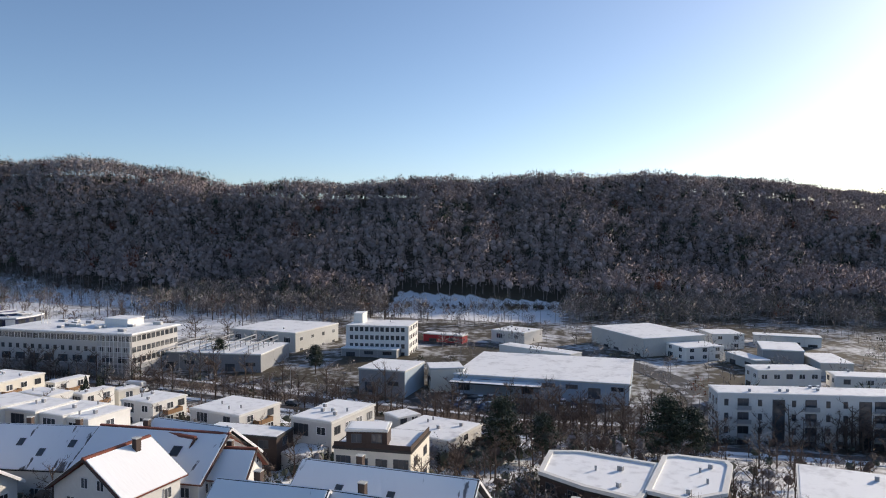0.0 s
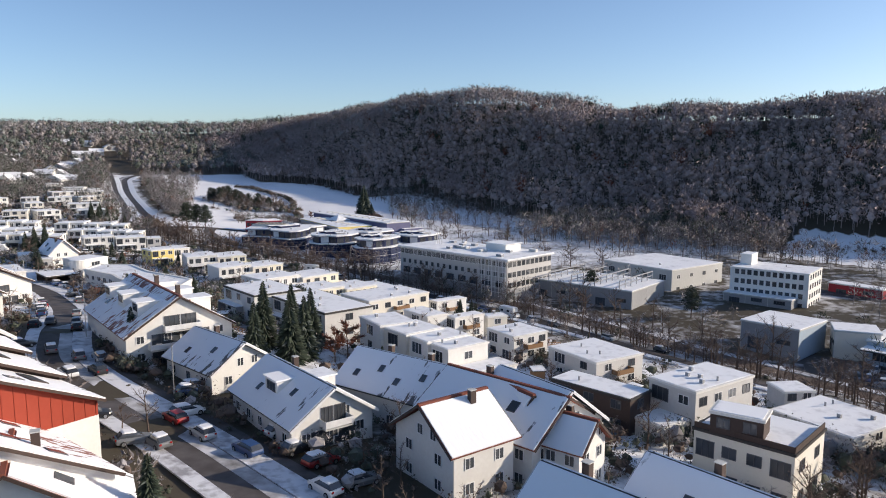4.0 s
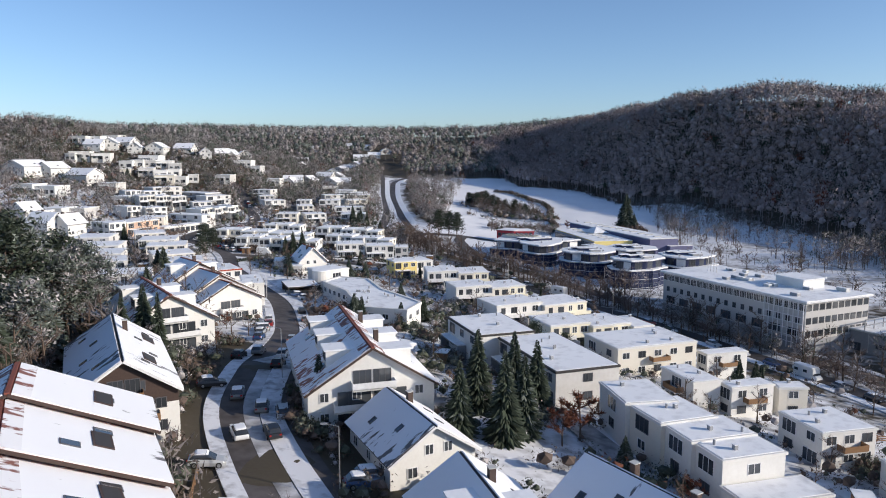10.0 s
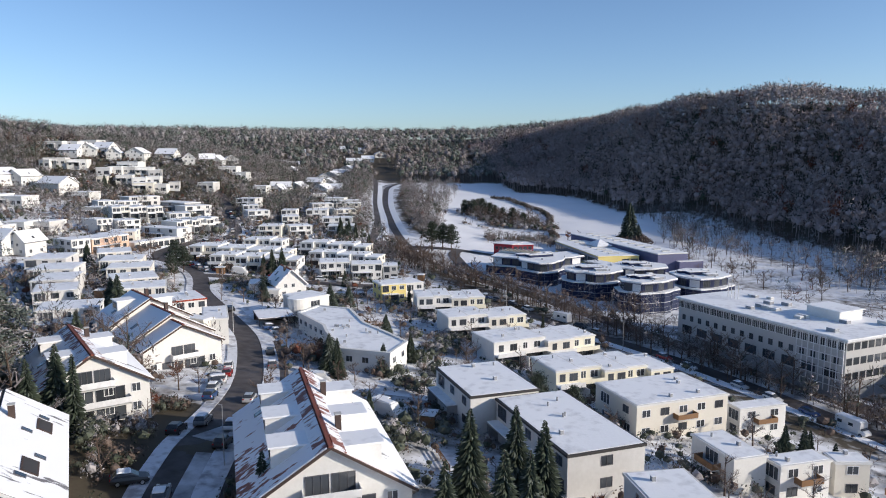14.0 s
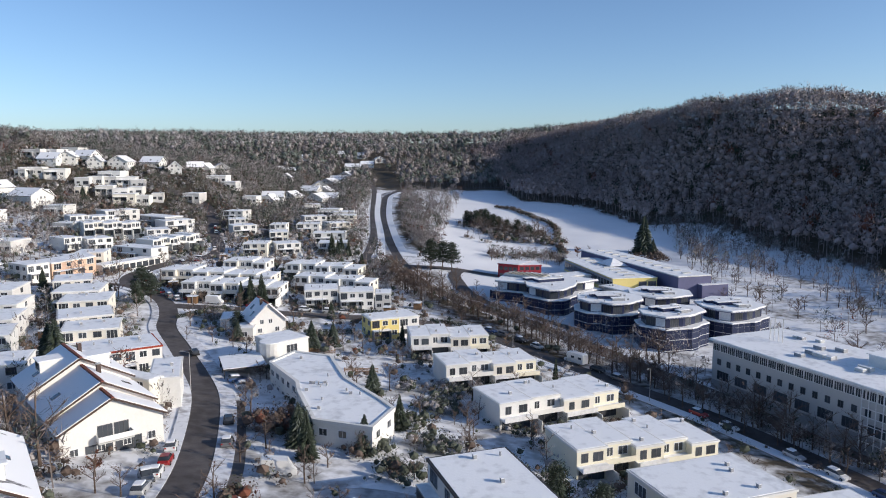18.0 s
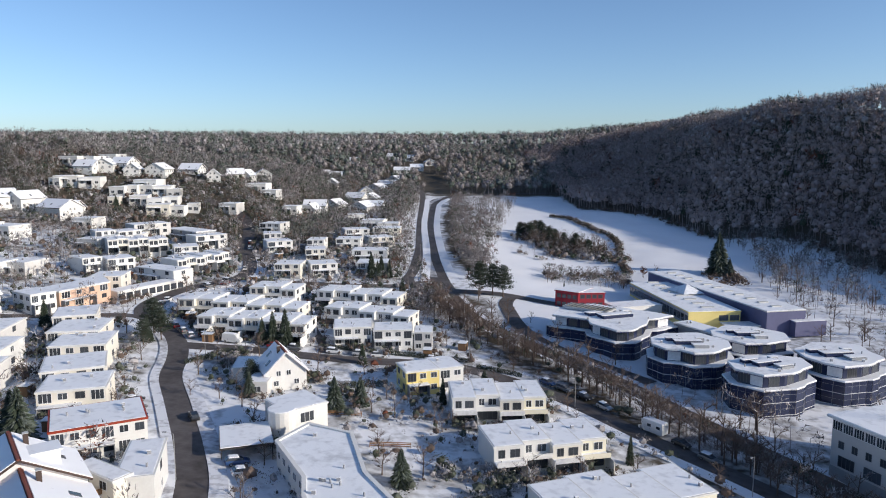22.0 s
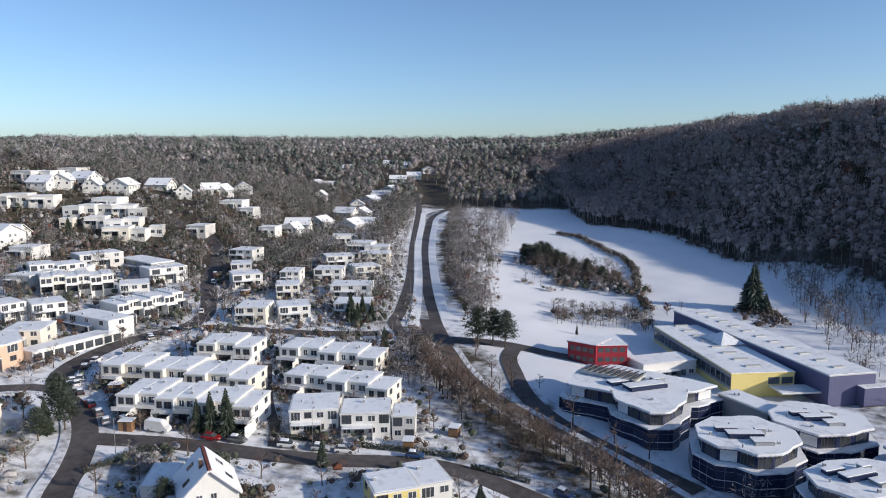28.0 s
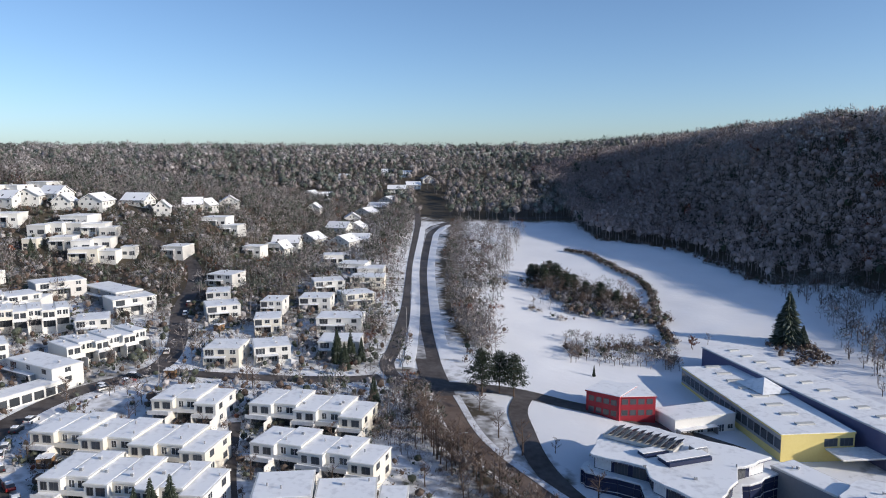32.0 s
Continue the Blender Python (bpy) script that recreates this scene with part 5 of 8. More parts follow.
    if solar:
        a = radians(-33)
        rows = 9
        for j in range(rows):
            for i in range(3):
                c = Vector((34.5 - cx, 320.5 - cy)) + Vector((math.cos(a), math.sin(a))) * (j * 1.7 - 5.0) + Vector((-math.sin(a), math.cos(a))) * (i * 2.2 - 2.0)
                pn = boxes("solar_panel", [(-0.75, 0.75, -1.05, 1.05, -0.04, 0.04)], M_SOLAR, ob)
                pn.matrix_basis = pose(c.x, c.y, h + 1.2, 0, -24, -33)
        fr = boxes("solar_rack", [(-8.0, 8.0, -3.2, 3.2, 0, 0.75)], M_LGREY, ob)
        fr.matrix_basis = pose(34.5 - cx + 1, 320.5 - cy - .4, h, 0, 0, -33)
    return ob

# ---- houses ----
# houses by the garden lane
flat_house(20.4, 126.8, -71, 22.5, 11.5, 11.7, 6.0, front=5, left=0, right=1, vents=5, dark=True)
flat_house(10.1, 144.5, -71, 16.4, 11.7, 12.2, 6.0, front=3, right=1, vents=3, dark=True)
# white stepped row
flat_house(28.8, 104.7, -81, 9.4, 7.5, 11.9, 6.0, front=1, right=0, vents=1)
flat_house(31.4, 98.1, -72, 8.3, 8.4, 11.6, 6.0, front=1, right=0, vents=2)
flat_house(34.4, 92.1, -74, 6.4, 9.2, 11.3, 6.0, front=1, right=0, vents=2)
flat_house(36.2, 87.2, -74, 6.0, 8.7, 11.0, 6.2, front=1, right=1, vents=2)
flat_house(38.6, 81.9, -75, 4.9, 10.9, 8.0, 3.0, front=0, right=0, vents=0, storeys=1)
# houses with terraces near the side street
flat_house(43.5, 156.4, -71, 13.4, 19.3, 6.3, 6.4, front=2, right=5, vents=4, balcony=True)
flat_house(61.6, 156.3, -74, 3.5, 10.1, 3.3, 5.6, front=1, right=2, vents=0, balcony=True)
flat_house(45.2, 129.3, -74, 9.7, 5.5, 6.8, 5.6, front=1, right=0, vents=2, balcony=True)
flat_house(54.1, 126.5, -75, 3.6, 8.5, 5.9, 5.6, front=1, right=2, vents=2, balcony=True)
flat_house(63.6, 130.3, -91, 3.6, 5.1, 4.3, 5.6, front=0, right=1, vents=1)
flat_house(58.2, 107.8, -77, 9.1, 9.1, 6.4, 5.6, front=2, right=3, vents=3, balcony=True)
flat_house(65.5, 89.3, -79, 13.1, 11.9, 6.1, 5.6, front=2, right=2, vents=3, balcony=True)
flat_house(50.1, 64.5, -66, 13.9, 5.8, 8.9, 5.6, wall=M_BROWN, front=3, right=1, vents=1, dark=True)
flat_house(64.1, 58.5, -77, 8.2, 13.7, 10.3, 6.5, front=2, right=4, vents=5)
flat_house(90.5, 66.1, -105, 5.3, 5.5, 3.1, 5.0, front=0, right=2, vents=0)
flat_house(81.1, 49.3, -81, 12.7, 12.7, 5.1, 4.8, front=1, right=1, vents=4)
flat_house(55.8, 56.0, -78, 5.4, 7.3, 6.0, 3.0, front=0, right=2, vents=1, storeys=1, garage=True)
flat_house(54.9, 38.0, -65, 11.4, 10.3, 11.2, 7.2, wall=M_CREAM, front=4, right=2, vents=0, dark=True, terrace_roof=True)
flat_house(51.6, 37.7, -55, 5.8, 4.1, 13.9, 9.6, wall=M_BROWN, front=2, right=0, vents=0, storeys=1, below=2.6)
poly_house([(66.3, 16.3), (68.8, 12.9), (70.3, 2.1), (60.5, -0.4), (56.9, -0.7), (56.7, 6.1), (58.0, 13.1)], 10.5, 6.0, wall=M_BROWN)
poly_house([(73.4, 2.6), (75.0, 1.4), (76.5, -4.8), (75.1, -5.8), (64.6, -8.3), (59.8, -5.5), (59.7, -0.7)], 10.7, 6.5, wall=M_BROWN)
flat_house(77.7, -26.7, -167, 20.0, 26.0, 10.0, 7.0, wall=M_BROWN, front=3, vents=3, right=3)
# gabled houses beside the street
gable_house(21.5, 21.2, -67, 10.7, 11.5, 17.5, 4.8, 9.2, roofwin=5)
gable_house(26.2, 11.4, -72, 11.9, 11.5, 17.1, 4.6, 9.0, roofwin=5, chimney=1)
gable_house(33.3, 17.0, -71, 18.9, 11.5, 16.7, 5.0, 9.4, roofwin=6)
gable_house(37.9, -5.7, -70, 14.2, 11.5, 16.1, 4.2, 8.6, roofwin=3, chimney=2)
gable_house(27.6, 51.0, -64, 17.3, 12.5, 16.2, 5.7, 9.6, roofwin=2, tile=True, balcony=True)
gable_house(18.4, 44.9, -164, 8.1, 10.5, 17.3, 5.8, 9.4, roofwin=0, tile=True, chimney=1)
gable_house(30.6, 49.2, -75, 11.4, 11.5, 16.7, 6.0, 10.4, roofwin=1, chimney=0, tile=False, balcony=True)
gable_house(27.7, 49.8, -78, 7.5, 7.0, 15.9, 5.2, 9.2, roofwin=1, chimney=0, tile=True, balcony=True)
gable_house(31.3, 41.1, -60, 4.6, 6.0, 14.8, 5.6, 8.2, roofwin=0, tile=True)
gable_house(19.9, 67.2, -58, 15.9, 10.5, 15.6, 4.8, 8.6, roofwin=4, patchy=True, chimney=2)
gable_house(5.2, 65.4, -73, 17.4, 11.0, 15.8, 3.3, 7.0, chimney=1, balcony=True, dormers=1)
gable_house(-3.2, 87.4, -64, 13.5, 10.5, 15.9, 3.1, 6.6, patchy=True)
gable_house(-12.4, 109.2, -73, 26.3, 17.0, 20.5, 5.1, 10.5, patchy=True, roofwin=3, chimney=2, balcony=True, tile=True, dormers=3)
# large gabled houses west of the street
gable_house(-51.1, 132.2, -55, 20.0, 14.6, 22.0, 5.3, 9.8, patchy=True, dormers=2, roofwin=1, chimney=1, balcony=True, tile=True)
gable_house(-60.5, 177.0, -49, 10.5, 16.0, 20.0, 6.4, 11.0, roofwin=1, chimney=1, tile=True, dormers=1)
gable_house(-53.2, 168.8, -49, 11.0, 15.6, 18.6, 5.4, 9.8, roofwin=1, chimney=1, tile=True, balcony=True)
gable_house(-48.0, 162.6, -49, 5.6, 15.0, 17.4, 4.9, 8.8, roofwin=0, chimney=0, tile=True, balcony=True)
gable_house(-42.0, 96.6, -63, 26.0, 11.8, 22.2, 5.9, 9.9, wall=M_BROWN, patchy=True, roofwin=4, balcony=True, plinth=True, loggia=2)
# courtyard and flat houses at the bend
poly_house([(-33.3, 206.0), (-29.7, 214.4), (-20.8, 210.6), (-15.5, 194.9), (-7.1, 182.0), (-4.6, 177.5), (-7.6, 168.6), (-17.9, 172.2), (-23.2, 186.4), (-24.8, 192.4)], 9.3, 6.3, vents=14)
TOWER_HOUSE = flat_house(-34.5, 223.0, 43, 9.0, 9.1, 10.8, 6.6, wall=M_WHITE, front=1, right=1, vents=0)
_ring = [(-4.2 + 2.7 * math.cos(k * math.pi / 10), -2.4 + 2.7 * math.sin(k * math.pi / 10)) for k in range(20)]
part("round_tower", *poly_parts(_ring, -3, 6.3, 0, 0), M_WHITE, TOWER_HOUSE, "round white stair tower")
part("tower_fascia", *poly_parts(grow(_ring, 0.15), 6.3, 6.62, 0, 0), M_WHITE, TOWER_HOUSE)
part("tower_snow", *poly_parts(_ring, 6.62, 6.78, 0, 0), M_ROOFSNOW, TOWER_HOUSE)
carport(-41.0, 212.2, 22, 9.4, 10.9, 8.0, 2.9)
gable_house(-45.7, 250.3, 119, 9.9, 9.5, 14.0, 4.2, 8.8, roofwin=2, tile=True, chimney=1, white_verge=True)
flat_house(-48.6, 243.7, 4, 4.6, 7.0, 8.6, 3.2, front=1, vents=0, storeys=1)
flat_house(-55.7, 254.3, 11, 5.2, 9.6, 8.9, 2.8, front=0, vents=0, storeys=1, garage=True)
flat_house(-65.9, 206.6, 32, 15.3, 11.9, 13.4, 5.8, front=6, right=2, vents=6, redtrim=True)
flat_house(-49.3, 189.9, 18, 5.4, 14.0, 13.2, 6.0, front=0, right=1, vents=2)
flat_house(-52.7, 184.7, -28, 9.8, 2.6, 13.5, 5.6, front=2, right=0, vents=0, balcony=True)
# terraces along the side street
flat_house(-13.8, 256.0, 24, 8.2, 8.5, 8.4, 5.7, wall=M_YELLOW, front=3, left=2, vents=1)
flat_house(-7.7, 260.7, 25, 6.3, 10.0, 8.0, 5.7, front=2, vents=1)
terrace(M_WHITE, 5.2, 244.8, 8, 20.8, 12.4, 6.7, 5.7, 4, pale=1)
terrace(M_WHITE, 14.0, 222.4, 17, 22.9, 10.6, 5.9, 5.7, 4, pale=1)
terrace(M_WHITE, 25.8, 200.8, 24, 29.4, 13.4, 5.2, 5.7, 4, pale=1)
terrace(M_PALEYEL, 37.2, 178.1, 19, 28.3, 11.3, 5.0, 5.7, 5, pale=2)
# terraces in the middle
flat_house(-36.5, 290.4, 11, 10.8, 11.2, 10.3, 5.5, front=4, left=1, vents=2)
flat_house(-24.7, 290.7, 8, 11.1, 9.9, 9.5, 5.5, front=4, vents=2)
flat_house(-15.8, 290.6, 4, 5.2, 7.9, 8.8, 5.5, front=2, right=1, vents=1)
terrace(M_WHITE, -34.0, 309.9, -13, 28.4, 9.8, 10.4, 5.5, 5, vents=1)
terrace(M_WHITE, -41.2, 331.9, -9, 28.8, 11.4, 11.7, 5.5, 5, vents=1)
terrace(M_WHITE, -64.1, 289.1, -3, 31.8, 12.6, 12.4, 5.5, 7, vents=1)
terrace(M_CREAM, -74.4, 307.1, -5, 39.5, 13.4, 13.2, 5.5, 7, vents=1)
terrace(M_WHITE, -70.7, 330.4, -3, 16.1, 14.9, 13.7, 5.5, 3, vents=1)
# stepped rows west of the bend
flat_house(-109.9, 273.6, 25, 10.5, 13.0, 16.5, 5.4, wall=M_CREAM, front=4, right=1, vents=2)
flat_house(-101.5, 261.4, 15, 12.4, 13.5, 15.6, 5.4, wall=M_CREAM, front=4, right=1, vents=2)
flat_house(-94.6, 251.0, 17, 12.6, 13.0, 14.9, 5.4, wall=M_CREAM, front=4, right=1, vents=2)
flat_house(-87.1, 234.7, 28, 12.5, 12.9, 14.2, 5.4, wall=M_CREAM, front=4, right=1, vents=2)
flat_house(-79.9, 223.4, 21, 12.5, 11.4, 13.6, 5.4, wall=M_CREAM, front=4, right=1, vents=2)
flat_house(-120.1, 252.8, 12, 11.7, 14.3, 17.4, 5.4, front=3, right=1, vents=1)
flat_house(-110.9, 238.5, 13, 12.0, 13.9, 16.4, 5.4, front=3, right=1, vents=1)
flat_house(-103.3, 224.1, 16, 10.5, 14.1, 15.8, 5.4, front=3, right=1, vents=1)
flat_house(-95.4, 208.6, 24, 10.0, 12.1, 15.7, 5.4, front=3, right=1, vents=1)
flat_house(-80.6, 186.5, 19, 12.5, 10.5, 15.8, 5.4, front=3, right=1, vents=1)
# red gabled row in the foreground
gable_house(-28.9, 49.6, -58, 8.9, 17.5, 24.6, 8.0, 12.6, wall=M_RED, tile=True, patchy=True, off=2.6, roofwin=2, plinth=True, loggia=1, chimney=0)
gable_house(-33.7, 58.3, -61, 11.0, 17.5, 25.3, 8.4, 13.0, wall=M_BROWN, tile=True, patchy=True, off=2.6, roofwin=2, plinth=True, loggia=1, chimney=0)
gable_house(-37.8, 67.2, -64, 8.6, 17.5, 25.8, 8.9, 13.4, wall=M_BROWN, tile=True, patchy=True, off=2.6, roofwin=1, plinth=True, loggia=1, chimney=0)
gable_house(-27.6, 38.0, -60, 12.6, 17.5, 23.9, 4.5, 10.5, tile=True, bare=True, off=2.6, roofwin=5)
gable_house(-22.0, 36.4, -84, 8.1, 13.0, 20.8, 4.0, 9.0, tile=True, roofwin=2, off=1.5)
# houses on the north-western slope
flat_house(-110.3, 453.7, -9, 11.4, 11.5, 23.3, 5.0, front=3, vents=2, right=1)
flat_house(-102.9, 426.4, 19, 8.3, 11.5, 21.2, 5.0, front=3, vents=2, right=1)
flat_house(-95.3, 410.0, 28, 11.5, 11.5, 19.6, 5.0, front=3, vents=2, right=1)
flat_house(-80.1, 423.5, 4, 8.0, 11.5, 18.8, 5.0, front=3, vents=2, right=1)
flat_house(-75.6, 401.5, 15, 8.7, 11.5, 17.3, 5.0, front=3, vents=2, right=1)
flat_house(-77.8, 369.3, 4, 10.3, 11.5, 15.7, 5.0, front=3, vents=2, right=1)
flat_house(-52.3, 411.4, 4, 15.9, 11.5, 15.7, 5.0, front=3, vents=2, right=1)
flat_house(-46.7, 386.1, 4, 13.0, 11.5, 14.0, 5.0, front=3, vents=2, right=1)
flat_house(-66.8, 434.2, 4, 11.8, 11.5, 18.1, 5.0, front=3, vents=2, right=1)
flat_house(-54.0, 446.7, 31, 12.2, 11.5, 17.4, 5.0, front=3, vents=2, right=1)
flat_house(-69.3, 462.5, 22, 12.9, 11.5, 19.6, 5.0, front=3, vents=2, right=1)
flat_house(-54.8, 479.0, 4, 15.0, 11.5, 18.7, 5.0, front=3, vents=2, right=1)
flat_house(-165.8, 387.1, 40, 8.0, 11.5, 26.2, 5.0, front=3, vents=2, right=1)
flat_house(-158.8, 392.1, 53, 10.3, 11.5, 25.6, 5.0, front=3, vents=2, right=1)
flat_house(-157.9, 412.2, 47, 16.7, 11.5, 26.8, 5.0, front=3, vents=2, right=1)
flat_house(-127.6, 406.5, 46, 14.8, 11.5, 22.4, 5.0, front=3, vents=2, right=1)
flat_house(-126.4, 381.1, 28, 9.8, 11.5, 20.6, 5.0, front=3, vents=2, right=1)
flat_house(-148.4, 343.0, 57, 7.4, 11.5, 21.1, 5.0, front=3, vents=2, right=1)
flat_house(-138.9, 349.0, 42, 9.8, 11.5, 20.2, 5.0, front=3, vents=2, right=1)
flat_house(-129.2, 325.8, 12, 10.4, 11.5, 17.7, 5.0, front=3, vents=2, right=1)
flat_house(-118.3, 343.5, -26, 21.2, 8.6, 17.2, 5.0, front=3, vents=2, right=1)
flat_house(-65.9, 374.5, 22, 10.7, 11.5, 15.1, 5.0, front=3, vents=2, right=1)
flat_house(-139.2, 416.1, -35, 25.7, 10.0, 23.6, 5.0, wall=M_GREY, front=3, vents=1)
terrace(M_WHITE, -114.6, 363.6, 57, 24.4, 15.0, 18.9, 5.4, 6)
terrace(M_WHITE, -146.1, 377.7, 35, 23.4, 23.3, 23.9, 5.4, 6)
flat_house(-116.5, 325.7, 66, 27.6, 6.5, 14.1, 3.0, front=9, vents=0, storeys=1, garage=True)
flat_house(-128.0, 312.2, 40, 9.0, 12.0, 17.9, 5.6, wall=M_ORANGE, front=3, left=2, vents=1)
flat_house(-128.2, 301.9, 70, 18.3, 11.0, 18.1, 5.6, wall=M_ORANGE, front=4, vents=1)
flat_house(-131.8, 288.2, 59, 7.3, 11.0, 18.8, 5.6, front=3, left=3, vents=1)
gable_house(-235.3, 497.2, -5, 12.0, 10.2, 55.3, 3.0, 6.6, roofwin=1)
gable_house(-228.5, 504.9, 103, 13.7, 11.7, 56.2, 3.0, 6.6, roofwin=1)
gable_house(-221.0, 512.6, -14, 13.0, 11.1, 56.9, 3.0, 6.6, roofwin=1)
gable_house(-211.8, 505.3, 103, 10.3, 8.8, 53.5, 3.0, 6.6, roofwin=1)
gable_house(-199.2, 512.3, 94, 14.2, 12.1, 53.3, 3.0, 6.6, roofwin=1)
gable_house(-184.5, 526.2, -5, 12.8, 10.8, 52.8, 3.0, 6.6, roofwin=1)
gable_house(-167.8, 518.0, 112, 9.4, 8.0, 49.7, 3.0, 6.6, roofwin=1)
gable_house(-165.0, 548.1, 22, 10.1, 8.6, 49.3, 3.0, 6.6, roofwin=1)
gable_house(-159.5, 554.0, 85, 10.2, 8.7, 48.4, 3.0, 6.6, roofwin=1)
gable_house(-161.1, 592.3, 112, 13.3, 11.3, 48.0, 3.0, 6.6, roofwin=1)
gable_house(-208.2, 431.3, -5, 11.9, 10.1, 36.0, 3.0, 6.6, roofwin=1)
gable_house(-110.7, 542.4, 4, 13.9, 11.8, 29.4, 3.0, 6.6, roofwin=1)
gable_house(-103.9, 568.8, 76, 13.3, 11.3, 28.3, 3.0, 6.6, roofwin=1)
gable_house(-160.3, 780.3, 85, 16.6, 14.1, 42.6, 3.0, 6.6, roofwin=1)
gable_house(-148.8, 780.5, 22, 14.5, 12.3, 41.1, 3.0, 6.6, roofwin=1)
gable_house(-131.9, 682.5, 94, 11.4, 9.7, 37.9, 3.0, 6.6, roofwin=1)
gable_house(-99.6, 622.0, -14, 14.1, 12.0, 29.7, 3.0, 6.6, roofwin=1)
gable_house(-90.2, 630.7, 85, 13.5, 11.5, 29.0, 3.0, 6.6, roofwin=1)
gable_house(-85.8, 573.6, 76, 14.8, 12.6, 26.6, 3.0, 6.6, roofwin=1)
gable_house(-98.7, 712.6, 76, 16.6, 14.1, 32.6, 3.0, 6.6, roofwin=1)
gable_house(-101.6, 672.9, 103, 12.9, 11.0, 31.7, 3.0, 6.6, roofwin=1)
gable_house(-97.0, 759.5, -5, 15.9, 13.6, 33.7, 3.0, 6.6, roofwin=1)
gable_house(-94.6, 801.1, 76, 15.9, 13.5, 36.7, 3.0, 6.6, roofwin=1)
gable_house(-96.1, 862.8, 4, 17.3, 14.7, 44.1, 3.0, 6.6, roofwin=1)
gable_house(-83.3, 887.6, 13, 14.3, 12.2, 46.8, 3.0, 6.6, roofwin=1)
gable_house(-71.8, 923.8, 103, 15.0, 12.7, 52.0, 3.0, 6.6, roofwin=1)
gable_house(-78.6, 585.2, -5, 10.8, 9.2, 26.2, 3.0, 6.6, roofwin=1)
gable_house(-155.4, 895.2, -14, 10.9, 9.3, 54.2, 3.0, 6.6, roofwin=1)
gable_house(-117.5, 948.1, -5, 14.2, 12.0, 58.4, 3.0, 6.6, roofwin=1)
gable_house(-97.6, 944.4, -14, 12.8, 10.9, 56.6, 3.0, 6.6, roofwin=1)
gable_house(-108.6, 525.4, 76, 8.2, 8.0, 28.4, 3.0, 6.6, roofwin=1)
gable_house(-189.4, 767.0, 103, 12.2, 10.4, 45.1, 3.0, 6.6, roofwin=1)
flat_house(-235.2, 477.0, 13, 12.5, 12.0, 46.8, 4.3, front=4, vents=1, storeys=1, balcony=True)
flat_house(-194.7, 490.2, -0, 13.4, 12.0, 44.2, 4.3, front=4, vents=1, storeys=1, balcony=False)
flat_house(-223.0, 480.0, 13, 11.4, 12.0, 45.8, 4.3, front=3, vents=1, storeys=1, balcony=True)
flat_house(-204.1, 474.2, 4, 8.4, 8.8, 40.9, 4.3, front=2, vents=1, storeys=1, balcony=False)
flat_house(-198.7, 478.6, 4, 7.9, 8.3, 41.5, 4.3, front=2, vents=1, storeys=1, balcony=True)
flat_house(-191.7, 481.8, 4, 7.4, 7.8, 41.3, 4.3, front=2, vents=1, storeys=1, balcony=True)
flat_house(-183.8, 484.7, 13, 10.4, 10.9, 40.9, 4.3, front=3, vents=1, storeys=1, balcony=True)
flat_house(-176.8, 483.2, 13, 7.4, 7.8, 39.3, 4.3, front=2, vents=1, storeys=1, balcony=False)
flat_house(-189.2, 467.7, 13, 9.4, 9.8, 36.5, 4.3, front=3, vents=1, storeys=1, balcony=True)
flat_house(-180.2, 467.3, 13, 8.2, 8.6, 35.0, 4.3, front=2, vents=1, storeys=1, balcony=False)
flat_house(-173.7, 472.8, 9, 8.3, 8.8, 35.6, 4.3, front=2, vents=1, storeys=1, balcony=True)
flat_house(-175.2, 461.3, 13, 11.9, 12.0, 32.3, 4.3, front=3, vents=1, storeys=1, balcony=True)
flat_house(-165.3, 462.6, 4, 7.6, 7.9, 31.2, 4.3, front=2, vents=1, storeys=1, balcony=True)
flat_house(-200.2, 461.3, 13, 6.0, 6.3, 36.2, 4.3, front=2, vents=1, storeys=1, balcony=True)
flat_house(-159.8, 468.8, 13, 6.0, 6.3, 32.2, 4.3, front=2, vents=1, storeys=1, balcony=True)
flat_house(-186.4, 411.7, -5, 10.2, 10.7, 29.3, 4.3, front=3, vents=1, storeys=1, balcony=True)
flat_house(-142.1, 478.2, -5, 10.1, 10.6, 31.7, 4.3, front=3, vents=1, storeys=1, balcony=False)
flat_house(-115.8, 505.9, -5, 9.0, 9.5, 28.3, 4.3, front=3, vents=1, storeys=1, balcony=True)
flat_house(-111.5, 524.6, -5, 7.6, 8.0, 27.4, 4.3, front=2, vents=1, storeys=1, balcony=True)
flat_house(-143.3, 528.7, -0, 12.8, 12.0, 40.5, 4.3, front=4, vents=1, storeys=1, balcony=False)
flat_house(-80.9, 523.3, 13, 10.0, 10.5, 22.1, 4.3, front=3, vents=1, storeys=1, balcony=False)
flat_house(-67.1, 509.0, -5, 13.3, 12.0, 20.1, 4.3, front=4, vents=1, storeys=1, balcony=True)
flat_house(-57.5, 502.6, 4, 12.4, 12.0, 18.9, 4.3, front=4, vents=1, storeys=1, balcony=True)
flat_house(-238.3, 472.0, -5, 6.7, 7.1, 45.7, 4.3, front=2, vents=1, storeys=1, balcony=True)
flat_house(-248.5, 505.6, -5, 12.2, 12.0, 57.4, 4.3, front=4, vents=1, storeys=1, balcony=True)
flat_house(-235.5, 526.3, -5, 11.6, 12.0, 58.5, 4.3, front=3, vents=1, storeys=1, balcony=True)
flat_house(-240.5, 510.6, -5, 11.1, 11.7, 57.3, 4.3, front=3, vents=1, storeys=1, balcony=False)
flat_house(-133.9, 524.8, -5, 9.5, 10.0, 36.7, 4.3, front=3, vents=1, storeys=1, balcony=True)
flat_house(-162.3, 388.1, -5, 10.6, 11.2, 24.4, 4.3, front=3, vents=1, storeys=1, balcony=True)
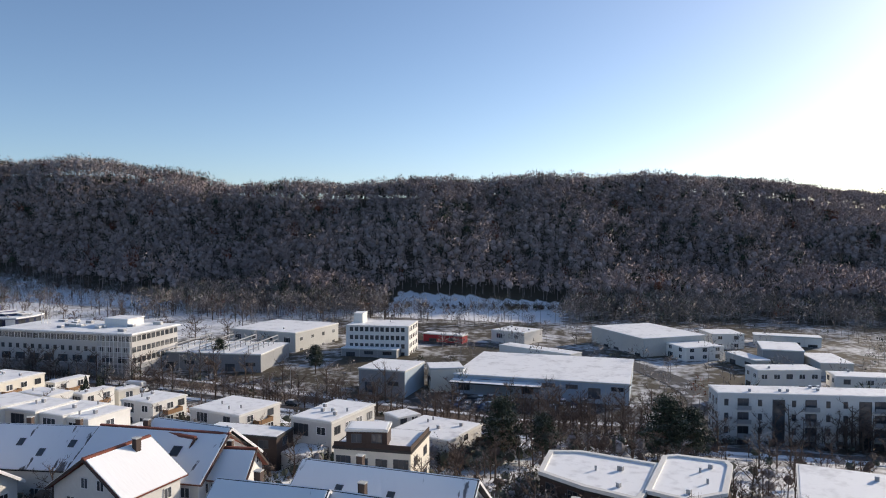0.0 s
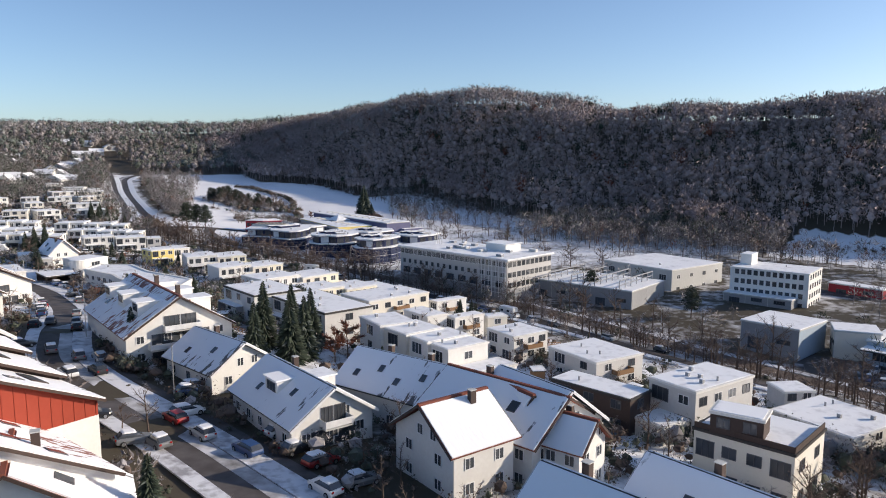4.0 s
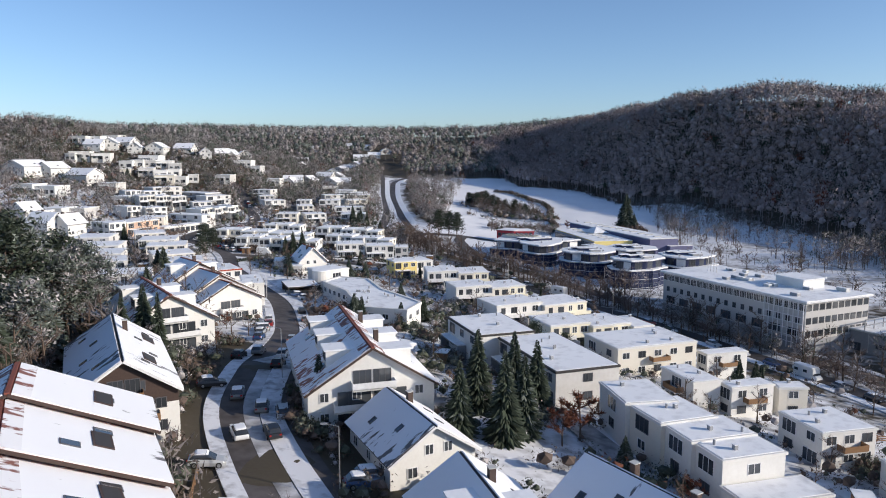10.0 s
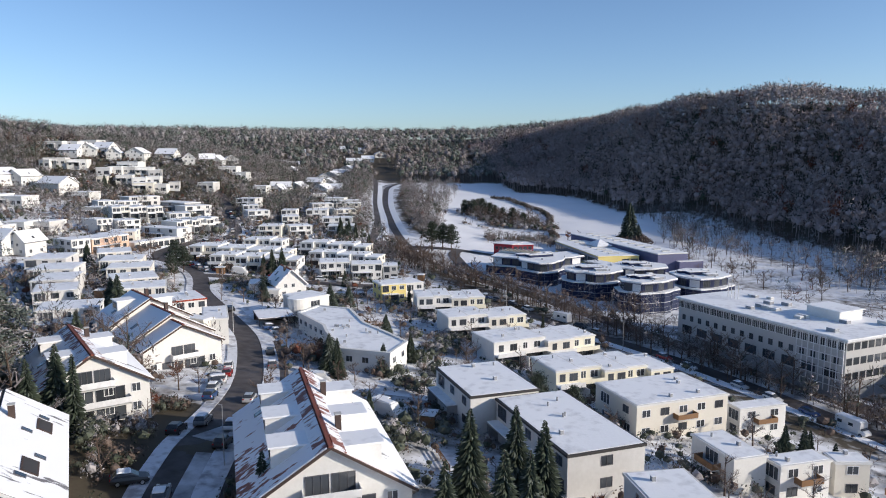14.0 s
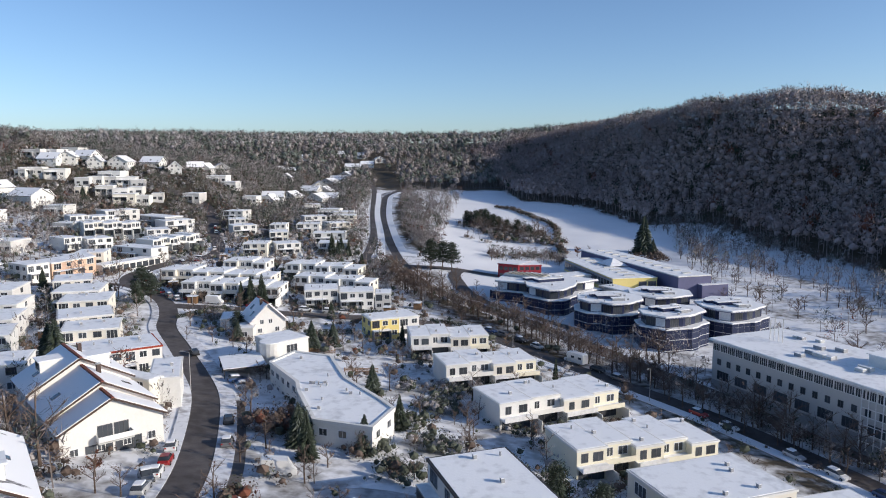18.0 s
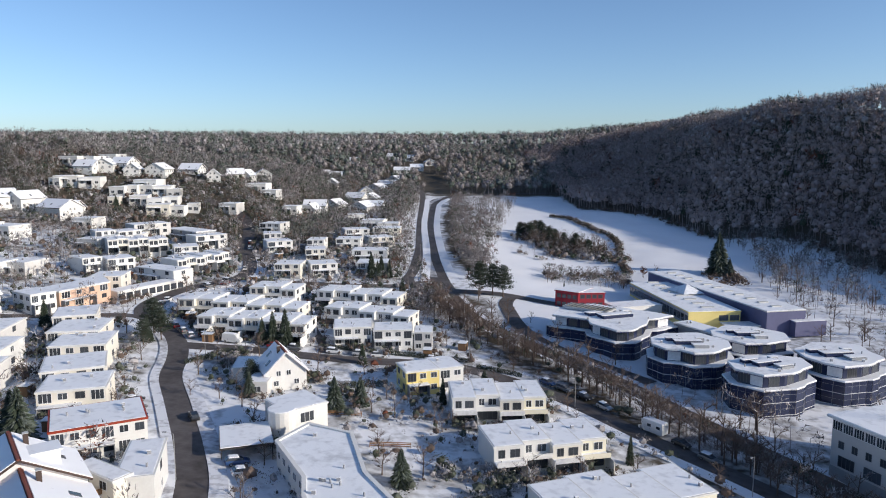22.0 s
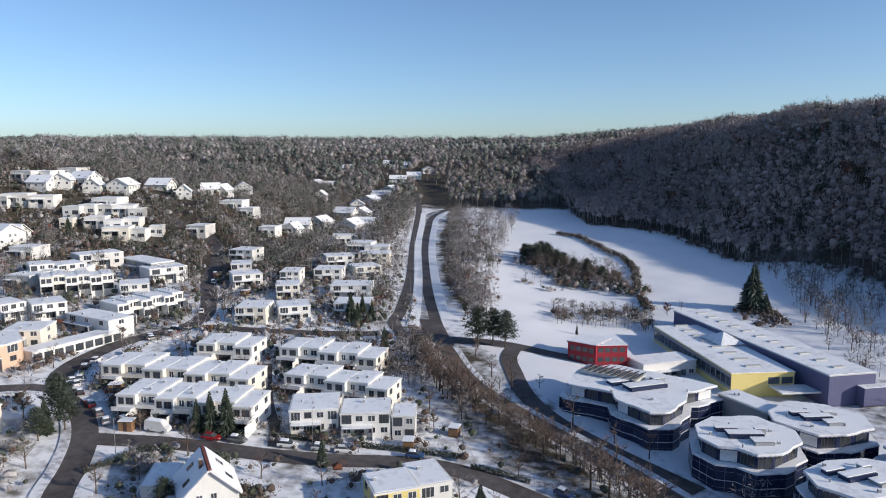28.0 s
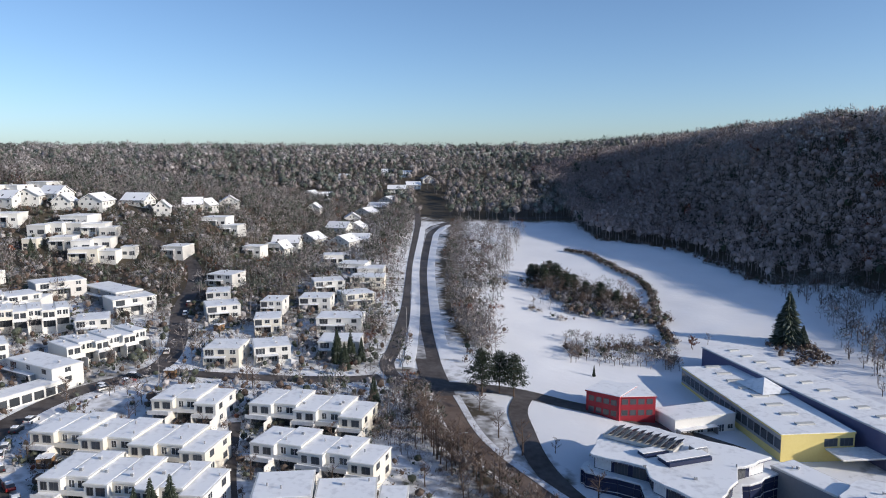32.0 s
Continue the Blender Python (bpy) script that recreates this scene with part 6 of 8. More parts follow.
flat_house(-156.0, 394.2, 13, 10.0, 10.5, 23.9, 4.3, front=3, vents=1, storeys=1, balcony=False)
# houses on the western slope nearer by
gable_house(-239.9, 422.6, 72, 19.4, 16.5, 41.9, 4.9, 8.5, roofwin=1)
gable_house(-228.8, 428.8, 72, 13.8, 11.7, 40.8, 4.9, 8.5, roofwin=1)
gable_house(-206.8, 421.9, -18, 15.5, 13.2, 37.1, 4.9, 8.5, roofwin=1)
gable_house(-173.1, 303.2, 72, 8.3, 8.0, 25.8, 4.9, 8.5, roofwin=1)
gable_house(-150.4, 276.6, -18, 11.3, 9.6, 23.6, 4.9, 8.5, roofwin=1)
gable_house(-142.6, 278.4, 72, 8.9, 8.0, 22.8, 4.9, 8.5, roofwin=1)
flat_house(-205.1, 377.3, -9, 19.1, 12.0, 29.2, 4.3, front=6, vents=1, storeys=1, balcony=True)
flat_house(-212.4, 376.7, -9, 10.4, 10.9, 30.1, 4.3, front=3, vents=1, storeys=1, balcony=False)
flat_house(-172.6, 311.6, -5, 8.5, 9.0, 21.5, 4.3, front=2, vents=1, storeys=1, balcony=True)
flat_house(-172.0, 326.0, -5, 10.5, 11.0, 21.7, 4.3, front=3, vents=1, storeys=1, balcony=True)
flat_house(-165.3, 331.6, -5, 12.2, 12.0, 21.3, 4.3, front=4, vents=1, storeys=1, balcony=False)
flat_house(-164.2, 378.1, -9, 10.4, 11.0, 23.9, 4.3, front=3, vents=1, storeys=1, balcony=True)
flat_house(-160.2, 389.0, -9, 9.0, 9.4, 24.1, 4.3, front=2, vents=1, storeys=1, balcony=True)

# ---- works, offices, school ----
# works and offices across the wide road
long_office(91.6, 208.2, -66, 51.6, 23.4, 9.2, 11.5)
works_hall(119.1, 175.6, -61, 35.9, 10.6, 0.8, 6.5, wall=M_GREY, truss=True)
flat_house(162.5, 193.1, -75, 30.5, 30.0, 3.0, 8.5, wall=M_LGREY, front=4, right=4, vents=1, storeys=2, depthmin=18)
office_block(175.0, 151.6, -61, 23.7, 16.7, 6.3, 12.0)
works_hall(166.4, 148.6, -65, 20.9, 8.4, -1.5, 4.5, wall=M_GREY)
works_hall(134.5, 109.5, -71, 14.4, 15.2, 1.5, 7.0, wall=M_GREY, side=M_BLUE)
works_hall(145.9, 98.4, -134, 8.8, 9.7, 1.0, 6.5, wall=M_CREAM)
works_hall(170.6, 77.3, -68, 49.8, 38.6, -0.5, 4.8, wall=M_BLUE, canopy=True)
works_hall(246.7, 77.5, -122, 35.4, 27.4, 2.0, 9.5, wall=M_LGREY)
flat_house(237.1, 55.3, -126, 12.3, 15.7, 0.0, 7.5, wall=M_WHITE, front=2, right=3, vents=1, storeys=3)
flat_house(268.8, 55.7, -139, 12.9, 12.8, 1.0, 9.0, wall=M_WHITE, front=1, right=2, vents=0, storeys=3)
flat_house(200.0, 17.0, -141, 8.5, 17.9, 2.0, 10.0, wall=M_WHITE, front=2, right=5, vents=2, storeys=3)
apartment_block(155.7, 0.4, -148.0, 8.1, 43.2, 5.5, 13.0)
flat_house(208.7, -2.6, -152, 7.6, 18.0, 1.0, 9.0, wall=M_WHITE, front=2, right=3, vents=1, storeys=3)
works_hall(233.6, 35.9, -131, 17.4, 5.6, -1.5, 5.0, wall=M_LGREY)
works_hall(246.0, 28.6, -160, 18.2, 12.8, 1.0, 8.0, wall=M_GREY)
works_hall(242.3, 13.4, -150, 18.7, 9.8, -1.0, 6.0, wall=M_LGREY)
works_hall(288.9, 36.3, -72, 24.4, 6.8, -1.0, 6.0, wall=M_WHITE)
works_hall(206.7, 146.5, -77, 17.6, 5.2, -1.0, 5.0, wall=M_CRIMSON)
flat_house(226.4, 124.5, -90, 15.9, 13.7, 0.5, 7.0, front=2, vents=3, storeys=2)
flat_house(200.0, 98.1, -94, 30.9, 6.8, -1.0, 5.0, front=0, vents=3, storeys=1)
# school and laboratory blocks
school_hall(76.1, 365.5, 10, 18.8, 56.1, 5.0, 7.2, wall=M_YELLOW)
school_hall(91.7, 372.4, 16, 14.7, 82.4, 6.8, 7.5, wall=M_VIOLET)
red_house(34.7, 358.9, -33, 9.6, 11.0, 8.2, 6.5)
red_house(39.9, 358.4, 8, 10.0, 11.0, 8.0, 6.0)
flat_house(56.4, 355.8, 22, 18.8, 9.7, 3.5, 5.0, front=6, vents=0, storeys=1)
glass_block([(23.1, 313.3), (27.9, 324.9), (37.8, 330.1), (50.0, 322.0), (55.5, 319.0), (61.1, 314.0), (52.3, 308.5), (50.3, 302.0), (43.6, 293.6), (40.0, 293.4), (33.5, 303.0), (33.6, 307.1)], 8.6, 11.0, solar=True)
glass_block([(48.4, 287.8), (53.5, 293.0), (63.8, 293.7), (68.9, 284.9), (68.0, 279.5), (60.4, 273.1), (56.4, 272.4), (53.6, 275.5), (49.9, 276.2), (47.3, 281.1)], 8.2, 11.0)
glass_block([(68.1, 299.4), (75.9, 306.8), (83.3, 304.6), (88.8, 297.2), (87.4, 290.0), (78.4, 286.0), (73.6, 285.2), (70.5, 288.7), (67.1, 293.1)], 7.6, 11.0)
glass_block([(62.7, 266.6), (68.8, 271.4), (76.9, 273.0), (82.4, 270.7), (82.3, 263.9), (73.9, 257.2), (67.7, 255.3), (65.0, 258.0), (62.5, 260.1)], 8.0, 11.0)
glass_block([(84.7, 281.3), (94.3, 289.3), (103.7, 286.7), (104.1, 273.4), (96.4, 267.6), (90.7, 265.6), (87.3, 268.7), (84.6, 273.8)], 7.4, 10.0)
flat_house(68.3, 310.3, -61, 15.5, 6.6, 6.2, 9.0, front=0, vents=2, storeys=2, wall=M_GREY)

# ---- trees and shrubs ----
TAKEN = np.array([(x, y, w, d, math.cos(a), math.sin(a)) for x, y, w, d, a in FOOT])
ROADPTS = np.array([(p.x, p.y, r) for line, r in ((HIGHWAY, 5.4), (STREET, 7.4), (CROSS, 5.0), (WESTROAD, 4.2), ([(-12, 366), (22, 360), (64, 340)], 4.5), ([(12, 366), (10, 340), (19, 307), (46, 274)], 3.5), (BEND, 4.2), ([(-95, 356), (-72, 357), (-45, 362), (-31, 368)], 3.5), ([(-60, 328), (-42, 276)], 2.4), ([(-29, 120), (-20, 140), (-10, 152), (2, 151), (10, 141), (16, 128), (26, 92), (40, 58)], 3.2)) for p in spline(line, 4.0)])


def free(x, y, margin=1.0):
    """Whether a place is clear of houses and roads."""
    if (np.hypot(ROADPTS[:, 0] - x, ROADPTS[:, 1] - y) < ROADPTS[:, 2] - 1.5 + margin).any():
        return False
    dx, dy = x - TAKEN[:, 0], y - TAKEN[:, 1]
    u, v = dx * TAKEN[:, 4] + dy * TAKEN[:, 5], dy * TAKEN[:, 4] - dx * TAKEN[:, 5]
    return not ((np.abs(u) < TAKEN[:, 2] + margin) & (np.abs(v) < TAKEN[:, 3] + margin)).any()


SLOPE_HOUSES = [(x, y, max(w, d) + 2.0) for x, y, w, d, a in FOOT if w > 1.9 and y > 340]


def hides_house(x, y):
    """Whether a tree here would stand between the camera and a slope house."""
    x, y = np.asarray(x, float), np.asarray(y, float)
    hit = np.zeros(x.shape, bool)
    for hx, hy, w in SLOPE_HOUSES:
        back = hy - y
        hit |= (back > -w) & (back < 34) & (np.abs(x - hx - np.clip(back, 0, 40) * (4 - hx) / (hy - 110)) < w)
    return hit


forest("hill_forest", 40, 720, -330, 1000, 6.0, hill_keep, 70, 13, 18, 0.38, "bare winter beech forest covering the steep hill, frosted on top", 3)
# The woods passing True take grey colours that stand in for distance haze.
forest("west_forest", -560, -40, -40, 760, 7.5, west_keep, 50, 8, 14, 0.24, "mixed bare and evergreen wood on the western slope", 4, 40, 0.36, True)
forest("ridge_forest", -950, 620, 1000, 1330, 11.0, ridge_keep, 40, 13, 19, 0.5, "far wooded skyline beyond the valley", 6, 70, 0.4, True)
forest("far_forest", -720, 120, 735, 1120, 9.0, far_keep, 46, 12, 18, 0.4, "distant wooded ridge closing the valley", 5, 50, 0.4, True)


def limb(verts, faces, p, q, r0, r1, n=5):
    d = (q - p).normalized()
    a = d.orthogonal().normalized()
    b = d.cross(a)
    k = len(verts)
    for c, r in ((p, r0), (q, r1)):
        for i in range(n):
            t = 2 * math.pi * i / n
            verts.append(tuple(c + (a * math.cos(t) + b * math.sin(t)) * r))
    for i in range(n):
        faces.append((k + i, k + (i + 1) % n, k + n + (i + 1) % n, k + n + i))


def bare_tree_mesh(seed, h, spread, twigs, tw):
    rng = random.Random(seed)
    v, f = [], []
    tips = []
    p = Vector((0, 0, -0.4))
    q = Vector((rng.uniform(-.2, .2), rng.uniform(-.2, .2), h * 0.38))
    limb(v, f, p, q, h * 0.022, h * 0.014, 6)
    top = q + Vector((rng.uniform(-.4, .4), rng.uniform(-.4, .4), h * 0.42))
    limb(v, f, q, top, h * 0.014, h * 0.004, 5)
    tips += [(q, top)]
    for k in range(8):
        t = k / 8
        s = q.lerp(top, t * 0.8) if k % 2 else p.lerp(q, 0.65 + 0.35 * t)
        a = k * 2.4 + rng.uniform(-.4, .4)
        ln = spread * rng.uniform(0.65, 1.0) * (1 - 0.35 * t)
        e = s + Vector((math.cos(a) * ln, math.sin(a) * ln, ln * rng.uniform(0.55, 1.1)))
        limb(v, f, s, e, h * 0.008, h * 0.003, 4)
        tips.append((s, e))
        for j in range(3):
            s2 = s.lerp(e, 0.35 + 0.2 * j)
            e2 = s2 + Vector((math.cos(a + rng.uniform(-1.3, 1.3)), math.sin(a + rng.uniform(-1.3, 1.3)), rng.uniform(0.3, 1.2))) * ln * 0.45
            limb(v, f, s2, e2, h * 0.004, h * 0.0015, 3)
            tips.append((s2, e2))
    tv, tf = [], []
    for k in range(twigs):
        s, e = tips[k % len(tips)]
        c = s.lerp(e, rng.uniform(0.35, 1.0))
        d = Vector((rng.uniform(-1, 1), rng.uniform(-1, 1), rng.uniform(-0.2, 1.1))).normalized() * spread * rng.uniform(0.16, 0.38)
        w = Vector((rng.uniform(-1, 1), rng.uniform(-1, 1), rng.uniform(-1, 1))).normalized() * tw
        n = len(tv)
        tv += [tuple(c - w), tuple(c + w), tuple(c + d)]
        tf.append((n, n + 1, n + 2))
    return (v, f), (tv, tf)


def conifer_mesh(seed, h, r, tiers, per, snow):
    rng = random.Random(seed)
    v, f = [], []
    limb(v, f, Vector((0, 0, -0.4)), Vector((0, 0, h * 0.97)), h * 0.018, 0.02, 6)
    tv, tf, ti = [], [], []
    for t in range(tiers):
        z = h * (0.06 + 0.92 * t / tiers)
        rad = r * (1 - t / tiers) ** 0.85 + 0.12
        for k in range(per):
            a = rng.uniform(0, 6.28)
            ln = rad * rng.uniform(0.75, 1.15)
            dz = -ln * rng.uniform(0.12, 0.42)
            wd = ln * 0.15
            ca, sa = math.cos(a), math.sin(a)
            n = len(tv)
            zz = z + rng.uniform(-.6, .6) * h / tiers
            tv += [(0.05 * ca, 0.05 * sa, zz), (ca * ln * 0.55 - sa * wd, sa * ln * 0.55 + ca * wd, zz + dz * 0.5 - 0.1), (ca * ln, sa * ln, zz + dz), (ca * ln * 0.55 + sa * wd, sa * ln * 0.55 - ca * wd, zz + dz * 0.5 - 0.1), (ca * ln * 0.5, sa * ln * 0.5, zz + dz * 0.3 + wd * 0.35)]
            m = 1 if rng.random() < snow else 0
            tf += [(n, n + 1, n + 4), (n + 1, n + 2, n + 4), (n + 2, n + 3, n + 4), (n + 3, n, n + 4)]
            ti += [m] * 4
    return (v, f), (tv, tf, ti)


def template(name, label, category, trunk, crown, crown_mats, crown_idx=None, group=""):
    ob = new(name)
    tagged(ob, label, category, group)
    part("trunk", *trunk, M_BARK, ob)
    part("crown", *crown, crown_mats, ob, idx=crown_idx)
    return ob


BARE, PINE = [], []
for _k in range(6):
    _h = (8.5, 10, 7, 11, 6, 9)[_k]
    _t, _c = bare_tree_mesh(20 + _k, _h, _h * 0.30, 420, 0.035)
    BARE.append((template("bare_tree", "leafless deciduous tree with fine twigs in the snow", "tree", _t, _c, [M_TWIG if _k % 3 else M_FROST], None, "leafless trees"), _h))
_t, _c = bare_tree_mesh(41, 8.0, 3.0, 900, 0.09)
RUST = template("russet_tree", "broad tree still holding dry russet leaves", "tree", _t, _c, [M_RUSTLEAF])
for _k in range(5):
    _h = (10, 12, 8, 11, 9)[_k]
    _t, _c = conifer_mesh(60 + _k, _h, _h * (0.24, 0.25, 0.20, 0.34, 0.15)[_k], 34, 24, (0.2, 0.08, 0.1, 0.4, 0.06)[_k])
    PINE.append((template("conifer", "tall dark conifer dusted with snow", "tree", _t, _c[:2], [M_NEEDLE, M_RIMEHAZEGREEN], _c[2], "conifers"), _h))
PLACED = {}


def plant(tpl, x, y, s, turn=None):
    turn = RNG.uniform(0, 360) if turn is None else turn
    m = pose(x, y, gz(x, y) - 0.05, 0, 0, turn) @ Matrix.Scale(s, 4)
    if id(tpl) not in PLACED:
        PLACED[id(tpl)] = tpl
        tpl.matrix_basis = m
        return tpl
    o = copy_thing(tpl, m)
    o.scale = (s, s, s)
    return o


def bare(x, y, h):
    tpl, hh = BARE[RNG.randrange(6)]
    return plant(tpl, x, y, h / hh)


def pine(x, y, h, k=None):
    tpl, hh = PINE[RNG.randrange(5) if k is None else k]
    return plant(tpl, x, y, h / hh)


# conifers in the gardens; some of the dark slope wood are broad pines
BROAD = []
for _x, _y, _h, _k in ((6, 108, 13, 1), (12, 114, 12, 0), (15, 110, 12, 1), (3, 97, 11, 1), (9, 97, 13, 1), (12, 100, 12, 0), (17, 72, 9, 4), (18, 76, 8, 4), (-8, 109, 10, 1), (-16, 99, 9, 1), (-8, 131, 7, 2),
                       (-57, 143, 13, 0), (-9, 104, 9, 2), (-11, 101, 8, 3), (-48.5, 120.5, 12, 1), (-45.5, 119, 11, 4), (-51, 118, 10, 1), (-78, 201, 11, 3), (-30, 237, 8, 3), (-25, 241, 7, 3), (-4, 184, 7, 1), (-76, 200, 12, 3), (-57, 279.6, 10, 1), (-53.5, 279.8, 11, 1), (-60, 279.5, 8, 1), (-89, 271, 8, 1), (54, 132, 7, 1), (56, 134, 9, 1), (59, 134, 9, 1), (61, 136, 8, 2), (64, 134, 7, 1),
                       (-7, 247, 7, 4), (-20, 170, 8, 3), (-9, 170, 7, 3), (20, 150, 8, 3), (-42, 378, 10, 1), (-46, 377, 11, 1), (-39, 380, 8, 2), (-29, 345, 9, 1), (112, 437, 21, 3), (116, 433, 9, 3), (34, 389, 4, 4), (-68, 117, 19, 3), (-72, 126, 17, 3), (-80, 132, 20, 1), (-62, 122, 14, 3), (-66, 106, 15, 3), (-58, 96, 14, 3), (-64, 90, 15, 1), (-60, 112, 12, 3), (-63, 130, 15, 3), (-75, 112, 18, 3), (-70, 136, 16, 1), (-58, 104, 13, 1), (-68, 98, 17, 3), (-56, 84, 13, 3), (-78, 122, 18, 3), (-52, 76, 12, 3), (-58, 70, 14, 1), (-30, 270, 6, 1), (-50, 240, 6, 3), (24, 92, 5, 3)):
    if _x < -51 and 69 < _y < 137 and int(_x * 3 + _y) % 5 in (0, 1, 3):
        BROAD.append((_x, _y, _h))
    else:
        pine(_x, _y, _h, _k)


def pine_mesh(seed, h, r, pads, per):
    """A broad pine: flat pads of needles on rising limbs, wide below and rounded on top."""
    rng = random.Random(seed)
    v, f = [], []
    limb(v, f, Vector((0, 0, -0.4)), Vector((0.2, 0.1, h * 0.92)), h * 0.022, 0.04, 7)
    tv, tf, ti = [], [], []
    for k in range(pads):
        t = (k + 0.5) / pads
        z = h * (0.3 + 0.68 * t) + rng.uniform(-.5, .5)
        rad = r * (0.5 + 0.6 * math.sin(math.pi * min(1, t * 0.8 + 0.12))) * (1.15 - 0.55 * t * t) * rng.uniform(0.7, 1.15)
        a, q = k * 2.4 + rng.uniform(-.4, .4), rad * rng.uniform(0.35, 0.9)
        c = Vector((math.cos(a) * q, math.sin(a) * q, z))
        limb(v, f, Vector((0, 0, z - q * 0.35)), c, 0.07, 0.03, 4)
        sz = r * rng.uniform(0.3, 0.5)
        snowy = rng.random() < 0.4
        for j in range(per):
            o = Vector((rng.gauss(0, .5), rng.gauss(0, .5), rng.gauss(0, .22))) * sz
            d = Vector((rng.uniform(-1, 1), rng.uniform(-1, 1), rng.uniform(-.3, .9))).normalized() * rng.uniform(0.3, 0.6)
            w = Vector((rng.uniform(-1, 1), rng.uniform(-1, 1), rng.uniform(-.6, .6))).normalized() * 0.16
            n = len(tv)
            p = c + o
            tv += [tuple(p - w), tuple(p + w), tuple(p + d)]
            tf.append((n, n + 1, n + 2))
            ti.append(1 if snowy and o.z > 0.05 * sz else 0)
    return (v, f), (tv, tf, ti)


_t, _c = pine_mesh(47, 11.0, 3.1, 62, 70)
_ci = _c[2]
_c = _c[:2]
SCOTS = template("pine_tree", "broad dark pine tree with layered needle pads", "tree", _t, _c, [M_NEEDLE, M_RIMEHAZEGREEN], _ci, "pines")
_t, _c = pine_mesh(52, 11.0, 3.3, 66, 64)
RIMED = template("pine_tree", "broad pine tree grey with rime and snow", "tree", _t, _c[:2], [M_RIMEHAZEGREEN, M_FROST], _c[2], "pines")
for _j, (_x, _y, _h) in enumerate(BROAD):
    plant(RIMED if _j % 3 else SCOTS, _x, _y, _h / 10)
# dark pines by the junction
for _x, _y, _h in ((-1, 360, 13), (4, 363, 12), (8, 361, 12), (20, 527, 9), (26, 525, 10), (32, 520, 12), (36, 505, 11), (40, 512, 9), (23, 533, 8), (44, 498, 9), (50, 492, 10), (30, 540, 9), (56, 484, 8), (26, 516, 10)):
    plant(SCOTS, _x, _y, _h / 11)
for _x, _y, _s in ((20, 101, 1.0), (17, 98, 0.8), (40, 111, 0.45), (117, 18, 1.0), (-44, 150, 0.45), (75, 428, 0.7), (30, 84, 0.5), (-40, 130, 0.5)):
    plant(RUST, _x, _y, _s)
# broad dark trees beside the southern road
for _x, _y, _h in ((85, 37, 11.5), (89, 31, 9), (101, 13, 13), (105, 10, 11), (128, 22, 9), (70, 14, 6), (121, 177, 9), (134, 143, 9), (20, 152, 8), (26, 149, 7), (-20, 172, 6), (-91, 279, 10), (-86, 273, 9), (-88, 267, 7), (-52, 247, 6)):
    plant(SCOTS, _x, _y, _h / 11)
# the row of bare trees between the side street and the wide road
for _p in spline(HIGHWAY, 3.6):
    if -60 < _p.y < 352:
        for _o in (-11.5, -8.6):
            if RNG.random() < 0.5:
                bare(_p.x + _o * 0.85 + RNG.uniform(-1.2, 1.2), _p.y + _o * 0.5 + RNG.uniform(-1.5, 1.5), RNG.uniform(6, 10))
# trees east of the wide road, by the meadow, in the orchards and behind the works
LOOSE = []
for _k in range(430):
    _y = RNG.uniform(394, 690)
    LOOSE.append((float(road_x(_y)) + 14 + RNG.random() ** 1.3 * np.interp(_y, [398, 450, 520, 640], [8, 18, 30, 48]), _y, RNG.uniform(6, 11)))
for _k in range(260):
    _y = RNG.uniform(350, 530)
    LOOSE.append((RNG.uniform(np.interp(_y, [350, 400, 480, 545], [120, 124, 138, 138]), float(wood_x(_y)) + 6), _y, RNG.uniform(5, 9.5)))
for _k in range(70):
    LOOSE.append((28 + 38 * RNG.random(), 404 + 28 * RNG.random(), RNG.uniform(3, 5)))
for _k in range(60):
    LOOSE.append((22 + 46 * RNG.random(), 470 + 60 * RNG.random(), RNG.uniform(4, 7)))
for _k in range(420):
    _y = RNG.uniform(372, 700)
    _x = float(road_x(_y)) - RNG.uniform(9, 30)
    if free(_x, _y, 0.6):
        LOOSE.append((_x, _y, RNG.uniform(3, 9)))
for _k in range(2300):
    _y = RNG.uniform(-120, 335)
    _x = float(foot_x(_y)) + 4 - abs(RNG.gauss(0, 27))
    if free(_x, _y, 3.0) and not snow_field(_x, _y) and _x > float(road_x(_y)) + 30:
        LOOSE.append((_x, _y, RNG.uniform(7, 14)))
for _k in range(420):
    _y = RNG.uniform(-60, 300)
    _x = float(road_x(_y)) + RNG.uniform(10, 190)
    if free(_x, _y, 2.0) and not snow_field(_x, _y) and _x < float(foot_x(_y)):
        LOOSE.append((_x, _y, RNG.uniform(4, 9)))
for _k in range(8600):
    _y = RNG.uniform(340, 740)
    _x = float(road_x(_y)) - RNG.uniform(16, 330)
    if free(_x, _y, 1.5) and RNG.random() < np.interp(_y, [340, 400, 480, 560], [0.3, 0.5, 0.9, 1.0]):
        # kept low where they would hide a slope house from the camera
        LOOSE.append((_x, _y, RNG.uniform(2.0, 4.2) if hides_house(_x, _y) else RNG.uniform(6, 12)))
for _k in range(700):
    _y = RNG.uniform(40, 420)
    _x = float(road_x(_y)) - RNG.uniform(125, 330)
    if free(_x, _y, 1.5):
        LOOSE.append((_x, _y, RNG.uniform(5, 10)))
for _p in spline(HIGHWAY, 2.2):
    if 120 < _p.y < 356:
        for _j in range(2):
            if RNG.random() < 0.75:
                LOOSE.append((_p.x - RNG.uniform(4.8, 9) * 0.85, _p.y - RNG.uniform(4.8, 9) * 0.5, RNG.uniform(3, 7)))
for _k in range(60):
    LOOSE.append((RNG.uniform(-27, -14), RNG.uniform(318, 360), RNG.uniform(3, 7)))
_r = np.random.default_rng(21)
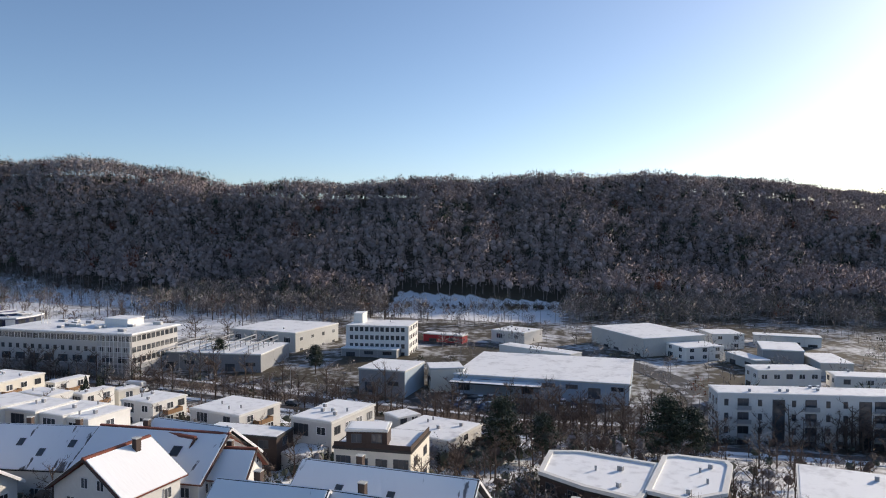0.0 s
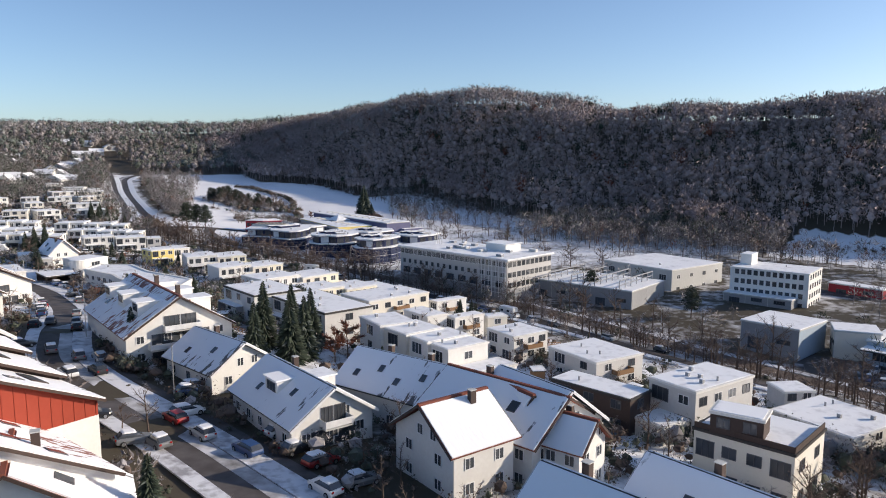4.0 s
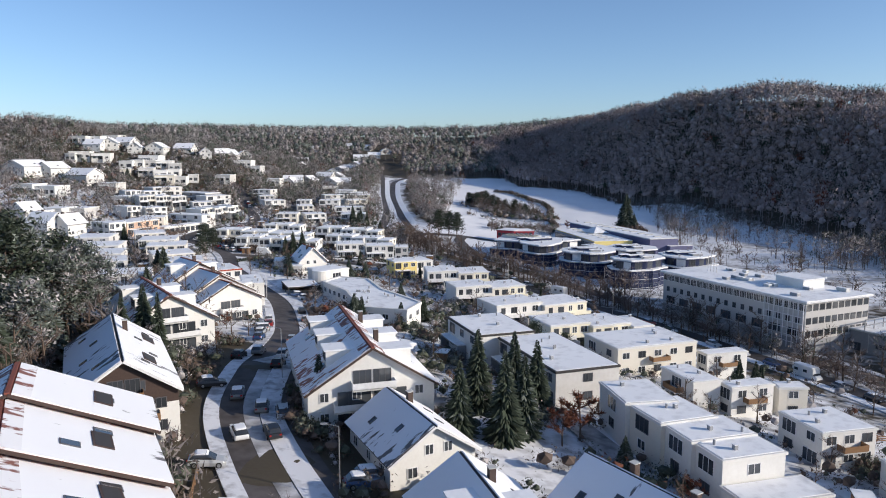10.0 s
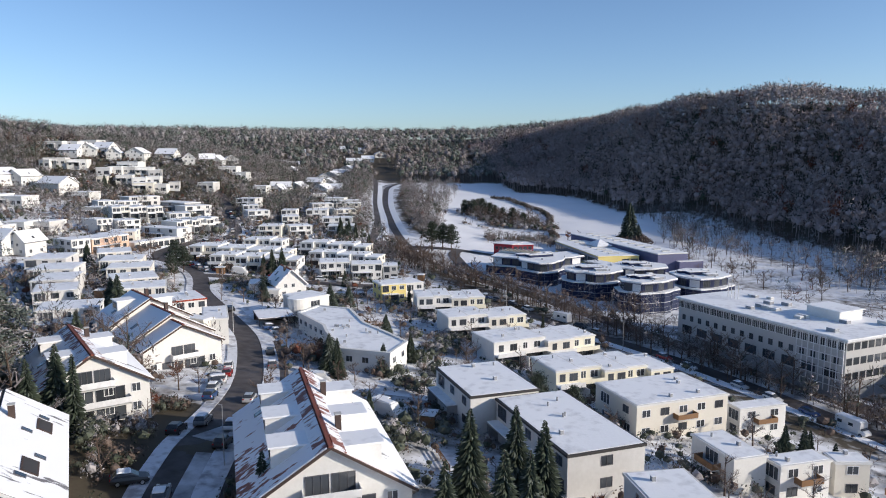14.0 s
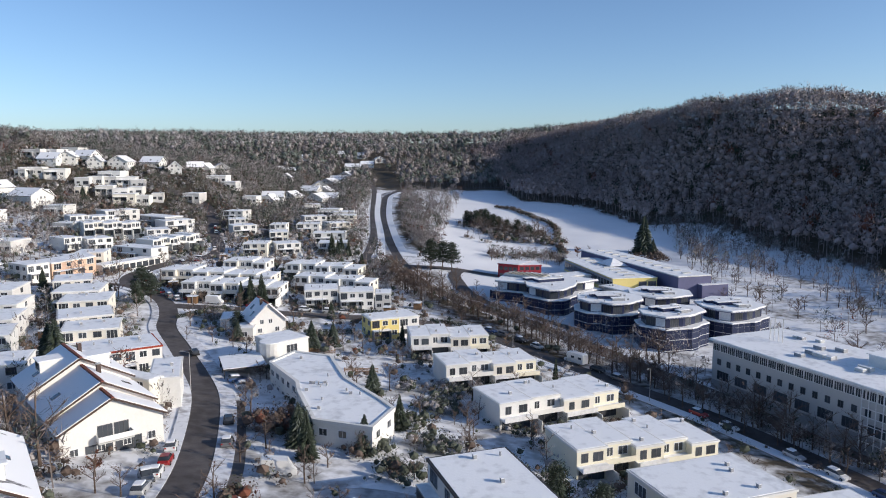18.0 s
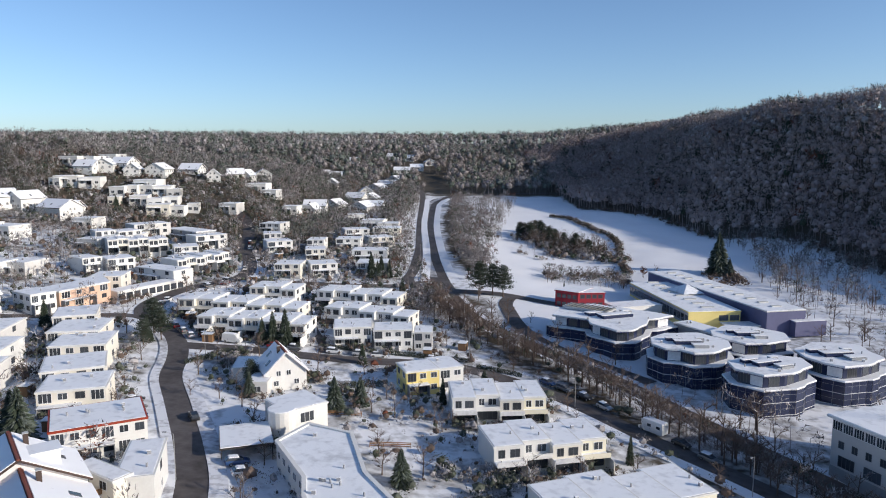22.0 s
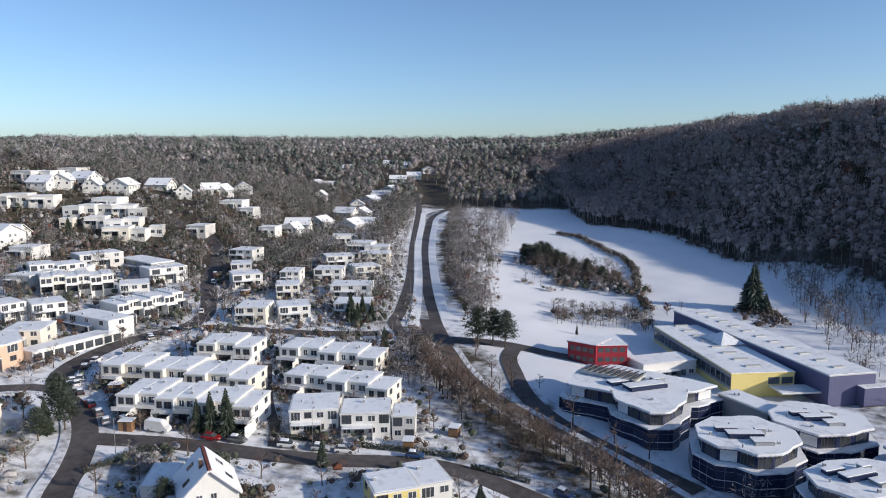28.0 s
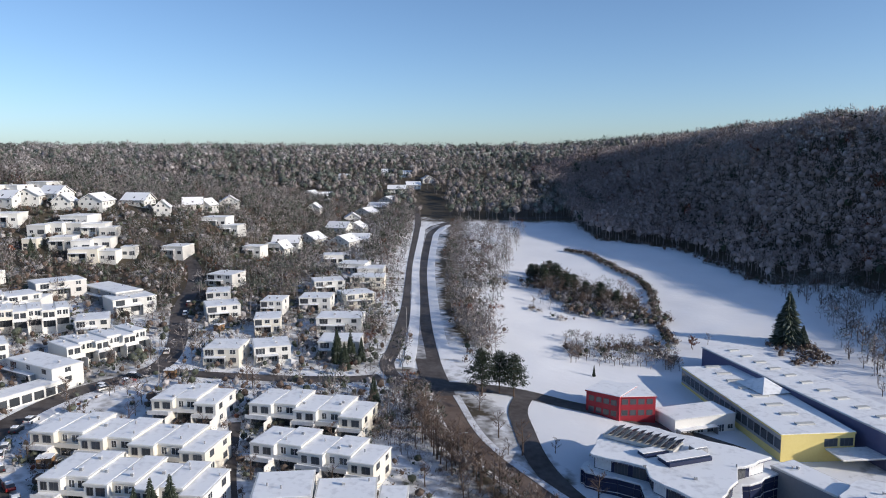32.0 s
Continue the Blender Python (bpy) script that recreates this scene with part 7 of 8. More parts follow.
_p = np.array([(x, y, gz(x, y)) for x, y, h in LOOSE])
_h = np.array([h for x, y, h in LOOSE])
_cnt = 54
_tw, _d = blades(_p, _cnt, _h, _h * _r.uniform(0.26, 0.4, len(_h)), _r, 0.15, low=0.15, twig=0.42)
_st = stems(_p, _h, _r, 0.13)
_kd = np.where((_p[:, 1] > 420) & (_p[:, 0] < -40), _r.choice(5, len(_h), p=[0.42, 0.16, 0.15, 0.02, 0.25]), _r.choice(5, len(_h), p=[0.6, 0.16, 0.12, 0.02, 0.10]))
tagged(tri_object("scattered_trees", np.concatenate([_tw, _st]), [M_GREYWOOD, M_FROST, M_NEEDLE, M_RUSTLEAF, M_RIMEHAZEGREEN], np.concatenate([np.repeat(_kd, _cnt), np.zeros(len(_st), int)]), _d), "bare orchard and slope trees, some frosted or evergreen", "trees", kind="stuff")
for _x, _y, _h in ((19, 478, 5), (75, 430, 6), (82, 434, 6), (17, 327, 5), (6, 325, 5), (112, 240, 10), (120, 250, 11), (104, 262, 9), (135, 235, 11), (142, 225, 12), (150, 214, 12), (128, 300, 9), (122, 320, 8), (140, 280, 9)):
    bare(_x, _y, _h)
# street and garden trees
for _x, _y, _h in ((110, 41, 11), (121, 30, 12), (117, 36, 10), (126, 12, 11), (100, 46, 10), (94, 40, 9), (-13, 64, 7), (-16, 66, 4), (-24, 133, 8), (-22, 128, 7), (-26, 145, 7), (-27, 160, 6), (12, 44, 5), (9, 48, 5), (-66, 262, 6), (-40, 262, 7), (-28, 262, 6), (-57, 268, 8), (-20, 247, 6), (-25, 235, 5), (-8, 235, 6), (22, 250, 6), (-104, 330, 8), (-98, 322, 8), (-92, 318, 7), (-66, 250, 7), (-62, 236, 5)):
    bare(_x, _y, _h)
GARDEN = []
while len(GARDEN) < 430:
    _y = RNG.uniform(-20, 400)
    _x = float(road_x(_y)) - RNG.uniform(10, 215)
    if free(_x, _y, 1.2):
        GARDEN.append((_x, _y, RNG.uniform(3.5, 8)))
def tree_cloud(name, rows, label, seed, frost=0.25):
    """Many leafless trees with trunk, limbs and twigs, joined into one mesh."""
    rng = np.random.default_rng(seed)
    rows = np.array(rows, float)
    pick = rng.integers(0, 7, len(rows))
    tris, idx = [], []
    for k in range(7):
        (v, f), (tv, tf) = bare_tree_mesh(500 + k, 8.0, 8.0 * (0.26 + 0.02 * k), 330, 0.028)
        v, tv = np.array(v), np.array(tv)
        f = np.array(f)
        base = np.concatenate([v[f[:, [0, 1, 2]]], v[f[:, [0, 2, 3]]], tv[np.array(tf)]])
        kind = np.concatenate([np.zeros(2 * len(f), int), np.ones(len(tf), int)])
        for x, y, h in rows[pick == k]:
            a, q = rng.uniform(0, 6.28), h / 8.0
            c, sn = math.cos(a) * q, math.sin(a) * q
            m = np.array([[c, -sn, 0], [sn, c, 0], [0, 0, q]])
            tris.append(base @ m.T + np.array([x, y, gz(x, y) - 0.05]))
            idx.append(kind * (2 if rng.random() < frost else 1))
    return tagged(tri_object(name, np.concatenate(tris), [M_BARK, M_TWIG, M_FROST], np.concatenate(idx)), label, "trees", kind="stuff")


tree_cloud("garden_trees", GARDEN, "small leafless garden trees with fine twigs", 31)
BELT = []
for _p in spline(HIGHWAY, 2.1):
    if -90 < _p.y < 352:
        for _a, _b, _c in ((-5.5, -12.5, 0.85), (-5.0, -9.0, 0.4), (6.0, 10.0, 0.28)):
            if RNG.random() < _c:
                _o = RNG.uniform(_a, _b)
                _x, _y = _p.x + _o * 0.88, _p.y + _o * 0.47
                if free(_x, _y, 0.0):
                    BELT.append((_x, _y, RNG.uniform(6.5, 12.5)))
ORCHARD = []
while len(ORCHARD) < 190:
    _y = RNG.uniform(300, 520)
    _x = RNG.uniform(float(np.interp(_y, [300, 350, 400, 480, 520], [112, 112, 122, 140, 142])), float(wood_x(_y)) + 4)
    if free(_x, _y, 2.0):
        ORCHARD.append((_x, _y, RNG.uniform(5, 9.5)))
HOLLOW = [(RNG.uniform(22, 66), RNG.uniform(468, 545), RNG.uniform(6, 11)) for _k in range(150)] + [(RNG.uniform(26, 66), RNG.uniform(400, 432), RNG.uniform(3.5, 6)) for _k in range(60)]
HOLLOW = [(x, y, h) for x, y, h in HOLLOW if abs((y - 468) - (66 - x) * 1.45) < 24 or y < 440]
tree_cloud("hollow_trees", HOLLOW, "leafless trees in the hollow of the snowy meadow", 34, 0.2)
SLOPE = []
while len(SLOPE) < 110:
    _x, _y = RNG.uniform(-84, -50), RNG.uniform(62, 152)
    if free(_x, _y, 1.5):
        SLOPE.append((_x, _y, RNG.uniform(8, 14)))
COPSE = []
while len(COPSE) < 120:
    _x, _y = RNG.uniform(48, 128), RNG.uniform(-30, 58)
    if free(_x, _y, 1.0) and _x < float(road_x(_y)) + 6:
        COPSE.append((_x, _y, RNG.uniform(4.5, 9.5)))
tree_cloud("copse_trees", COPSE, "leafless trees thick round the brown houses", 36, 0.1)
tree_cloud("slope_trees", SLOPE, "tall brown leafless trees on the slope behind the gabled houses", 35, 0.2)
while len(ORCHARD) < 300:
    _y = RNG.uniform(190, 330)
    _x = float(wood_x(_y)) + 6 - abs(RNG.gauss(0, 38))
    if free(_x, _y, 3.0) and not snow_field(_x, _y) and _x > 118:
        ORCHARD.append((_x, _y, RNG.uniform(7, 12)))
tree_cloud("orchard_trees", ORCHARD, "dark leafless orchard trees on the snowy slope", 33, 0.05)
tree_cloud("belt_trees", BELT, "row of tall leafless trees beside the road", 32, 0.1)
_done = 0
while _done < 95:
    _y = RNG.uniform(-20, 470)
    _x = float(road_x(_y)) - RNG.uniform(16, 230)
    if free(_x, _y, 1.6):
        _done += 1
        if RNG.random() < 0.8:
            bare(_x, _y, RNG.uniform(3.5, 8))
        else:
            pine(_x, _y, RNG.uniform(4, 9))


def clumps(name, rows, count, leaf, mats, label, seed, category="shrubs"):
    """Rounded bushes of many small leaves and twigs: rows of x, y, height, radius, material."""
    rng = np.random.default_rng(seed)
    a = np.array(rows, float)
    count = np.clip(count * a[:, 2] * np.where(a[:, 1] > 330, 0.5, 1.0), 14, 130).astype(int)
    p = np.repeat(np.stack([a[:, 0], a[:, 1], ground_z(a[:, 0], a[:, 1]) - 0.1], 1), count, axis=0)
    h, r = np.repeat(a[:, 2], count), np.repeat(a[:, 3], count)
    n = len(p)
    d = rng.normal(0, 1, (n, 3))
    d /= np.linalg.norm(d, axis=1)[:, None]
    q = rng.uniform(0.35, 1.0, n) ** 0.5 * (1 + 0.25 * np.sin(d[:, 0] * 5 + p[:, 0]) * np.sin(d[:, 1] * 4 + p[:, 1]))
    c = p + np.stack([d[:, 0] * r * q, d[:, 1] * r * q, h * (0.5 + 0.5 * d[:, 2] * q)], 1)
    big = a[a[:, 2] > 0.9]
    ico, fc = heart_faces()
    vs = ico[None] * rng.uniform(0.6, 1.0, (len(big), 12))[:, :, None] * np.stack([big[:, 3], big[:, 3], big[:, 2] * 0.5], 1)[:, None] * 0.58
    vs = vs + np.stack([big[:, 0], big[:, 1], ground_z(big[:, 0], big[:, 1]) + big[:, 2] * 0.45], 1)[:, None]
    heart = vs[:, fc].reshape(-1, 3, 3)
    hd = np.tile(ico[fc].mean(1), (len(big), 1))
    tri = c[:, None, :] + rng.uniform(-1, 1, (n, 3, 3)) * (leaf * np.clip(h, 1.0, 2.2) ** 0.5 * rng.uniform(0.6, 1.5, n))[:, None, None]
    return tagged(tri_object(name, np.concatenate([tri, heart]), mats, np.concatenate([np.repeat(a[:, 4].astype(int), count), np.repeat(big[:, 4].astype(int), 20)]), np.concatenate([d, hd])), label, category, kind="stuff")


def scrub(name, pts, count, hmin, hmax, wide, width, mats, weights, label, seed, category="shrubs"):
    """Low bushes, joined."""
    rng = np.random.default_rng(seed)
    pts = np.array(pts, float)
    p3 = np.stack([pts[:, 0], pts[:, 1], ground_z(pts[:, 0], pts[:, 1]) - 0.1], 1)
    h = rng.uniform(hmin, hmax, len(p3))
    t, d = blades(p3, count, h, h * wide * rng.uniform(0.7, 1.2, len(p3)), rng, width, low=0.05)
    kind = rng.choice(len(mats), len(p3), p=weights)
    return tagged(tri_object(name, t, mats, np.repeat(kind, count), d), label, category, kind="stuff")


_pts = []
_rng = random.Random(77)
while len(_pts) < 3600:
    _y = _rng.uniform(-40, 520)
    _x = float(road_x(_y)) - _rng.uniform(4, 235)
    if free(_x, _y, 0.3):
        _pts.append((_x, _y))
_rows = []
for _x, _y in _pts:
    _h = _rng.uniform(0.6, 1.6) if _rng.random() < 0.4 else _rng.uniform(1.6, 3.8)
    _rows.append((_x, _y, _h, _h * _rng.uniform(0.45, 0.8), _rng.choices((0, 1, 2, 3), (0.38, 0.42, 0.18, 0.02))[0]))
for _hx, _hy, _w, _d, _a in FOOT:
    if _w > 1.9 and _hy < 345 and _hx < float(road_x(_hy)):
        for _j in range(int((_w + _d) * 3.0)):
            _o = 1.0 + _rng.random() ** 1.5 * 5.5
            _t = _rng.uniform(-1, 1)
            _u, _v = ((_w + _o) * _rng.choice((-1, 1)), (_d + _o) * _t) if _rng.random() < _d / (_w + _d) else ((_w + _o) * _t, (_d + _o) * _rng.choice((-1, 1)))
            _px, _py = _hx + _u * math.cos(_a) - _v * math.sin(_a), _hy + _u * math.sin(_a) + _v * math.cos(_a)
            if free(_px, _py, 0.5):
                _h = _rng.uniform(0.8, 2.8)
                _rows.append((_px, _py, _h, _h * _rng.uniform(0.45, 0.75), _rng.choices((0, 1, 2), (0.46, 0.38, 0.16))[0]))
for _x, _y in YARDS:
    if free(_x, _y, 0.1):
        _h = _rng.uniform(0.8, 2.2)
        _rows.append((_x, _y, _h, _h * 0.55, _rng.choices((0, 1, 2), (0.35, 0.55, 0.1))[0]))
# dense planting beside the street and between the gardens: x, y, spread, count, height, kinds
for _x, _y, _s, _n, _h, _k in ((-24, 178, 4, 34, 4.0, (0, 0, 0, 3)), (-19, 174, 4, 30, 3.6, (0, 0, 1)), (-22, 186, 3, 22, 3.2, (0, 0, 2)), (-3, 186, 5, 40, 3.4, (1, 1, 2)), (2, 197, 4, 34, 3.4, (1, 1, 2)), (6, 209, 4, 30, 3.0, (1, 2, 1)), (-3, 211, 3, 22, 2.6, (1, 2)), (3, 176, 4, 30, 3.2, (1, 2)), (-24, 117, 2.6, 26, 3.0, (0, 0, 3)), (-27, 133, 2.6, 26, 3.2, (0, 0)), (-25, 146, 2.6, 22, 3.0, (0, 0, 1)), (-39, 122, 2.2, 18, 2.6, (0, 2)), (-39, 134, 2.4, 20, 2.4, (0, 1)), (-42, 117, 2.4, 20, 3.0, (1, 2)), (-8, 170, 3.5, 28, 3.2, (0, 1)), (-3, 162, 3.5, 30, 3.2, (1, 1, 0)), (0, 140, 3.5, 30, 3.0, (1, 2, 1)), (-3, 131, 3, 26, 3.0, (1, 2)), (-36, 110, 2.2, 16, 2.4, (0, 1)), (-16, 92, 2.2, 18, 2.8, (1, 0)), (-19, 102, 2.2, 18, 3.2, (0, 1)), (79, 38, 6, 44, 4.4, (1, 1, 0)), (94, 46, 5, 34, 3.4, (0, 1)), (60, 28, 5, 36, 3.4, (1, 2, 0)), (14, 106, 4, 34, 3.4, (1, 1, 2)), (28, 88, 4, 28, 3.0, (1, 0)), (-62, 262, 3, 24, 3.0, (1, 2)), (-50, 266, 3, 24, 3.0, (1, 1)), (-40, 255, 3, 22, 2.8, (0, 1)), (-30, 246, 3, 20, 2.6, (1, 2)), (14, 168, 4, 30, 2.8, (1, 0)), (30, 150, 4, 30, 2.8, (1, 0, 2)), (44, 128, 4, 28, 2.8, (1, 0)), (62, 100, 4, 30, 3.0, (1, 0)), (70, 80, 5, 34, 3.2, (1, 0, 0)), (-92, 282, 3, 24, 3.0, (1, 0)), (-74, 215, 4, 26, 3.2, (0, 0, 1)), (-86, 240, 4, 26, 3.4, (0, 1, 2))):
    for _j in range(_n):
        _q = _h * _rng.uniform(0.5, 1.1)
        _u, _v = _x + _rng.gauss(0, _s * 0.55), _y + _rng.gauss(0, _s * 0.55)
        if free(_u, _v, 0.2):
            _rows.append((_u, _v, _q, _q * _rng.uniform(0.4, 0.65), _rng.choice(_k)))
_more = len(_rows) + 5200
while len(_rows) < _more:
    _y = _rng.uniform(330, 730)
    _x = float(road_x(_y)) - _rng.uniform(15, 300)
    if free(_x, _y, 0.8):
        _h = _rng.uniform(1.0, 5.5)
        _rows.append((_x, _y, _h, _h * _rng.uniform(0.35, 0.6), _rng.choices((0, 1, 2), (0.42, 0.3, 0.28))[0]))
# a thick screen of bushes and young trees round the brown houses
for _pts in POLYB:
    for _i in range(len(_pts)):
        _a, _b = Vector(_pts[_i]), Vector(_pts[(_i + 1) % len(_pts)])
        _d = (_b - _a).normalized()
        for _j in range(int((_b - _a).length * 4)):
            _q = _a + (_b - _a) * _rng.random() + Vector((_d.y, -_d.x)) * _rng.uniform(1.6, 4.5)
            _h = _rng.uniform(2.5, 6.0)
            if free(_q.x, _q.y, -1.2):
                _rows.append((_q.x, _q.y, _h, _h * 0.36, _rng.choices((0, 1, 2), (0.25, 0.45, 0.3))[0]))
for _x, _y in ((52, 14), (58, 10), (66, 8), (74, 4), (82, 0), (90, 6), (64, 42), (70, 48), (88, 40), (96, 34), (106, 30), (112, 24), (84, 50), (76, 56), (60, 52)):
    for _j in range(16):
        _u, _v, _h = _x + _rng.gauss(0, 3), _y + _rng.gauss(0, 3), _rng.uniform(1.5, 6.0)
        if free(_u, _v, 0.3):
            _rows.append((_u, _v, _h, _h * 0.42, _rng.choices((0, 1, 2), (0.4, 0.4, 0.2))[0]))
clumps("garden_shrubs", _rows, 24, 0.13, [M_BUSH, M_HEDGE, M_FROST, M_RUSTLEAF], "mixed bare and evergreen garden shrubs dusted with snow", 8)
_pts = []
while len(_pts) < 3900:
    _y = _rng.uniform(-120, 350)
    _e = float(np.interp(_y, [p[1] for p in HIGHWAY[:10]], [p[0] for p in HIGHWAY[:10]])) - 4.6
    _w = float(np.interp(_y, [p[1] for p in CROSS[:5:-1]], [p[0] for p in CROSS[:5:-1]])) + 6.5 if _y < 262 else _e - np.interp(_y, [262, 300, 350], [22, 17, 15])
    _x = _rng.uniform(min(_w, _e - 1), _e)
    if (np.hypot(ROADPTS[:, 0] - _x, ROADPTS[:, 1] - _y) > ROADPTS[:, 2] - 0.9).all():
        _pts.append((_x, _y))
scrub("roadside_scrub", _pts, 42, 0.5, 2.6, 0.7, 0.03, [M_BUSH, M_TWIG, M_FROST], [0.55, 0.33, 0.12], "bare brown scrub on the bank beside the wide road", 9)
_rows = []
# bushy hollow in the middle of the meadow, a hedge line, low bushes by the school, the wood's fringe
for _x, _y in ((21, 517), (27, 522), (32, 513), (34, 492), (37, 498), (42, 489), (46, 485), (53, 481), (60, 477), (66, 473), (70, 464), (37, 475), (47, 473), (54, 470), (62, 466), (37, 521), (47, 511), (55, 501), (62, 491), (24, 541), (34, 538), (29, 530), (42, 500), (50, 492)):
    for _j in range(26):
        _h = _rng.uniform(1.6, 5.2)
        _rows.append((_x + _rng.gauss(0, 2.6), _y + _rng.gauss(0, 4.0), _h, _h * _rng.uniform(0.4, 0.7), _rng.choices((0, 1, 2), (0.5, 0.26, 0.24))[0]))
_line = spline([(45, 613), (51, 608), (58, 602), (62, 586), (67, 572), (70, 556), (75, 546), (77, 530), (77, 513), (75, 497), (72, 478), (70, 460), (69, 445), (69, 433)], 1.1)
for _p in _line:
    for _j in range(3):
        _h = _rng.uniform(1.4, 3.4)
        _rows.append((_p.x + _rng.gauss(0, 0.9), _p.y + _rng.gauss(0, 0.9), _h, _h * 0.5, _rng.choices((0, 1, 2), (0.55, 0.2, 0.25))[0]))
for _x, _y in ((28, 416), (31, 410), (34, 415), (39, 421), (41, 415), (46, 425), (51, 427), (53, 423), (60, 430), (61, 420), (64, 427), (63, 414), (31, 459), (19, 469)):
    for _j in range(7):
        _h = _rng.uniform(1.0, 3.4)
        _rows.append((_x + _rng.gauss(0, 1.6), _y + _rng.gauss(0, 1.6), _h, _h * 0.6, _rng.choices((0, 1, 2), (0.6, 0.3, 0.1))[0]))
for _x, _y in ((-28, 643), (-16, 623), (-3, 555), (-5, 511), (-9, 463), (-12, 441), (-4, 607), (-5, 429), (-4, 405), (0, 514), (-12, 480), (-10, 540), (-14, 580), (-6, 450), (-20, 600)):
    for _j in range(16):
        _h = _rng.uniform(1.2, 5.0)
        _rows.append((max(_x + _rng.gauss(0, 4), float(road_x(_y)) + 13), _y + _rng.gauss(0, 8), _h, _h * 0.5, _rng.choices((0, 1, 2), (0.62, 0.28, 0.1))[0]))
for _k in range(500):
    _y = _rng.uniform(20, 660)
    _h = _rng.uniform(1.5, 4.5)
    _rows.append((float(wood_x(_y)) + 2 - abs(_rng.gauss(0, 3)), _y, _h, _h * 0.5, _rng.choices((0, 1, 2), (0.7, 0.2, 0.1))[0]))
for _k in range(90):
    _rows.append((104 + 16 * _rng.random(), 412 + 24 * _rng.random(), _rng.uniform(1, 3.5), 1.4, 0))
clumps("meadow_thicket", _rows, 34, 0.2, [M_BUSH, M_FROST, M_NEEDLE], "leafless thickets and hedges across the snowy meadow", 10)


def hedge(x0, y0, x1, y1, h, w):
    rng = np.random.default_rng(int(abs(x0 * 10 + y0)))
    L = math.hypot(x1 - x0, y1 - y0)
    n = int(L * 150)
    t = rng.uniform(0, 1, n)
    px, py = -(y1 - y0) / L, (x1 - x0) / L
    o = rng.uniform(-w / 2, w / 2, n)
    X, Y = x0 + (x1 - x0) * t + px * o, y0 + (y1 - y0) * t + py * o
    Z = ground_z(X, Y) + rng.uniform(0.05, h, n)
    c = np.stack([X, Y, Z], 1)
    tri = c[:, None, :] + rng.uniform(-0.22, 0.22, (n, 3, 3))
    return tagged(tri_object("hedge", tri, [M_HEDGE], np.zeros(n, int)), "clipped evergreen garden hedge beside a lawn", "hedge")


hedge(-34, 250, -21, 255, 1.6, 1.0)
hedge(-72, 256, -66, 268, 1.3, 0.9)
hedge(-66, 268, -60, 268, 1.3, 0.9)
hedge(-24, 280.5, -2, 280, 1.3, 0.8)
hedge(-44, 281, -28, 281, 1.1, 0.7)
hedge(0, 276, 12, 272, 1.2, 0.8)
hedge(3, 88, 10, 80, 1.4, 0.9)

# ---- cars ----
PAINT = {}
for _n, _c in dict(white=(0.75, 0.75, 0.74), black=(0.02, 0.02, 0.022), grey=(0.16, 0.165, 0.17), silver=(0.45, 0.46, 0.47), red=(0.30, 0.02, 0.02), blue=(0.03, 0.07, 0.18)).items():
    PAINT[_n] = mat(_n + "_car_paint", _c, 0.28, 0.1, vary=0.08, scale=3, amount=0.3, spec=0.6)
M_TYRE = mat("tyre_rubber", (0.025, 0.025, 0.025), 0.85, vary=0.1, scale=9)
M_LAMP = mat("headlight_glass", (0.6, 0.6, 0.58), 0.15, vary=0.05, spec=0.7)
M_TAIL = mat("tail_light_glass", (0.35, 0.02, 0.02), 0.2, vary=0.05)


def loft(name, secs, hw, material, parent, label="", taper=0.12):
    """A body from side-view sections: x, z low, z high; narrower towards the top."""
    v, f = [], []
    for x, z0, z1, k in secs:
        v += [(x, -hw * k, z0), (x, -hw * k, z0 + (z1 - z0) * 0.6), (x, -hw * k * (1 - taper), z1), (x, hw * k * (1 - taper), z1), (x, hw * k, z0 + (z1 - z0) * 0.6), (x, hw * k, z0)]
    n = len(secs)
    for s in range(n - 1):
        for j in range(6):
            f.append((s * 6 + j, (s + 1) * 6 + j, (s + 1) * 6 + (j + 1) % 6, s * 6 + (j + 1) % 6))
    f.append(tuple(range(5, -1, -1)))
    f.append(tuple((n - 1) * 6 + j for j in range(6)))
    ob = part(name, v, f, material, parent, label)
    return ob


def wheel_make(r):
    def make():
        v, f, n = [], [], 12
        for y in (-0.11, 0.11):
            for k in range(n):
                a = 2 * math.pi * k / n
                v.append((r * math.cos(a), y, r * math.sin(a)))
        for y in (-0.115, 0.115):
            for k in range(n):
                a = 2 * math.pi * k / n
                v.append((r * 0.62 * math.cos(a), y, r * 0.62 * math.sin(a)))
        idx = []
        for k in range(n):
            j = (k + 1) % n
            f += [(k, j, n + j, n + k), (k, 2 * n + k, 2 * n + j, j), (n + k, n + j, 3 * n + j, 3 * n + k)]
            idx += [0, 0, 0]
        f += [tuple(2 * n + k for k in range(n)), tuple(3 * n + k for k in range(n - 1, -1, -1))]
        return v, f, [M_TYRE, M_METAL], idx + [1, 1]
    return make


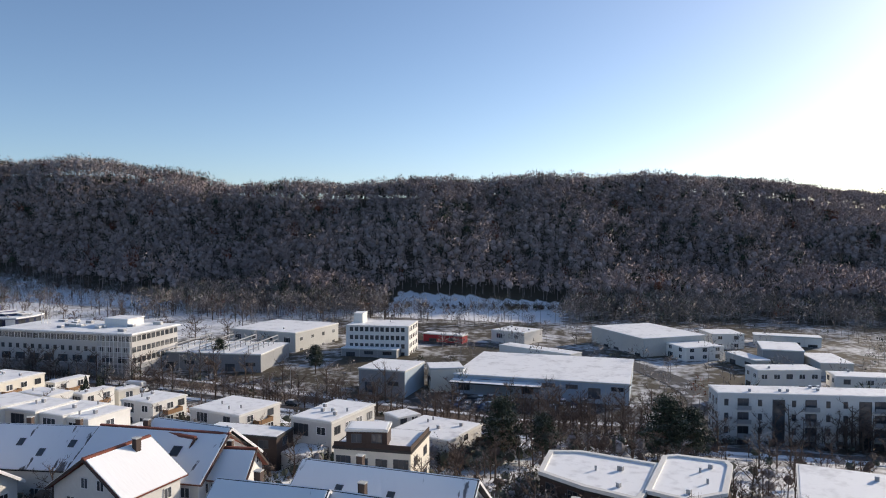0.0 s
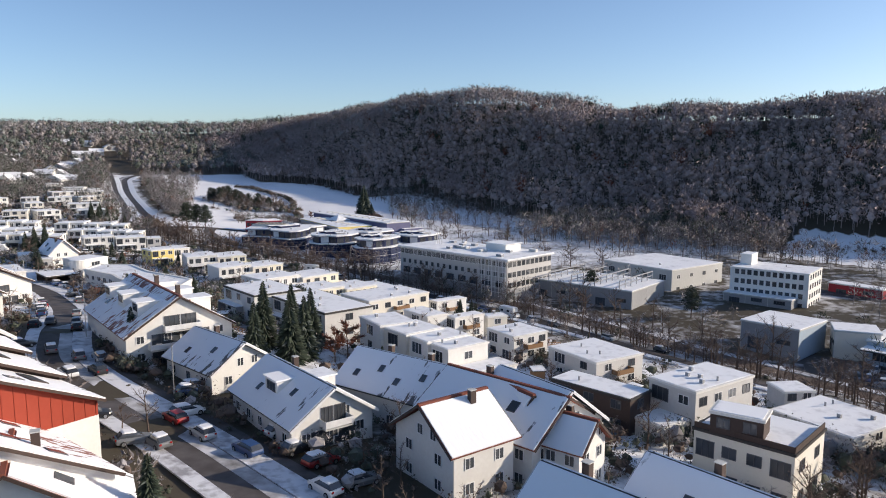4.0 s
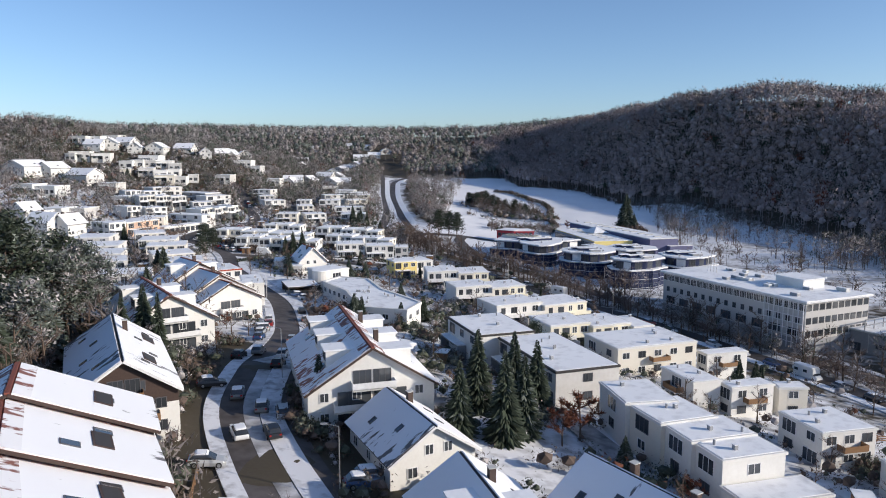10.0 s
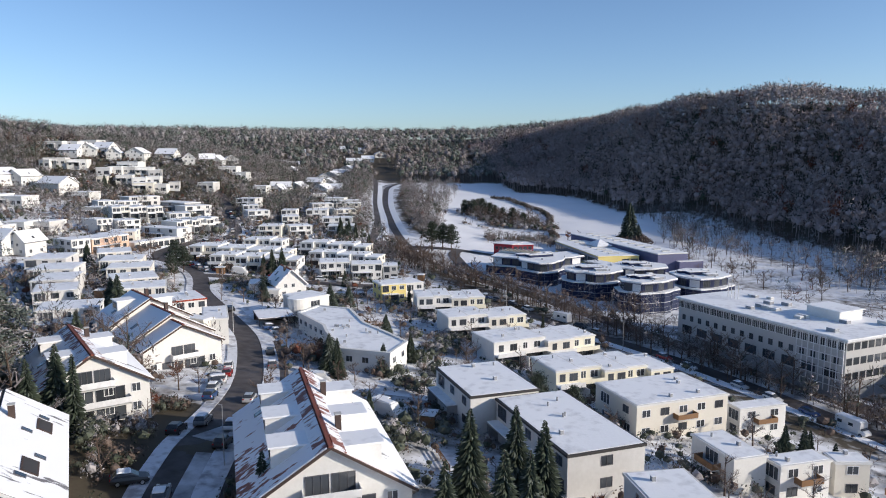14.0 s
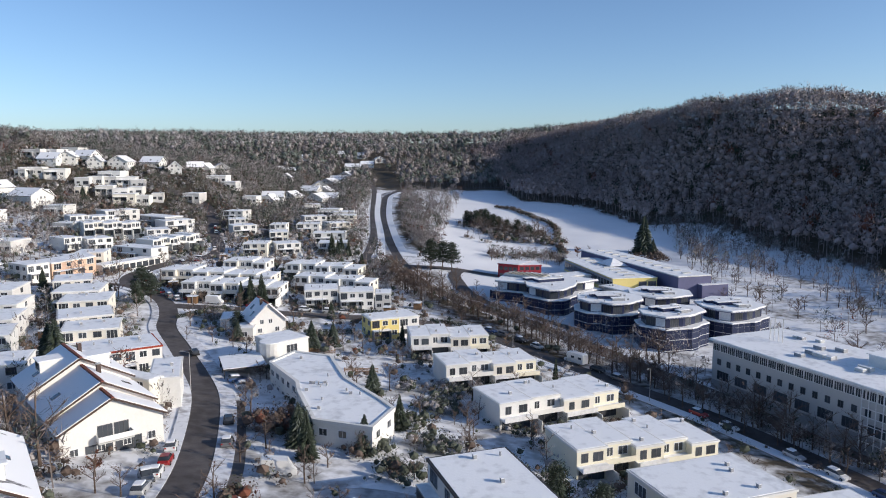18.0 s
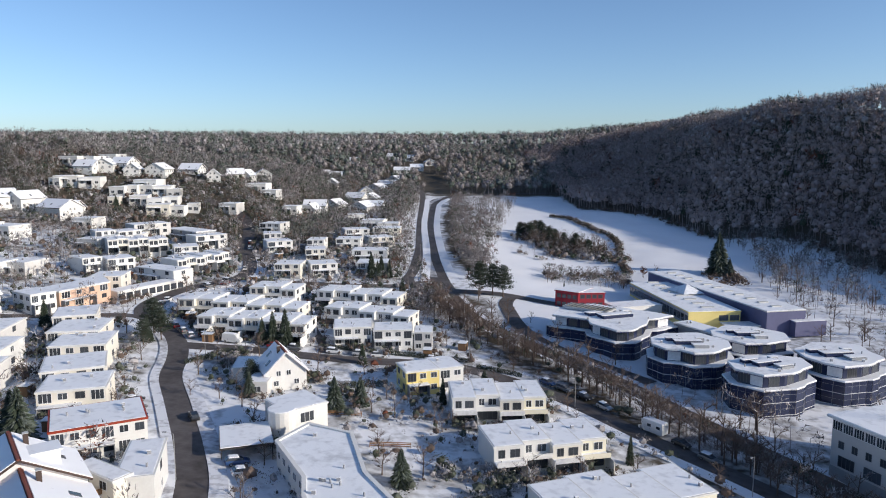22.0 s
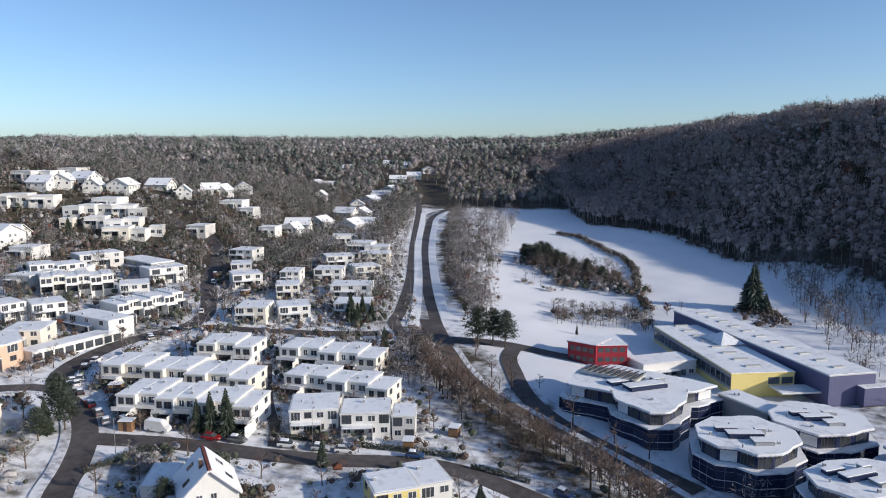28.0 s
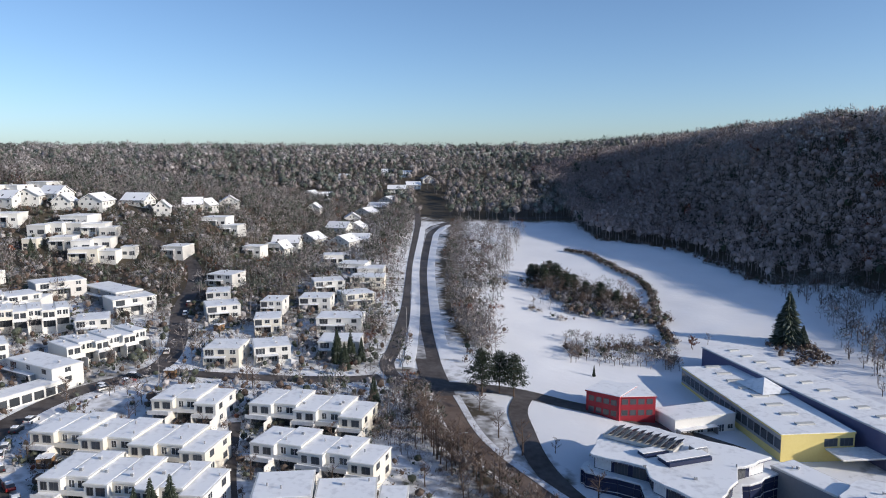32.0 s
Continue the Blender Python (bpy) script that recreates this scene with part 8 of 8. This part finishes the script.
def car_model(kind, paint, snowy):
    van = kind == "van"
    name = {"car": "car", "van": "van", "estate": "car"}[kind]
    ob = new(name)
    tagged(ob, "parked %s %s %s the snowy street" % (paint, {"car": "hatchback", "van": "delivery van", "estate": "estate car"}[kind], "with snowy roof beside" if snowy else "beside"), name, "", "")
    ob["group"] = "parked cars"
    P = PAINT[paint]
    if van:
        loft("body", [(-2.7, 0.35, 2.3, 0.96), (-2.6, 0.3, 2.45, 1), (1.2, 0.3, 2.45, 1), (1.9, 0.3, 1.5, 1), (2.6, 0.3, 1.15, 0.95), (2.75, 0.4, 0.8, 0.85)], 1.0, P, ob, taper=0.06)
        loft("windscreen", [(1.22, 1.45, 2.25, 0.94), (1.88, 1.35, 1.5, 0.94)], 1.0, M_GLASS, ob)
        top, x0, x1, wb = 2.45, -2.5, 1.0, 1.7
    else:
        e = 0.35 if kind == "estate" else 0.0
        loft("body", [(-2.1 - e * .5, 0.45, 0.72, 0.86), (-2.0 - e * .5, 0.3, 0.95, 0.95), (-1.2, 0.24, 0.98, 1), (0.9, 0.24, 0.95, 1), (1.75, 0.26, 0.82, 0.96), (2.1, 0.4, 0.66, 0.84)], 0.9, P, ob)
        loft("cabin", [(-1.85 - e, 0.93, 1.02, 0.86), (-1.45 - e, 0.93, 1.42, 0.86), (0.1, 0.93, 1.46, 0.88), (0.95, 0.92, 0.98, 0.86)], 0.9, M_GLASS, ob, "tinted car windows", 0.2)
        loft("roof_panel", [(-1.4 - e, 1.40, 1.45, 0.69), (0.08, 1.44, 1.49, 0.70)], 0.9, P, ob)
        top, x0, x1, wb = (1.48, -1.4 - e, 0.1, 1.3)
    hwid = 1.0 if van else 0.9
    if snowy:
        loft("snow_cap", [(x0, top - 0.02, top + 0.05, 0.68), (x0 + .2, top - 0.02, top + 0.14, 0.74), (x1 - .2, top - 0.02, top + 0.14, 0.74), (x1, top - 0.02, top + 0.04, 0.66)], hwid, M_SNOW, ob, "cap of fresh snow")
    for sx in (-wb, wb):
        for sy in (-1, 1):
            shared(("wheel",), wheel_make(0.33), "wheel", pose(sx, sy * (hwid - 0.06), 0.33), ob)
    for sy in (-0.62, 0.62):
        boxes("headlight", [((2.6 if van else 1.9), (2.77 if van else 2.06), sy - 0.16, sy + 0.16, 0.66, 0.8)], M_LAMP, ob)
        boxes("tail_light", [((-2.74 if van else -2.14), (-2.6 if van else -1.9), sy - 0.12, sy + 0.12, 0.72, 0.9)], M_TAIL, ob)
    return ob


MODELS = {}


def park(x, y, heading, paint="grey", kind="car", snowy=True):
    key = (kind, paint, snowy)
    a = radians(heading)
    zc = gz(x, y) + 0.17
    dz = gz(x + 1.3 * math.cos(a), y + 1.3 * math.sin(a)) - gz(x - 1.3 * math.cos(a), y - 1.3 * math.sin(a))
    m = pose(x, y, zc, 0, -math.degrees(math.atan2(dz, 2.6)), heading)
    if key not in MODELS:
        MODELS[key] = car_model(*key)
        MODELS[key].matrix_basis = m
        return MODELS[key]
    return copy_thing(MODELS[key], m)


def along(line, x, y):
    """The heading of a road at the place nearest to x, y."""
    pts = spline(line, 2.0)
    k = min(range(len(pts) - 1), key=lambda i: (pts[i].x - x) ** 2 + (pts[i].y - y) ** 2)
    d = pts[k + 1] - pts[k]
    return math.degrees(math.atan2(d.y, d.x))


_paints = ["white", "black", "grey", "silver", "grey", "black", "white", "red", "silver", "blue"]
_i = 0
for _x, _y in ((-24.5, 90), (-20.6, 91), (-23.9, 99), (-20.8, 98), (-28.3, 103), (-26, 118), (-27, 126), (-10, 68), (-7, 62), (-2.5, 56), (4, 44), (-33.5, 122), (-31.5, 127), (-28.6, 141), (-31, 167), (-34, 178), (-36.5, 152), (-37, 157), (-36, 146), (-35, 141), (-38.5, 163), (-56, 224), (-12, 60)):
    park(_x, _y, along(STREET, _x, _y) + RNG.uniform(-3, 3), _paints[_i % 10], "car" if _i % 3 else "estate", _i % 2 == 0)
    _i += 1
for _x, _y in ((18.5, 268), (22.5, 264.5), (27, 260), (31, 254.5), (44.5, 237), (48.5, 230.5), (61, 209), (65, 202), (72, 188), (76, 180), (80, 172), (88, 156), (91, 149), (98, 132), (104, 118), (-50, 276.4), (-55.5, 276.2), (-39, 276.6), (-32, 276.8), (-27, 277), (-12, 278)):
    park(_x, _y, along(CROSS, _x, _y), _paints[(_i * 3) % 10], "car" if _i % 4 else "estate", _i % 3 != 0)
    _i += 1
for _x, _y, _c in ((-99.5, 299.5, "white"), (-101, 303.5, "silver"), (-95.5, 294, "black"), (-89, 287.5, "red"), (-84.5, 283, "grey"), (-80.5, 279, "silver"), (-104.5, 312, "black"), (-105, 318, "white"), (-96, 345, "red"), (-99, 339, "grey")):
    park(_x, _y, along(BEND if _y > 292 else STREET, _x, _y), _c, "car", True)
park(-68, 277.6, -5, "white", "van", True)
park(-20.5, 157, 12, "white", "van", False)
park(-6, 141.5, -40, "white", "van", True)
for _x, _y, _h in ((-20.5, 74, 10), (-19.5, 70.5, 10), (-14.5, 61, 15), (-8, 79, 20), (-8.5, 70, 25), (-25.5, 81, 12), (2, 61, 25), (5, 51, 25), (8, 45, 20), (3, 55, 25), (-7, 81, 20), (-33, 106, 25), (-37, 150, -60), (-40, 205, 30), (-37.5, 201, 30), (-101, 301, 45), (-83, 281.5, -40), (-76.5, 280, -25), (-100, 340, 0), (-96, 349, 0), (-114, 329, 50), (-71, 229, 60), (-68.5, 225, 60), (-66.5, 221, 60), (-97, 370, 110), (-103, 392, 110), (-108, 408, 110), (-112, 420, 110)):
    if free(_x, _y, -1.6):
        park(_x, _y, _h, _paints[(_i * 7) % 10], "car" if _i % 3 else "estate", True)
    _i += 1
def distant_car(paint):
    ob = new("car")
    tagged(ob, "parked %s car with a snowy roof on the works car park" % paint, "car", "cars on the works car park")
    loft("body", [(-2.1, 0.45, 0.72, 0.86), (-2.0, 0.2, 0.95, 0.95), (0.9, 0.2, 0.95, 1), (1.75, 0.22, 0.82, 0.96), (2.1, 0.4, 0.66, 0.84)], 0.9, PAINT[paint], ob)
    loft("cabin", [(-1.85, 0.93, 1.02, 0.86), (-1.45, 0.93, 1.42, 0.86), (0.1, 0.93, 1.46, 0.88), (0.95, 0.92, 0.98, 0.86)], 0.9, M_GLASS, ob, "tinted car windows", 0.2)
    loft("snow_cap", [(-1.5, 1.38, 1.45, 0.68), (-1.2, 1.38, 1.56, 0.74), (-0.1, 1.38, 1.56, 0.74), (0.15, 1.38, 1.45, 0.66)], 0.9, M_SNOW, ob, "cap of fresh snow")
    return ob


# the car park of the long hall
FARCAR = {}
for _r in range(4):
    for _k in range(13):
        if RNG.random() < 0.78:
            _x, _y = 133 + _r * 6.2 + _k * 1.4, 84 - _k * 2.5 + _r * 3.4
            if free(_x, _y, 0.3):
                _c = _paints[RNG.randrange(10)]
                _m = pose(_x, _y, gz(_x, _y) + 0.05, 0, 0, 30 + RNG.uniform(-4, 4) + (180 if _k % 3 == 0 else 0))
                if _c not in FARCAR:
                    FARCAR[_c] = distant_car(_c)
                    FARCAR[_c].matrix_basis = _m
                else:
                    copy_thing(FARCAR[_c], _m)


def motorhome(x, y, heading):
    ob = new("motorhome")
    tagged(ob, "white motorhome with a raised cab parked beside the street", "motorhome")
    ob.matrix_basis = pose(x, y, gz(x, y) + 0.15, 0, 0, heading)
    loft("body", [(-3.3, 0.5, 2.7, 0.96), (-3.2, 0.4, 2.9, 1), (1.7, 0.4, 2.95, 1), (2.3, 1.6, 2.8, 0.98)], 1.1, PAINT["white"], ob, taper=0.05)
    loft("cab", [(1.7, 0.4, 1.8, 0.97), (2.6, 0.4, 1.35, 0.97), (3.3, 0.45, 0.95, 0.9)], 1.0, PAINT["white"], ob)
    loft("windscreen", [(2.25, 1.3, 1.75, 0.9), (2.65, 1.25, 1.38, 0.9)], 1.02, M_GLASS, ob)
    boxes("roof_snow", [(-3.1, 2.0, -0.95, 0.95, 2.9, 3.05)], M_SNOW, ob)
    for u in (-2.2, 0.2):
        for sy in (-1.11, 1.05):
            boxes("side_window", [(u - 0.5, u + 0.5, sy, sy + 0.06, 1.6, 2.2)], M_GLASS, ob)
    for sx in (-2.0, 2.3):
        for sy in (-1, 1):
            shared(("wheel",), wheel_make(0.33), "wheel", pose(sx, sy * 0.95, 0.33), ob)
    return ob


motorhome(39.8, 243, along(CROSS, 40, 243) + 180)
motorhome(84, 163, along(CROSS, 84, 163))


def street_lamp(x, y, heading):
    ob = new("street_lamp")
    tagged(ob, "tall grey steel street lamp beside the road", "street lamp", "street lamps")
    ob.matrix_basis = pose(x, y, gz(x, y), 0, 0, heading)
    v, f = [], []
    limb(v, f, Vector((0, 0, -0.3)), Vector((0, 0, 8)), 0.09, 0.05, 6)
    part("pole", v, f, M_METAL, ob)
    v, f = [], []
    limb(v, f, Vector((0, 0, 7.95)), Vector((1.3, 0, 8.25)), 0.04, 0.03, 5)
    part("arm", v, f, M_METAL, ob)
    boxes("lamp_head", [(1.2, 1.9, -0.13, 0.13, 8.18, 8.32)], M_GREY, ob)
    return ob


for _x, _y, _h in ((58, 254, 0), (66, 226, 0), (22, 290, 0), (90, 182, 0), (-5, 316, 0), (-24, 112, 180), (-10, 76, 180), (-47, 196, 180), (-70, 264, 0), (-34, 278, 90), (-2, 280, 90), (24, 254, 230), (52, 216, 230), (113, 130, 0), (-30, 420, 180), (-40, 520, 180)):
    street_lamp(_x, _y, _h)


# ---- garden fences and sheds ----
def fence(x0, y0, x1, y1, h=1.1):
    L = math.hypot(x1 - x0, y1 - y0)
    ob = new("garden_fence")
    tagged(ob, "low weathered timber garden fence in the snow", "fence", "garden fences")
    ob.matrix_basis = pose(x0, y0, gz(x0, y0), 0, -math.degrees(math.atan2(gz(x1, y1) - gz(x0, y0), L)), math.degrees(math.atan2(y1 - y0, x1 - x0)))
    n = max(2, int(L / 2.2))
    for k in range(n + 1):
        boxes("post", [(L * k / n - 0.06, L * k / n + 0.06, -0.06, 0.06, -0.4, h)], M_WOOD, ob)
    for z in (0.3, 0.62, 0.92):
        boxes("rail", [(0, L, -0.025, 0.025, z * h - 0.09, z * h + 0.09)], M_WOOD, ob)
    return ob


def shed(x, y, rot, w=2.8, d=2.2):
    ob = new("garden_shed")
    tagged(ob, "small timber garden shed with a snowy roof", "shed", "garden sheds")
    ob.matrix_basis = pose(x, y, gz(x, y), 0, 0, rot)
    boxes("wall", [(-w / 2, w / 2, -d / 2, d / 2, -0.8, 2.1)], M_WOOD, ob)
    boxes("roof", [(-w / 2 - .2, w / 2 + .2, -d / 2 - .2, d / 2 + .2, 2.1, 2.2)], M_DARK, ob)
    boxes("snow_cover", [(-w / 2 - .15, w / 2 + .15, -d / 2 - .15, d / 2 + .15, 2.2, 2.34)], M_ROOFSNOW, ob)
    boxes("door", [(-0.4, 0.4, -d / 2 - 0.04, -d / 2, 0, 1.9)], M_BROWN, ob)
    return ob


_n = 0
while _n < 34:
    _y = RNG.uniform(60, 400)
    _x = float(road_x(_y)) - RNG.uniform(25, 150)
    if free(_x, _y, 2.0):
        _n += 1
        if _n % 2:
            shed(_x, _y, RNG.uniform(0, 90))
        else:
            _a = RNG.choice([0.2, 1.8])
            if free(_x + 8 * math.cos(_a), _y + 8 * math.sin(_a), 0.6) and free(_x + 4 * math.cos(_a), _y + 4 * math.sin(_a), 0.6):
                fence(_x, _y, _x + 8 * math.cos(_a), _y + 8 * math.sin(_a))
